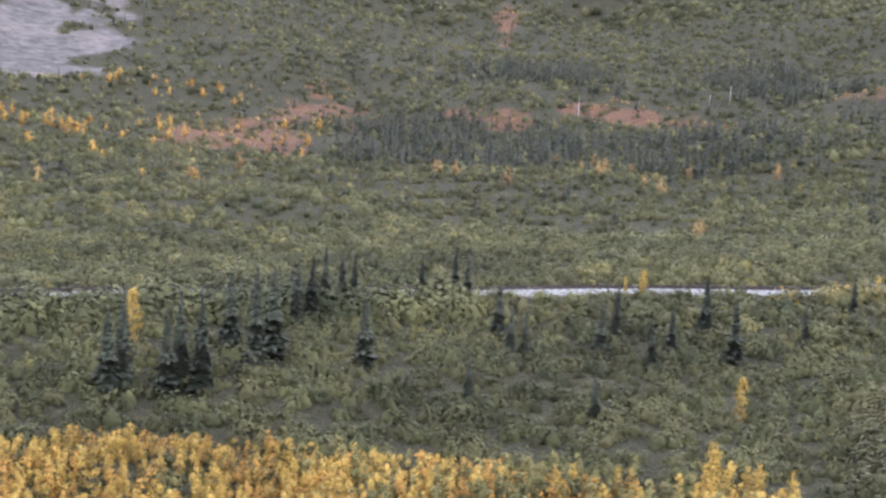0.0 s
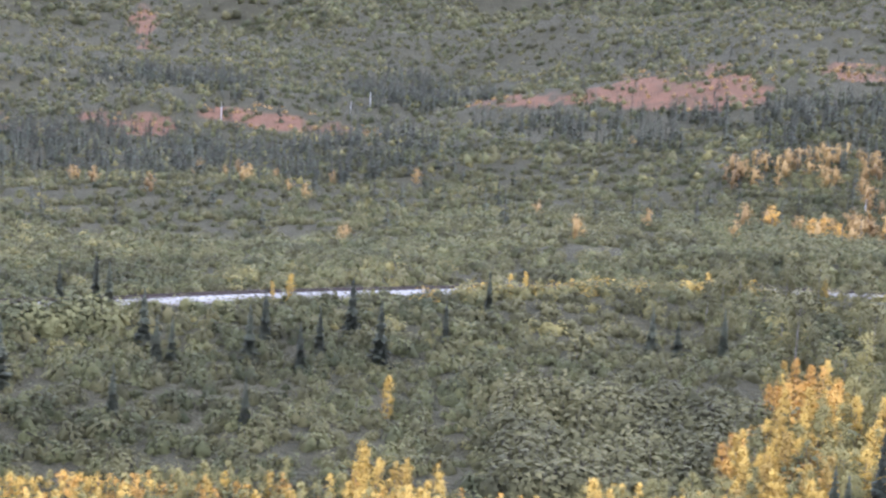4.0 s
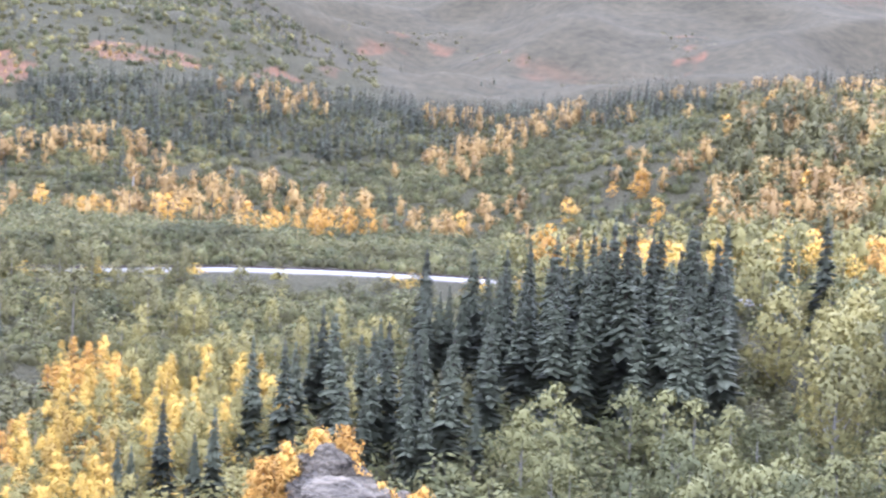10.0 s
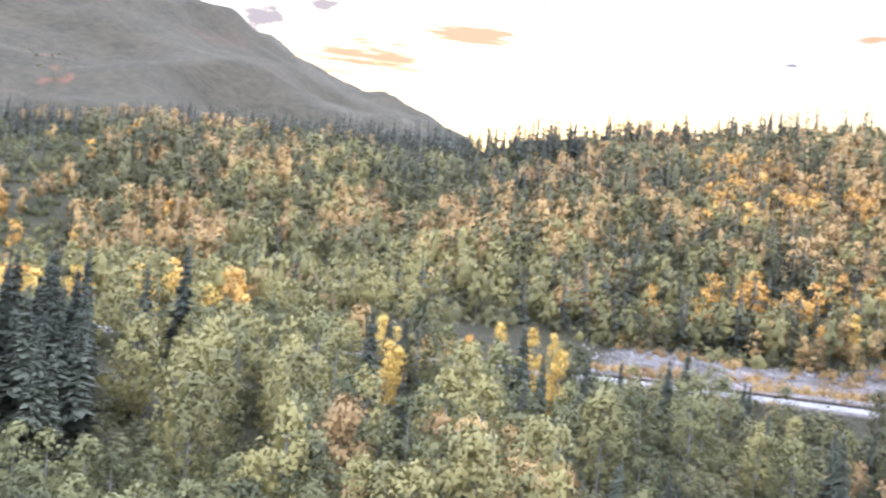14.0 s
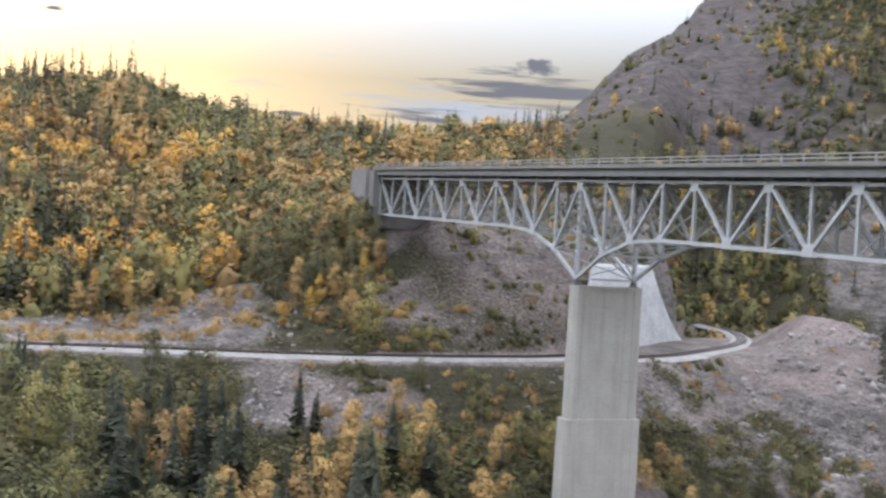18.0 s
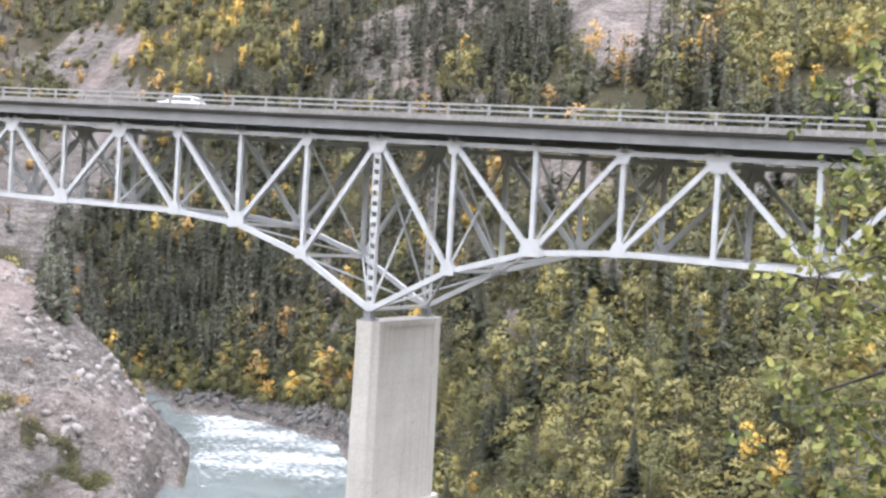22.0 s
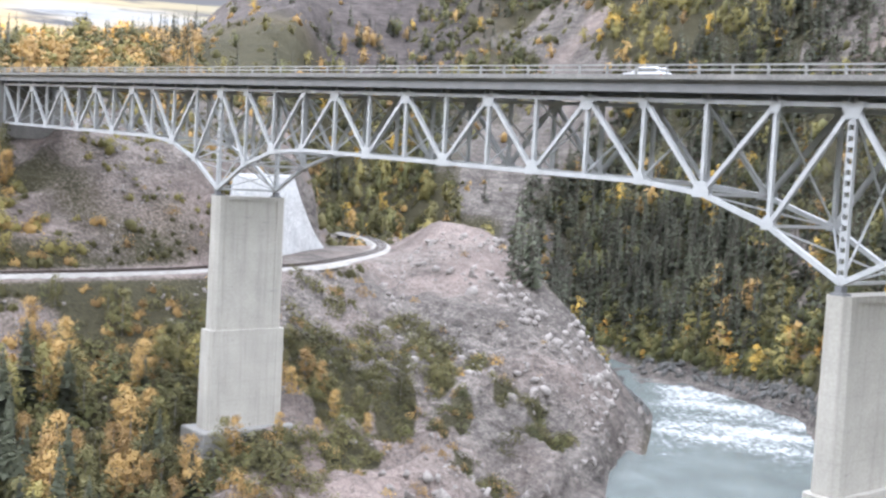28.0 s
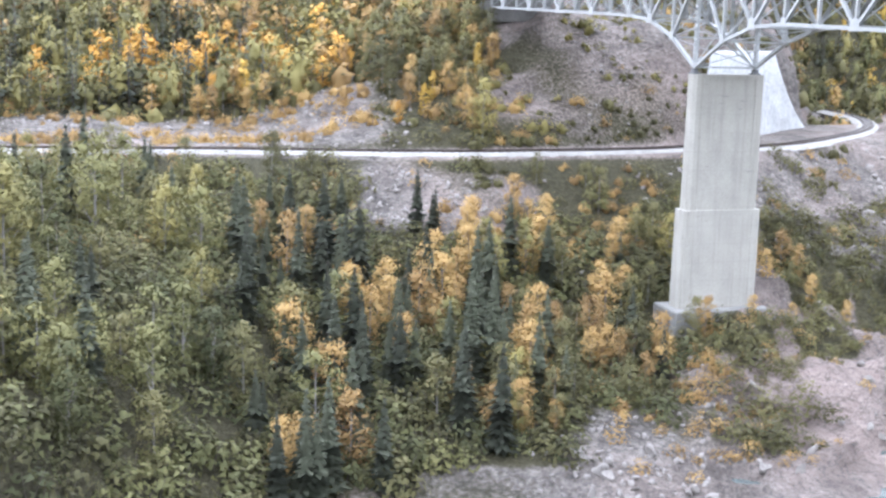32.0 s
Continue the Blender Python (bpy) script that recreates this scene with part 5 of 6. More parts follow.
mass("canyon_spruces", "thin spruces on the upper canyon side", "trees", FAR_SPRUCE, (BARK, SPRUCE), sow(9000, -66, 4, 470, 900, canyon("spruce", 0.2, 0.2, 0.5, 60, 52)), 7, 13)
mass("canyon_birches", "yellow birches on the lower canyon side", "trees", MID_LEAFY, (PALE_BARK, YELLOW), sow(1078, -62, 4, 220, 320, canyon("aspen", 0.13, 0.06, 0.16, 20, 53)), 5, 9)
mass("canyon_birches", "yellow birches on the canyon side", "trees", FAR_LEAFY, (PALE_BARK, YELLOW), sow(4200, -62, 4, 320, 650, canyon("aspen", 0.13, 0.06, 0.16, 20, 53)), 5, 9)
mass("canyon_birches", "orange birches on the lower canyon side", "trees", MID_LEAFY, (PALE_BARK, ORANGE), sow(893, -64, 4, 230, 320, canyon("orange", 0.09, 0.12, 0.9, 20, 54)), 5, 9)
mass("canyon_birches", "orange birches on the canyon side", "trees", FAR_LEAFY, (PALE_BARK, ORANGE), sow(5600, -64, 4, 320, 750, canyon("orange", 0.09, 0.12, 0.9, 20, 54)), 5, 9)
mass("canyon_birches", "green aspens on the lower canyon side", "trees", MID_LEAFY, (PALE_BARK, GREEN), sow(1768, -62, 4, 150, 320, canyon("aspen", 0.28, 0.3, 0.5, 40, 55)), 5, 10)
mass("canyon_birches", "green aspens on the canyon side", "trees", FAR_LEAFY, (PALE_BARK, GREEN), sow(5400, -62, 4, 320, 700, canyon("aspen", 0.28, 0.3, 0.5, 40, 55)), 5, 10)
mass("canyon_birches", "yellow-green aspens on the lower canyon side", "trees", MID_LEAFY, (PALE_BARK, LIME), sow(1005, -62, 4, 230, 320, canyon("aspen", 0.13, 0.24, 0.9, 45, 37)), 5, 10)
mass("canyon_birches", "yellow-green aspens on the canyon side", "trees", FAR_LEAFY, (PALE_BARK, LIME), sow(5600, -62, 4, 320, 750, canyon("aspen", 0.13, 0.24, 0.9, 45, 37)), 5, 10)
mass("canyon_birches", "olive aspens on the lower canyon side", "trees", MID_LEAFY, (PALE_BARK, OLIVE), sow(2277, -62, 4, 110, 320, canyon(None, 0.3, 0.3, 1, 40, 56)), 5, 10)
mass("canyon_birches", "olive aspens on the canyon side", "trees", FAR_LEAFY, (PALE_BARK, OLIVE), sow(5000, -62, 4, 320, 650, canyon(None, 0.3, 0.3, 1, 40, 56)), 5, 10)
mass("canyon_bushes", "yellow-green bushes on the canyon side", "shrubs", HIGH_SHRUB, (BARK, LIME), sow(9000, -60, 4, 240, 760, canyon("aspen", 0.35, 0.4, 0.8, 35, 37)), 2, 4.5)
mass("canyon_bushes", "green bushes on the canyon side", "shrubs", HIGH_SHRUB, (BARK, GREEN), sow(14000, -60, 4, 235, 760, canyon(None, 0.6, 0.6, 1, 60, 55)), 2, 4.5)
mass("canyon_bushes", "olive bushes on the canyon side", "shrubs", HIGH_SHRUB, (BARK, OLIVE), sow(14000, -60, 4, 235, 760, canyon(None, 0.6, 0.6, 1, 50, 56)), 2, 4.5)
mass("canyon_spruces", "spruces scattered over scree and crags", "trees", FAR_SPRUCE, (BARK, SPRUCE), sow(700, -62, 4, 330, 900, sparse), 5, 11)
mass("canyon_birches", "orange and brown bushes scattered over scree and crags", "trees", HIGH_SHRUB, (PALE_BARK, ORANGE), sow(2600, -66, 4, 300, 900, sparse), 1.5, 4)
mass("canyon_birches", "olive bushes scattered over scree and crags", "trees", HIGH_SHRUB, (PALE_BARK, OLIVE), sow(5000, -66, 4, 300, 900, sparse), 1.5, 4.5)
mass("canyon_spruces", "spruces on the slope beside the bridge pier", "trees", FAR_SPRUCE, (BARK, SPRUCE), sow(420, -33, 4, 165, 240, anywhere), 7, 13)
# banks by the river, undergrowth
def above_shore(low, high):
    return lambda b, r, x, y: 1.0 * (profile(b, r) > low) * (profile(b, r) < high) * (r > 258)


mass("shore_aspens", "yellow-green young aspens above the river's shore", "trees", MID_LEAFY, (PALE_BARK, LIME), sow(700, -42.5, -27, 225, 330, above_shore(4.5, 13)), 3, 6)
mass("shore_aspens", "yellow young aspens above the river's shore", "trees", MID_LEAFY, (PALE_BARK, GOLD), sow(240, -42.5, -27, 225, 330, above_shore(4.5, 11)), 2.5, 5)
mass("shore_brush", "green brush above the river's shore", "shrubs", MID_SHRUB, (BARK, GREEN), sow(2400, -42.5, -24, 225, 340, above_shore(4.2, 24)), 1.2, 3.0)
mass("slope_brush", "yellowing brush on the slope under the bridge's end", "shrubs", MID_SHRUB, (BARK, LIME), sow(260, -72, -60, 198, 262, lambda b, r, x, y: np.clip((bumpy(x, y, 13, 65) + 0.25) * 2.5, 0, 1)), 0.7, 2.0)
mass("slope_brush", "dull olive brush on the slope under the bridge's end", "shrubs", MID_SHRUB, (BARK, OLIVE), sow(420, -74, -60, 196, 262, lambda b, r, x, y: np.clip((bumpy(x, y, 9, 66) + 0.25) * 2.5, 0, 1)), 0.4, 1.2)
mass("slope_brush", "rusty orange brush along the foot of the wooded hill", "shrubs", MID_SHRUB, (BARK, ORANGE), sow(620, -94, -66, 193, 232, lambda b, r, x, y: np.clip((bumpy(x, y, 10, 67) + 0.15) * 2.5, 0, 1)), 0.6, 2.0)
mass("bank_undergrowth", "rounded green bushes below the spruces", "shrubs", MID_SHRUB, (BARK, GREEN), sow(620, -131, -103, 82, 122, anywhere), 1.6, 3.6)
mass("bank_undergrowth", "rounded olive bushes on the bank", "shrubs", MID_SHRUB, (BARK, OLIVE), sow(420, -131, -96, 82, 140, anywhere), 1.4, 3.2)
mass("bank_undergrowth", "olive brush below the railway beside the pier", "shrubs", MID_SHRUB, (BARK, OLIVE), sow(620, -71, -59, 138, 197, lambda b, r, x, y: np.clip((bumpy(x, y, 16, 63) + 0.5) * 2, 0, 1)), 0.8, 2.2)
mass("bank_undergrowth", "brown and orange brush below the railway beside the pier", "shrubs", MID_SHRUB, (BARK, ORANGE), sow(330, -73, -58, 130, 197, lambda b, r, x, y: np.clip((bumpy(x, y, 11, 64) + 0.2) * 2, 0, 1)), 0.7, 1.9)
mass("bank_undergrowth", "mixed green undergrowth on the river bank", "shrubs", OPEN_SHRUB, (BARK, GREEN), sow(1000, -150, -60, 84, 186, anywhere), 1.2, 3.0)
mass("bank_undergrowth", "green undergrowth between the trees on the bank", "shrubs", OPEN_SHRUB, (BARK, GREEN), sow(700, -98, -60, 88, 175, anywhere), 1.5, 3.4)
mass("bank_undergrowth", "dull olive undergrowth on the river bank", "shrubs", OPEN_SHRUB, (BARK, OLIVE), sow(1000, -150, -56, 84, 200, anywhere), 1.2, 3.0)
mass("bank_undergrowth", "olive undergrowth between the trees on the bank", "shrubs", OPEN_SHRUB, (BARK, OLIVE), sow(700, -98, -60, 88, 175, anywhere), 1.5, 3.4)
mass("bank_undergrowth", "green undergrowth below the bridge", "shrubs", OPEN_SHRUB, (BARK, GREEN), sow(1700, -33, 2, 60, 215, anywhere), 1.5, 3.5)
mass("bank_undergrowth", "yellow-green undergrowth below the bridge", "shrubs", OPEN_SHRUB, (BARK, LIME), sow(800, -33, 2, 60, 215, clumpy(22, 25, -0.4, 0.4)), 1.2, 3.2)
mass("bank_undergrowth", "orange and brown bushes on the stony bank", "shrubs", OPEN_SHRUB, (BARK, ORANGE), sow(420, -92, -52, 105, 225, lambda b, r, x, y: np.clip(bumpy(x, y, 18, 57) * 2, 0, 1)), 0.8, 2.0)
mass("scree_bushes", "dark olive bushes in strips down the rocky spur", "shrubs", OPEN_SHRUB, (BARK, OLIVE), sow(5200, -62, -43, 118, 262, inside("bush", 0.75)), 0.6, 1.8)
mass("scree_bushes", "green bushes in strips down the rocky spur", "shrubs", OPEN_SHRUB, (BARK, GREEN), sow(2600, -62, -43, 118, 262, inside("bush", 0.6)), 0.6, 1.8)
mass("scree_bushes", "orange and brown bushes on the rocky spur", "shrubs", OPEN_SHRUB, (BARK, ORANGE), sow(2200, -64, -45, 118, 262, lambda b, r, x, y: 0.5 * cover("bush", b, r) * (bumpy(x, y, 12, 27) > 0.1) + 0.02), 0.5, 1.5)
mass("scree_bushes", "olive bushes round the foot of the pier", "shrubs", OPEN_SHRUB, (BARK, OLIVE), sow(420, -59, -49.5, 128, 214, lambda b, r, x, y: np.clip((bumpy(x, y, 20, 36) + 0.2) * 3, 0, 1)), 1.0, 3.0)
mass("trackside_bushes", "olive and green bushes along the near side of the railway", "shrubs", MID_SHRUB, (BARK, GREEN), sow(2200, -206, -179.5, 108, 141, lambda b, r, x, y: 1.0 * (abs(r - bench(b)[0] + 5) < 2.6)), 2.2, 3.4)
mass("trackside_bushes", "yellow-green bushes along the near side of the railway", "shrubs", MID_SHRUB, (BARK, LIME), sow(2600, -165, -140, 150, 204, lambda b, r, x, y: (0.06 + 0.94 * (abs(b + 157) < 6.5)) * (abs(r - bench(b)[0] + 5) < 3)), 1.6, 2.8)
mass("trackside_bushes", "golden bushes along the near side of the railway", "shrubs", MID_SHRUB, (BARK, YELLOW), sow(1300, -165, -118, 150, 204, lambda b, r, x, y: (0.1 + 0.8 * (abs(b + 157) < 5.5)) * (abs(r - bench(b)[0] + 5) < 3)), 1.6, 3.0)
mass("scree_bushes", "green bushes on the scree below the bridge end", "shrubs", FAR_SHRUB, (BARK, OLIVE), sow(1000, -76, -54, 198, 330, lambda b, r, x, y: np.clip((bumpy(x, y, 14, 59) + 0.1) * 3, 0, 1)), 0.8, 2.4)
mass("scree_bushes", "brown and orange bushes on the scree below the bridge end", "shrubs", FAR_SHRUB, (BARK, ORANGE), sow(700, -78, -58, 198, 330, lambda b, r, x, y: np.clip((bumpy(x, y, 12, 29) - 0.1) * 3, 0, 1)), 0.8, 2.6)


# ---- single trees ----
def prototype(kind, shape, bark, leaf, h):
    """A tree of its own with trunk and crown, built once."""
    wood, crown = shape
    tree = empty(kind)
    from_arrays("trunk", wood[0] * h, wood[1], [bark], tree)
    turned, soft = rounded(*crown)
    ob = from_arrays("crown", crown[0] * h, turned, [leaf], tree)
    set_normals(ob, soft)
    ob.data.attributes.new("own", "FLOAT", "FACE").data.foreach_set("value", np.full(len(crown[1]), 0.5, np.float32))
    return tree


KINDS = {}


def stock(key, kind, label, category, group, shapes, bark, leaf, h):
    KINDS[key] = ([tagged(prototype(kind, s, bark, leaf, h), label, category, group=group) for s in shapes], h, [False] * len(shapes))


def near_spruce(n, slim):
    return [spruce_shape(1, 42, 13, slim * rng.uniform(0.85, 1.15)) for _ in range(n)]


def near_leafy(n, crown, size=0.034, clumps=46, per=24, cluster=0.052):
    return [leafy_shape(1, clumps, per, size, crown, 10, cluster) for _ in range(n)]


stock("spruce", "spruce_tree", "dark green spruce with drooping boughs on the river bank", "tree", "spruces", near_spruce(5, 0.155), BARK, SPRUCE, 10)
stock("slim", "spruce_tree", "slim dark spruce standing in low scrub", "tree", "spruces in the scrub", near_spruce(3, 0.145), BARK, SPRUCE, 6)
stock("yellow", "poplar_tree", "golden yellow poplar in autumn leaf", "tree", "autumn poplars", near_leafy(4, (0.14, 0.06, 1.0), 0.03, 50, 24, 0.04), PALE_BARK, YELLOW, 9)
stock("apricot", "poplar_tree", "pale orange poplar in autumn leaf", "tree", "autumn poplars", near_leafy(3, (0.15, 0.06, 1.0), 0.03, 50, 24, 0.04), PALE_BARK, GOLD, 9)
stock("sapling", "poplar_sapling", "slim bright yellow poplar sapling", "tree", "yellow saplings", near_leafy(4, (0.16, 0.05, 1.0), 0.042, 34, 18, 0.05), PALE_BARK, YELLOW, 3.5)
stock("lime_sapling", "poplar_sapling", "slim yellow-green poplar sapling", "tree", "green saplings", near_leafy(3, (0.18, 0.05, 1.0), 0.06, 26, 16, 0.05), PALE_BARK, LIME, 3.5)
stock("lime", "aspen_tree", "yellow-green aspen turning colour", "tree", "turning aspens", near_leafy(4, (0.23, 0.06, 1.0), 0.034), PALE_BARK, LIME, 10)
stock("green", "birch_tree", "full green birch on the river bank", "tree", "green birches", near_leafy(4, (0.3, 0.05, 1.0), 0.034), PALE_BARK, GREEN, 9)
stock("olive", "willow_tree", "dull olive willow with thinning leaves", "tree", "olive willows", near_leafy(3, (0.27, 0.06, 1.0), 0.034), PALE_BARK, OLIVE, 9)
stock("orange", "birch_tree", "orange birch in autumn leaf", "tree", "orange birches", near_leafy(4, (0.23, 0.06, 1.0), 0.034), PALE_BARK, ORANGE, 7)


def plant(key, place, h):
    """One tree of a kind, h metres high, on a place."""
    shapes, base, used = KINDS[key]
    k = int(rng.integers(0, len(shapes)))
    s = h / base
    if not used[k]:
        used[k] = True
        tree = shapes[k]
    else:
        tree = copy_thing(shapes[k], Matrix())
    tree.matrix_world = Matrix.LocRotScale(Vector(place), Euler((0, 0, rng.uniform(0, 6.28))), Vector((s, s, s * rng.uniform(0.93, 1.07))))
    return tree


def wood(key, count, b0, b1, r0, r1, lo, hi, keep=anywhere):
    for p in sow(count, b0, b1, r0, r1, keep)[1]:
        plant(key, p, rng.uniform(lo, hi))


def rooted(key, bearing, down, h):
    """A tree whose foot is met along a bearing, looking down by that many degrees."""
    plant(key, spot(bearing, sight(bearing, down)), h)


# landmarks: the tall spruce clump on the bank, a pair behind it, one by itself
for b, d, h in ((-112.9, 7.0, 16), (-114.6, 7.4, 14.5), (-104.0, 10.8, 17), (-139.4, 14.0, 11), (-143.5, 16.0, 9), (-137.9, 14.4, 12)):
    rooted("spruce", b, d, h)
for k in range(80):
    b = -123 + 5.2 * float(np.clip(rng.normal(), -1.6, 1.1))
    tall = 18.5 - 0.55 * abs(b + 121.5)
    plant("spruce", spot(b, rng.uniform(112, 158)), tall * rng.uniform(0.72, 1.06))
for k in range(22):
    plant("spruce", spot(rng.uniform(-137, -128), rng.uniform(100, 132)), rng.uniform(7, 13))
for b, d, h in ((-168.5, 8.9, 5.5), (-167.1, 10.2, 6), (-172.6, 9.4, 5.5), (-173.3, 10.2, 5), (-178.2, 9.6, 5), (-177.6, 10.4, 4.6), (-176.9, 10.2, 4.2), (-170.0, 9.9, 5), (-170.9, 10.4, 4),
                (-189.0, 11.0, 7), (-189.8, 11.6, 7.5), (-187.9, 9.3, 6.5), (-192.3, 12.6, 7.5), (-193.3, 12.4, 7), (-193.9, 12.8, 6), (-195.9, 12.6, 7), (-196.6, 12.8, 6.5), (-191.0, 10.6, 6),
                (-186.6, 8.6, 5.5), (-185.8, 8.3, 5), (-185.2, 8.4, 5), (-180.4, 7.9, 5), (-179.8, 8.1, 5), (-182.0, 8.0, 4.5), (-187.2, 9.1, 6), (-184.6, 11.3, 6), (-164.0, 8.9, 4), (-162.0, 7.4, 4.5),
                (-154.2, 8.8, 4.5), (-153.0, 8.9, 4), (-150.9, 8.7, 5), (-179.5, 12.8, 4), (-173.4, 13.3, 4)):
    rooted("slim", b, d, h * 1.3)
for b, d, h in ((-171.5, 7.3, 3.4), (-172.3, 7.2, 2.4), (-166.6, 12.6, 4), (-161.0, 6.3, 2.6), (-160.3, 6.3, 3), (-151.8, 5.6, 3), (-151.0, 5.6, 2.8), (-146.6, 5.9, 4), (-195.5, 10.5, 5)):
    rooted("yellow", b, d, h)
wood("yellow", 26, -157, -148, 84, 94, 2.5, 4.5)
wood("lime", 14, -157, -148, 84, 96, 2.5, 4.5)
wood("lime", 50, -149, -131, 116, 168, 3.5, 6.0)
wood("olive", 26, -154, -142, 150, 196, 4, 7)
# the poplar grove on the slope below: apricot along its upper edge, yellow in the middle, turning to lime
for k in range(360):
    b = rng.uniform(-157, -137.8)
    crest = float(np.interp(b, (-157, -152, -150.4, -149.2, -148.4, -147.3, -145, -140.8, -138.5), (16.6, 15.6, 14.4, 12.6, 10.4, 9.4, 10.3, 10.2, 11.2)))
    foot = float(np.interp(b, (-157, -146, -143.5, -140), (18.2, 18.2, 16.5, 14.0)))
    d = crest + (foot - crest) * rng.uniform() ** 1.25
    r = sight(b, d)
    if r > 80 and foot > crest:
        low = rng.uniform()
        if b < -150.6:
            key, h = ("lime" if low < 0.6 else "yellow"), rng.uniform(2.0, 3.2)
        elif b < -145.5:
            key, h = ("apricot" if d < crest + 1.6 and low < 0.6 else "lime" if low < 0.3 else "yellow"), rng.uniform(3.0, 4.6)
        else:
            key, h = ("lime" if low < 0.6 else "yellow" if low < 0.92 else "apricot"), rng.uniform(3.2, 5.0)
        plant(key, spot(b, r), h)


def in_grove(b, r, x, y):
    return 1.0 * (r < np.interp(b, (-157, -150.8, -149.4, -148.4, -138), (90, 98, 116, 138, 138))) * (r > 83)


mass("poplar_scrub", "yellow poplar scrub filling the grove", "shrubs", MID_SHRUB, (BARK, YELLOW), sow(300, -155, -140, 83, 140, in_grove), 1.0, 2.4)
mass("poplar_scrub", "yellow-green poplar scrub filling the grove", "shrubs", MID_SHRUB, (BARK, LIME), sow(720, -157, -137, 83, 146, in_grove), 1.0, 2.6)
mass("poplar_scrub", "orange poplar scrub along the edge of the grove", "shrubs", MID_SHRUB, (BARK, GOLD), sow(150, -151, -146, 90, 138, in_grove), 1.0, 2.6)
rooted("olive", -147.7, 8.9, 9)
for b, d, h in ((-141.1, 16.2, 8), (-145.5, 16.4, 6), (-144.9, 16.6, 5.5), (-142.0, 16.8, 6.5), (-137.4, 13.0, 10)):
    plant("spruce", spot(b, max(96, sight(b, d))), h)
wood("sapling", 170, -204, -181, 82, 95, 1.5, 2.6)
for lo, hi, count, leaf, tint in ((-206, -180, 620, YELLOW, "golden"), (-206, -178, 420, GOLD, "orange"), (-186, -150, 620, LIME, "yellow-green"), (-168.5, -163, 130, YELLOW, "bright yellow"), (-182, -158, 200, GOLD, "dull orange")):
    mass("sapling_thicket", tint + " poplar saplings along the edge of the field", "saplings", [leafy_shape(1, 16, 11, 0.062, (0.22, 0.05, 1.0), 0, 0.06, 3) for _ in range(4)], (PALE_BARK, leaf), sow(count, lo, hi, 82, 96, clumpy(9, 23, -0.9, 0.1)), 1.0, 2.2)
wood("sapling", 30, -183, -158, 83, 93, 1.8, 3.0)
wood("sapling", 30, -168, -163.5, 84, 97, 2.4, 3.9)
wood("lime_sapling", 66, -190, -158, 83, 96, 1.8, 3.2)
wood("green", 50, -128, -104, 84, 110, 5, 9)
wood("lime", 30, -113, -92, 92, 140, 8, 13)
wood("spruce", 14, -104, -92, 100, 170, 8, 13)
mass("bank_aspens", "yellow-green aspens behind the railway", "trees", MID_LEAFY, (PALE_BARK, LIME), sow(90, -128, -100, 203, 250, anywhere), 5, 9)
wood("green", 34, -112, -86, 100, 160, 7, 12)
wood("yellow", 10, -104, -92, 150, 182, 6, 10)
# trees that screen the railway from the bank, and the golden row behind it
wood("lime", 36, -127, -93.5, 168, 189, 4.5, 7.5)
wood("olive", 22, -127, -93.5, 168, 189, 4, 7)
mass("bank_aspens", "yellow-green aspens screening the railway", "trees", MID_LEAFY, (PALE_BARK, LIME), sow(44, -127, -103, 172, 188, anywhere), 6, 9)
wood("green", 40, -128, -103, 170, 188, 5.5, 8.5)
wood("lime", 16, -115, -105, 122, 150, 9, 12)
for b, r, h in ((-100.3, 176, 7.5), (-101.4, 174, 6.5), (-99.3, 178, 6.5), (-102.2, 176, 4)):
    plant("apricot", spot(b, r), h)
mass("bank_aspens", "pale orange aspens behind the railway", "trees", MID_LEAFY, (PALE_BARK, GOLD), sow(24, -126, -110, 200, 226, anywhere), 5, 9)
mass("bank_aspens", "yellow aspens behind the railway", "trees", MID_LEAFY, (PALE_BARK, YELLOW), sow(18, -126, -110, 200, 226, anywhere), 5, 8)
wood("orange", 16, -106, -94, 95, 120, 7, 11)
wood("green", 26, -95, -70, 92, 150, 6, 9.5)
wood("olive", 30, -95, -62, 100, 178, 5, 9)
wood("spruce", 44, -95, -66, 95, 165, 7, 12)
wood("lime", 16, -95, -66, 110, 178, 6, 9.5)
wood("orange", 44, -80, -60, 108, 168, 5, 9)
wood("orange", 16, -84, -62, 110, 175, 4, 7)
wood("green", 90, -31, 2, 70, 200, 4, 8)
wood("olive", 46, -31, 2, 80, 200, 5, 9)
wood("lime", 40, -31, 2, 70, 205, 4, 8)
mass("bank_aspens", "yellow-green aspens below the bridge", "trees", MID_LEAFY, (PALE_BARK, LIME), sow(220, -31, 2, 100, 215, anywhere), 4, 8)
mass("bank_aspens", "yellow aspens below the bridge", "trees", MID_LEAFY, (PALE_BARK, YELLOW), sow(24, -31, 2, 80, 200, anywhere), 4, 7)
wood("spruce", 64, -31, 2, 120, 235, 7, 12)
wood("apricot", 11, -139.6, -136.6, 36, 38, 1.7, 3.0)
wood("apricot", 4, -136.6, -134.6, 37.5, 38.6, 3.0, 3.8)
wood("apricot", 12, -133.8, -129.5, 36, 38, 1.4, 2.6)
wood("yellow", 6, -140.5, -138.4, 36, 38, 1.2, 2.0)
wood("lime", 16, -82, -70, 194, 232, 6, 10)
wood("yellow", 10, -82, -70, 194, 232, 5, 9)
wood("olive", 20, -82, -69, 194, 236, 5, 9)
wood("olive", 26, -58, -51, 135, 185, 2.5, 4.5, inside("bush"))
wood("orange", 12, -58, -52, 130, 170, 2.5, 4.5, inside("bush"))
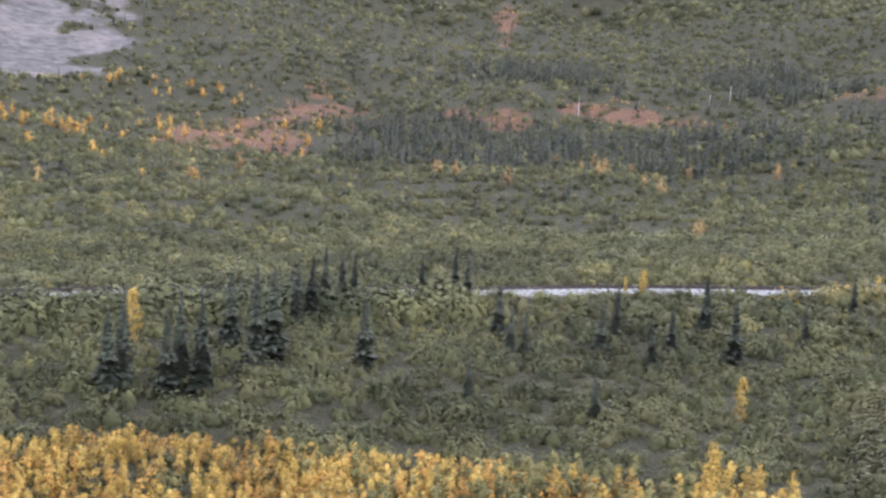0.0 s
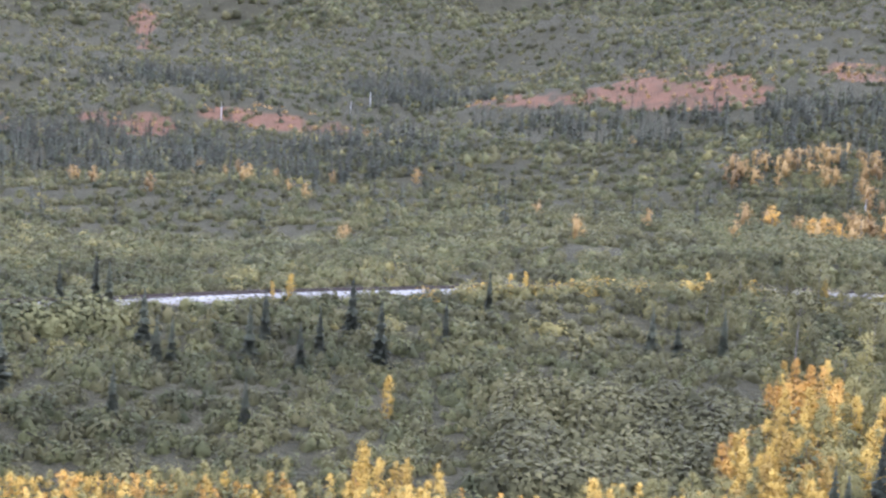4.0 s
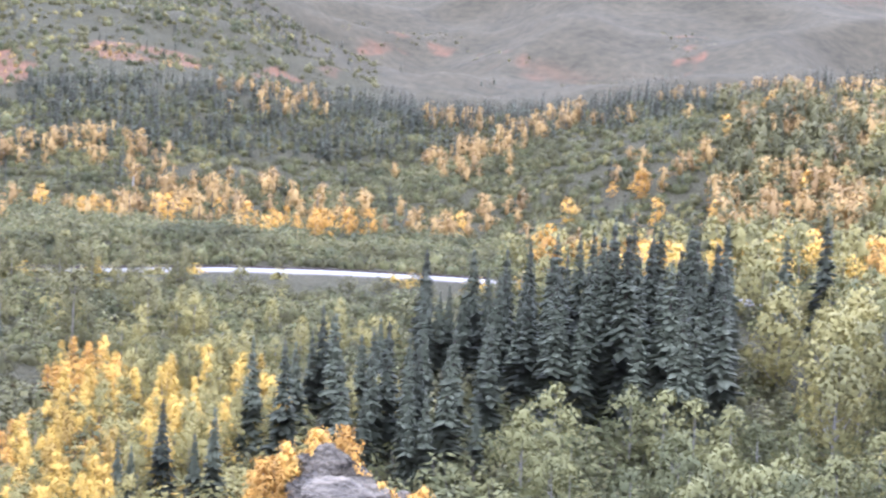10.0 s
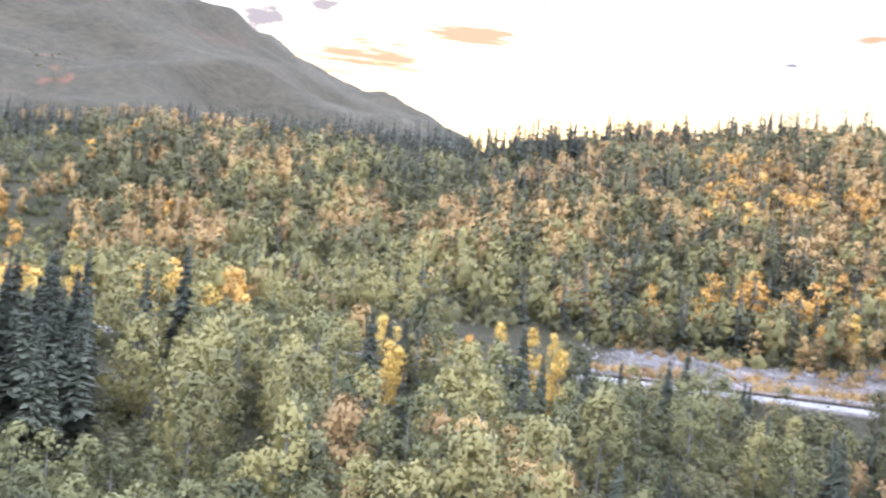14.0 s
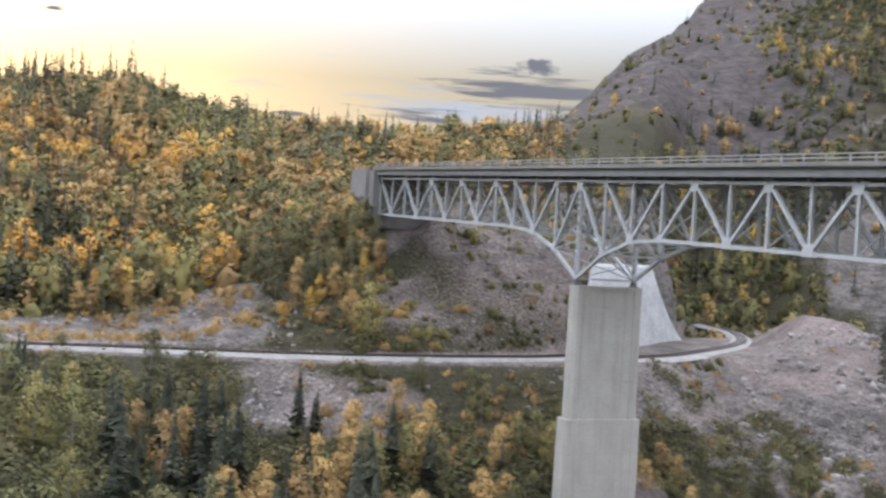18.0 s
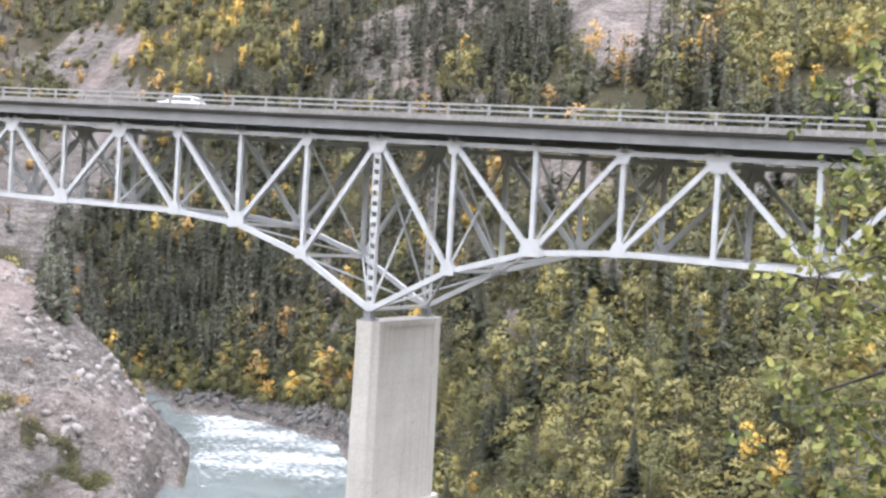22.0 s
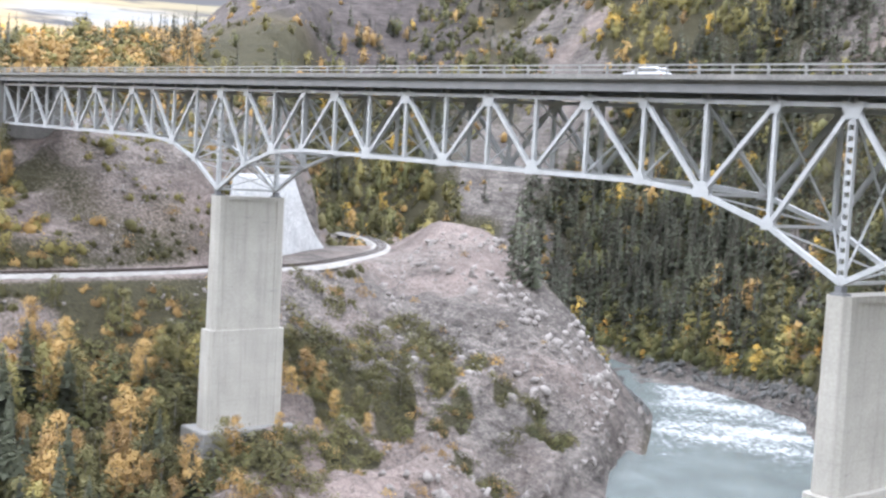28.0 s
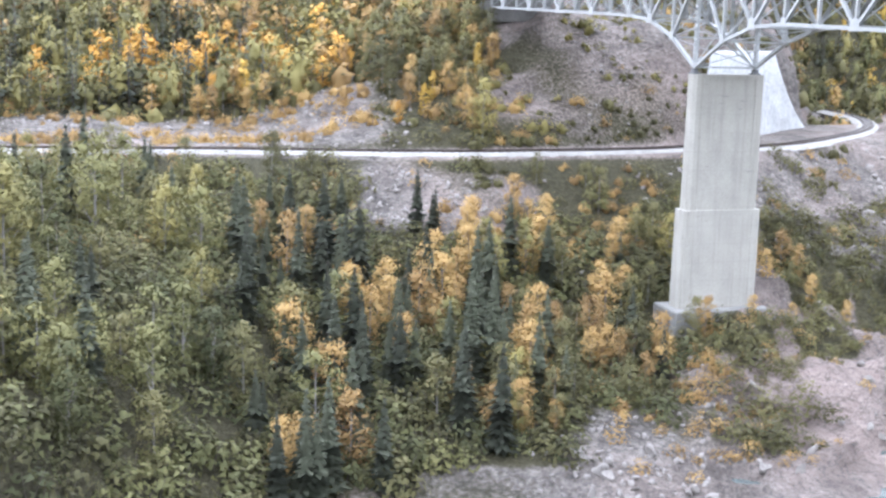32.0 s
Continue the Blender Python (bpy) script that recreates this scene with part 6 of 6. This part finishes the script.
for b, d, h in ((-56.4, 10.4, 5.5), (-55.6, 10.8, 4.5), (-57.0, 10.9, 4)):
    rooted("orange", b, d, h)
wood("orange", 26, -69, -59, 108, 172, 4, 7)
wood("apricot", 14, -86, -66, 196, 240, 4, 7)
wood("orange", 60, -86, -66, 196, 240, 3.5, 7.5)
wood("olive", 26, -77, -69, 200, 236, 5, 9)
wood("spruce", 30, -82, -61, 105, 168, 6, 10)
wood("spruce", 46, -82, -67.5, 96, 150, 9, 13.5)
mass("hill_forest_birches", "dull orange birches behind the end of the bridge", "trees", MID_LEAFY, (PALE_BARK, ORANGE), sow(260, -76, -63, 226, 330, anywhere), 5, 9)
mass("hill_forest_birches", "olive birches behind the end of the bridge", "trees", MID_LEAFY, (PALE_BARK, OLIVE), sow(260, -76, -63, 226, 330, anywhere), 5, 9)
for b, r, key, h in ((-72.6, 226, "orange", 9), (-72.1, 229, "olive", 8.5), (-71.7, 224, "orange", 8), (-71.3, 227, "apricot", 6.5), (-73.2, 230, "olive", 10), (-72.9, 222, "orange", 8), (-71.0, 222, "olive", 5.5), (-70.6, 223, "orange", 5)):
    plant(key, spot(b, r), h)
wood("olive", 44, -70, -59.5, 110, 184, 4, 7.5)
wood("lime", 14, -72, -60, 112, 180, 4, 7)


# ---- dead trunks on the far slope ----
def build_snag(bearing, down, h):
    """A bleached standing trunk with broken stubs of branches."""
    snag = empty("dead_trunk", Matrix.Translation(spot(bearing, sight(bearing, down))))
    tagged(snag, "bleached dead tree trunk standing on the far slope", "dead tree", group="dead trunks")
    v, f = tube([(0, 0, -0.6), (0.12, 0.05, h * 0.55), (0.02, 0.1, h)], [0.3, 0.24, 0.12], 7)
    from_arrays("trunk", v, f, [BLEACHED], snag)
    for k in range(4):
        z, th = h * rng.uniform(0.45, 0.9), rng.uniform(0, 6.28)
        v, f = tube([(0.05, 0.05, z), (0.9 * math.cos(th), 0.9 * math.sin(th), z + 0.35)], [0.09, 0.03], 5)
        from_arrays("branch_stub", v, f, [BLEACHED], snag)


BLEACHED = surface("bleached_wood", (0.42, 0.40, 0.37), (0.62, 0.60, 0.56), 2.0, 0.9)
for b, d, h in ((-175.0, -1.19, 9), (-168.1, -2.20, 8), (-169.0, -1.83, 7), (-145.1, 1.58, 4)):
    build_snag(b, d, h)


# ---- the railway ----
def build_railway():
    """Two rusty rails on sleepers along the bench, turning back in a tight curve round the cliff."""
    knots = [(b, sum(float(v) for v in bench(np.array(float(b)))) / 2 - 0.5) for b in np.arange(-214, -59.5, 1.5)]
    knots += [(-58.5, 213), (-57.2, 220), (-56.0, 228), (-54.8, 243), (-53.5, 264), (-52.95, 287), (-53.45, 316), (-54.6, 340), (-56.0, 356), (-58, 370)]
    line = []
    for b, r in knots:
        line.append(Vector((r * math.sin(radians(b)), r * math.cos(radians(b)), 27.0)))
    for _ in range(2):
        line = [line[0]] + [p for a, b in zip(line, line[1:]) for p in (a * 0.75 + b * 0.25, a * 0.25 + b * 0.75)] + [line[-1]]
    track = empty("railway_track")
    tagged(track, "single railway track on a pale gravel bed", "railway track")
    side = []
    for k, p in enumerate(line):
        d = (line[min(k + 1, len(line) - 1)] - line[max(k - 1, 0)]).normalized()
        side.append(Vector((-d.y, d.x, 0)))
    bm = bmesh.new()
    rows = [[bm.verts.new(p + s * o + Vector((0, 0, z))) for o, z in ((-2.9, -0.3), (-1.9, 0.42), (1.9, 0.42), (2.9, -0.3))] for p, s in zip(line, side)]
    for a, b in zip(rows, rows[1:]):
        for k in range(3):
            bm.faces.new((a[k], a[k + 1], b[k + 1], b[k]))
    part("gravel_bed", bm, BALLAST, track)
    for o in (-0.75, 0.75):
        bm = bmesh.new()
        rows = [[bm.verts.new(p + s * (o + x) + Vector((0, 0, 0.62 + z))) for x, z in ((-0.07, -0.1), (-0.07, 0.12), (0.07, 0.12), (0.07, -0.1))] for p, s in zip(line, side)]
        for a, b in zip(rows, rows[1:]):
            for k in range(4):
                bm.faces.new((a[k], a[(k + 1) % 4], b[(k + 1) % 4], b[k]))
        part("rail", bm, RUST, track)
    bm = bmesh.new()
    for a, b, s in zip(line, line[1:], side):
        n = max(1, int((b - a).length / 0.7))
        for k in range(n):
            p = a.lerp(b, k / n)
            bar(bm, p - s * 1.3 + Vector((0, 0, 0.46)), p + s * 1.3 + Vector((0, 0, 0.46)), 0.24, 0.16)
    tagged(part("timbering", bm, SLEEPER, track), kind="stuff")


build_railway()


# ---- rocks ----
def boulder_mesh(name, seed, mat, rough=0.35, cuts=2, faces=9, near=0.55, layered=False):
    bm = bmesh.new()
    bmesh.ops.create_icosphere(bm, subdivisions=cuts, radius=1)
    r = random.Random(seed)
    planes = [(Vector((r.gauss(0, 1), r.gauss(0, 1), r.gauss(0, 1))).normalized(), r.uniform(near, 0.95)) for _ in range(faces)]
    for v in bm.verts:
        for n, d in planes:
            k = v.co.dot(n)
            if k > d:
                v.co -= n * (k - d)
        v.co += Vector((r.uniform(-1, 1), r.uniform(-1, 1), r.uniform(-1, 1))) * 0.05 * rough * 2
        if layered:
            q = v.co.z + 0.3 * v.co.x + seed
            v.co += Vector((v.co.x, v.co.y, 0)) * (0.16 * float(bumpy(q * 6, seed, 1, 5)) + 0.1 * float(bumpy(q * 15, v.co.y * 2, 1, 6)))
    me = bpy.data.meshes.new(name)
    bm.to_mesh(me)
    bm.free()
    me.materials.append(mat)
    return me


def build_outcrop():
    """Weathered grey rock outcrop on the near hillside, of split blocks."""
    rock = empty("rock_outcrop")
    tagged(rock, "weathered grey rock outcrop among orange bushes", "rock")
    r = random.Random(4)
    for b, d, w, tall in ((-136.4, 38, 1.1, 1.2), (-135.4, 37.5, 1.2, 1.4), (-134.4, 38, 1.0, 1.5), (-133.8, 38.5, 0.8, 1.1), (-135.8, 36.5, 1.0, 0.8), (-136.9, 36.5, 0.8, 0.7), (-134.8, 36.6, 1.1, 0.9),
                          (-132.2, 37, 0.9, 0.7), (-130.6, 37.5, 1.1, 0.8), (-131.4, 36.5, 0.9, 0.6), (-133.6, 36.3, 1.0, 0.7), (-135.2, 35.6, 1.3, 0.5), (-132.6, 35.6, 1.3, 0.4), (-129.8, 36.8, 0.8, 0.6)):
        ob = new("rock_block", boulder_mesh("rock_block", r.randint(0, 999), LAYERED_ROCK, 0.35, 5, 14, 0.5, True))
        ob.parent = rock
        p = spot(b, d)
        ob.matrix_world = Matrix.LocRotScale(p + Vector((0, 0, tall * 0.3 + 1.15)), Euler((r.uniform(-0.3, 0.3), r.uniform(-0.3, 0.3), r.uniform(0, 6))), Vector((w, w * 0.8, tall)))


build_outcrop()
SCREE_STONE = surface("scree_stone", (0.125, 0.112, 0.1), (0.31, 0.28, 0.25), 0.35, 0.95, 0.0, 3.0, 0.8, 0.1)
STONES = [boulder_mesh("boulder", k, ROCK, 0.5, 2) for k in range(6)]
PALE_STONES = [boulder_mesh("boulder", 20 + k, SCREE_STONE, 0.5, 2, 14, 0.35) for k in range(5)]


SMALL_STONES = [boulder_mesh("pebble", 40 + k, SCREE_STONE, 2.5, 1) for k in range(5)]


def strew(meshes, places, lo, hi, label, group, single=120):
    """Boulders: the first few as things of their own, the rest as one mesh."""
    V, F, n = [], [], 0
    small = SMALL_STONES
    for k, p in enumerate(places[1]):
        me = meshes[int(rng.integers(0, len(meshes)))]
        s = rng.uniform(lo, hi)
        m = Matrix.LocRotScale(Vector(p) + Vector((0, 0, s * 0.12)), Euler(rng.uniform(0, 6.28, 3)), Vector((s * rng.uniform(0.8, 1.5), s, s * rng.uniform(0.5, 0.9))))
        if k < single:
            ob = new("boulder", me)
            ob.matrix_world = m
            tagged(ob, label, "boulder", group=group)
        else:
            me = small[k % len(small)]
            v = [m @ q.co for q in me.vertices]
            V += v
            F += [[i + n for i in f.vertices] for f in me.polygons]
            n += len(v)
    if V:
        ob = from_arrays("loose_stones", np.array(V), np.array(F), [meshes[0].materials[0]])
        tagged(ob, label + " among many", "stones", kind="stuff")


def low_shore(b, r, x, y):
    z = profile(b, r)
    return 1.0 * ((z > -0.6) & (z < 4.2))


strew(STONES, sow(3600, -42.5, -30, 235, 318, low_shore), 0.3, 0.95, "grey angular boulder on the river's shore", "boulders on the far shore")
strew(PALE_STONES, sow(1500, -66, -39.5, 105, 252, lambda b, r, x, y: 1.0 * (profile(b, r) < 2.8)), 0.3, 1.1, "pale angular block at the water's edge", "blocks at the water's edge", 90)
strew(PALE_STONES, sow(420, -94, -74, 189, 226), 0.18, 0.6, "pale stone on the gravel beside the railway", "stones beside the railway", 40)
strew(PALE_STONES, sow(4200, -68, -42, 112, 262, lambda b, r, x, y: np.clip(bumpy(x, y, 15, 61) * 1.5 + 0.45, 0, 1)), 0.12, 0.5, "pale stone on the scree slope", "stones on the scree", 40)
strew(PALE_STONES, sow(900, -53, -41.5, 150, 262, lambda b, r, x, y: np.clip(bumpy(x, y, 13, 62) * 2.5, 0, 1) * (1 - cover("bush", b, r))), 0.3, 1.2, "pale jagged block on the rocky spur", "blocks on the spur", 60)
strew(PALE_STONES, sow(500, -78, -66, 148, 184, stony_here), 0.18, 0.6, "pale rubble stone below the railway", "rubble below the railway", 10)


# ---- the car on the bridge ----
def build_car():
    car = empty("car")
    tagged(car, "white estate car driving over the bridge", "car")
    white, n, l, b = material("white_car_paint", 0.25)
    b.inputs["Base Color"].default_value = (0.75, 0.75, 0.76, 1)
    b.inputs["Coat Weight"].default_value = 0.5
    glass, n, l, b = material("car_glass", 0.08)
    b.inputs["Base Color"].default_value = (0.03, 0.035, 0.04, 1)
    tyre, n, l, b = material("tyre_rubber", 0.85)
    b.inputs["Base Color"].default_value = (0.02, 0.02, 0.02, 1)
    rim, n, l, b = material("alloy_rim", 0.3, 0.9)
    b.inputs["Base Color"].default_value = (0.5, 0.5, 0.52, 1)
    lamp, n, l, b = material("red_lamp_glass", 0.2)
    b.inputs["Base Color"].default_value = (0.4, 0.02, 0.015, 1)
    outline = ((-2.3, 0.35), (-2.35, 0.75), (-2.1, 0.95), (-1.1, 1.05), (2.2, 1.05), (2.32, 0.8), (2.3, 0.35))
    cabin = ((-1.2, 1.05), (-0.45, 1.52), (1.7, 1.55), (2.2, 1.05))

    def loft(pts, w, inset, name, mat):
        bm = bmesh.new()
        a = [bm.verts.new((x, -w + (inset if z > 1.2 else 0), z)) for x, z in pts]
        c = [bm.verts.new((x, w - (inset if z > 1.2 else 0), z)) for x, z in pts]
        bm.faces.new(a)
        bm.faces.new(c[::-1])
        for k in range(len(a)):
            bm.faces.new((a[k], c[k], c[(k + 1) % len(a)], a[(k + 1) % len(a)]))
        bmesh.ops.recalc_face_normals(bm, faces=bm.faces)
        bmesh.ops.bevel(bm, geom=list(bm.edges), offset=0.05, segments=2, affect="EDGES")
        return part(name, bm, mat, car)

    loft(outline, 0.9, 0, "body", white)
    loft(cabin, 0.84, 0.12, "cabin", white)
    for y in (-0.845, 0.845):
        bm = bmesh.new()
        box(bm, -0.75, y - 0.02, 1.12, 1.85, y + 0.02, 1.42)
        part("side_window", bm, glass, car)
        bm = bmesh.new()
        box(bm, 2.28, y * 0.85 - 0.12, 0.7, 2.36, y * 0.85 + 0.12, 0.95)
        part("tail_light", bm, lamp, car)
        for x in (-1.4, 1.4):
            bm = bmesh.new()
            bmesh.ops.create_cone(bm, cap_ends=True, segments=20, radius1=0.34, radius2=0.34, depth=0.22, matrix=pose(x, y, 0.34, 90))
            wheel = part("wheel", bm, tyre, car)
            bm = bmesh.new()
            bmesh.ops.create_cone(bm, cap_ends=True, segments=16, radius1=0.2, radius2=0.2, depth=0.235, matrix=pose(x, y, 0.34, 90))
            part("rim", bm, rim, wheel, "grey alloy rim")
        bm = bmesh.new()
        box(bm, -2.37, y * 0.8 - 0.15, 0.68, -2.28, y * 0.8 + 0.15, 0.84)
        part("headlight", bm, rim, car)
        bm = bmesh.new()
        box(bm, -0.95, y * 1.06 - 0.08, 1.02, -0.78, y * 1.06 + 0.08, 1.16)
        part("wing_mirror", bm, white, car)
    for name, pts in (("windscreen", ((-1.17, 1.1), (-0.55, 1.49), (-0.52, 1.47), (-1.12, 1.08))), ("rear_window", ((2.16, 1.1), (1.78, 1.49), (1.74, 1.47), (2.11, 1.08)))):
        bm = bmesh.new()
        a = [bm.verts.new((x, -0.68, z)) for x, z in pts]
        c = [bm.verts.new((x, 0.68, z)) for x, z in pts]
        bm.faces.new(a)
        bm.faces.new(c[::-1])
        for k in range(4):
            bm.faces.new((a[k], c[k], c[(k + 1) % 4], a[(k + 1) % 4]))
        part(name, bm, glass, car)
    for x in (-2.36, 2.34):
        bm = bmesh.new()
        box(bm, x - 0.06, -0.86, 0.32, x + 0.06, 0.86, 0.55)
        bmesh.ops.bevel(bm, geom=list(bm.edges), offset=0.03, segments=1, affect="EDGES")
        part("bumper", bm, tyre, car)
    i = 10.1
    car.matrix_world = pose(px(i), FAR_Y - 2.2, top_z(i) + 1.80, 0, math.degrees(math.atan(0.0292)), 0)


build_car()


# ---- the leafy tree beside the camera ----
def build_near_tree():
    """A young poplar a few metres off, its branches reaching into view, with single leaves."""
    r = random.Random(12)
    leaf_m = leaves("fresh_leaf", (0.045, 0.062, 0.02), (0.13, 0.15, 0.045), (0.33, 0.32, 0.1), wood=0.35, patch=0.8)
    twig_m = surface("dark_twig", (0.035, 0.03, 0.026), (0.08, 0.07, 0.06), 6.0, 0.9)
    foot = spot(1.0, 6.6)
    tree = empty("leafy_tree", Matrix.Translation(foot))
    tagged(tree, "young poplar with yellow-green leaves on dark twigs", "tree")
    top = 3.4 + (EYE.z - foot.z)
    wood, f = tube([(0, 0, -0.3), (0.05, 0, top * 0.5), (-0.05, 0.1, top)], [0.085, 0.06, 0.015], 8)
    from_arrays("trunk", wood, f, [twig_m], tree)
    # one leaf: a folded heart shape
    lv = np.array([(0, 0, 0), (0.35, 0.28, 0.05), (0.36, 0.75, 0.03), (0, 1.15, -0.08), (-0.36, 0.75, 0.03), (-0.35, 0.28, 0.05), (0, 0.5, -0.03)])
    me = bpy.data.meshes.new("leaf")
    me.from_pydata([tuple(p) for p in lv * 0.046], [], [(0, 1, 2, 6), (6, 2, 3), (6, 3, 4), (0, 6, 4, 5)])
    me.materials.append(leaf_m)
    me.attributes.new("own", "FLOAT", "FACE").data.foreach_set("value", np.full(len(me.polygons), 0.5, np.float32))
    spots = []
    eye = EYE - foot
    for k in range(30):
        u = (k + r.random()) / 30
        z0 = eye.z - 1.55 + 2.75 * u
        start = Vector((0, 0.05, z0 - 0.25))
        reach = 1.05 + 0.5 * r.random() - 0.25 * abs(u - 0.45)
        bend = Vector((-reach * 0.55, r.uniform(-0.5, 0.35), r.uniform(0.0, 0.3)))
        end = Vector((-reach, r.uniform(-0.7, 0.5), r.uniform(-0.15, 0.45))) + start
        pts = [start, start + bend, end]
        w, f = tube([tuple(p) for p in (pts[0], pts[0].lerp(pts[1], 0.6), pts[1], pts[1].lerp(pts[2], 0.5), pts[2])], [0.05, 0.042, 0.03, 0.02, 0.008], 6)
        pieces = [(w, f)]
        for q in range(9):
            s = 0.3 + 0.7 * q / 8
            a = pts[0].lerp(pts[1], s * 2) if s < 0.5 else pts[1].lerp(pts[2], s * 2 - 1)
            e = a + Vector((-r.uniform(0.02, 0.26), r.uniform(-0.22, 0.22), r.uniform(-0.2, 0.24)))
            pieces.append(tube([tuple(a), tuple(a.lerp(e, 0.6) + Vector((0, 0, 0.01))), tuple(e)], [0.006, 0.004, 0.002], 4))
            for _ in range(13):
                spots.append((a.lerp(e, r.uniform(0.2, 1.05)) + Vector((r.gauss(0, 0.03), r.gauss(0, 0.03), r.gauss(0, 0.03))), Vector((r.gauss(-0.3, 0.6), r.gauss(0, 0.7), r.gauss(-0.2, 0.6)))))
        v, f = join(*pieces)
        from_arrays("branch", v, f, [twig_m], tree)
    r.shuffle(spots)
    V, F, n = [], [], 0
    for k, (p, way) in enumerate(spots):
        turn = way.to_track_quat("Y", "Z").to_euler()
        m = Matrix.LocRotScale(p, turn, None) @ Matrix.Rotation(r.uniform(-1.2, 1.2), 4, "Y") @ Matrix.Scale(r.uniform(0.75, 1.35), 4)
        if k < 290:
            ob = new("leaf", me)
            ob.parent = tree
            ob.matrix_local = m
        else:
            V += [tuple(m @ q.co) for q in me.vertices]
            F += [[i + n for i in g.vertices] for g in me.polygons]
            n += len(me.vertices)
    rest = bpy.data.meshes.new("leaves")
    rest.from_pydata(V, [], F)
    rest.materials.append(leaf_m)
    rest.attributes.new("tone", "FLOAT", "FACE").data.foreach_set("value", np.repeat(rng.uniform(0, 1, len(F) // 4), 4).astype(np.float32))
    ob = new("leaves", rest)
    ob.parent = tree
    tagged(ob, kind="stuff")


build_near_tree()


# scrub that fills the open turf on both sides of the railway, and brush on the stony bank
def off_the_track(b, r, x, y):
    """Clear of the strip that is kept open before the railway."""
    inner, outer = bench(b)
    return 1.0 * ((r < inner - 20) | (r > outer + 3)) * ~stony_here(b, r, x, y)


mass("trackside_bushes", "olive scrub filling the open ground by the railway", "shrubs", FAR_SHRUB, (BARK, OLIVE), sow(1700, -152, -124, 140, 250, off_the_track), 1.0, 2.4)
mass("trackside_bushes", "green scrub filling the open ground by the railway", "shrubs", FAR_SHRUB, (BARK, GREEN), sow(1300, -152, -124, 140, 250, off_the_track), 1.0, 2.4)
mass("shrub_thicket", "olive scrub on the slope beyond the railway", "shrubs", FAR_SHRUB, (BARK, OLIVE), sow(3000, -165, -124, 235, 430, clumpy(40, 72, -0.7, 0.3)), 1.4, 3.4)
mass("shrub_thicket", "green scrub on the slope beyond the railway", "shrubs", FAR_SHRUB, (BARK, GREEN), sow(2200, -165, -124, 235, 430, clumpy(34, 73, -0.3, 0.5)), 1.4, 3.4)
mass("bank_aspens", "golden aspens in loose rows beyond the railway", "trees", MID_LEAFY, (PALE_BARK, GOLD), sow(130, -150, -112, 240, 390, clumpy(36, 74, 0.1, 0.6)), 4.5, 8)
mass("scree_bushes", "olive and green brush on the stony bank beside the pier", "shrubs", OPEN_SHRUB, (BARK, OLIVE), sow(900, -57, -46, 110, 200, lambda b, r, x, y: np.clip((bumpy(x, y, 12, 75) + 0.1) * 3, 0, 1)), 0.7, 2.2)
mass("scree_bushes", "rusty brush on the stony bank beside the pier", "shrubs", OPEN_SHRUB, (BARK, ORANGE), sow(500, -60, -46, 110, 200, lambda b, r, x, y: np.clip((bumpy(x, y, 10, 76) + 0.1) * 3, 0, 1)), 0.5, 1.6)
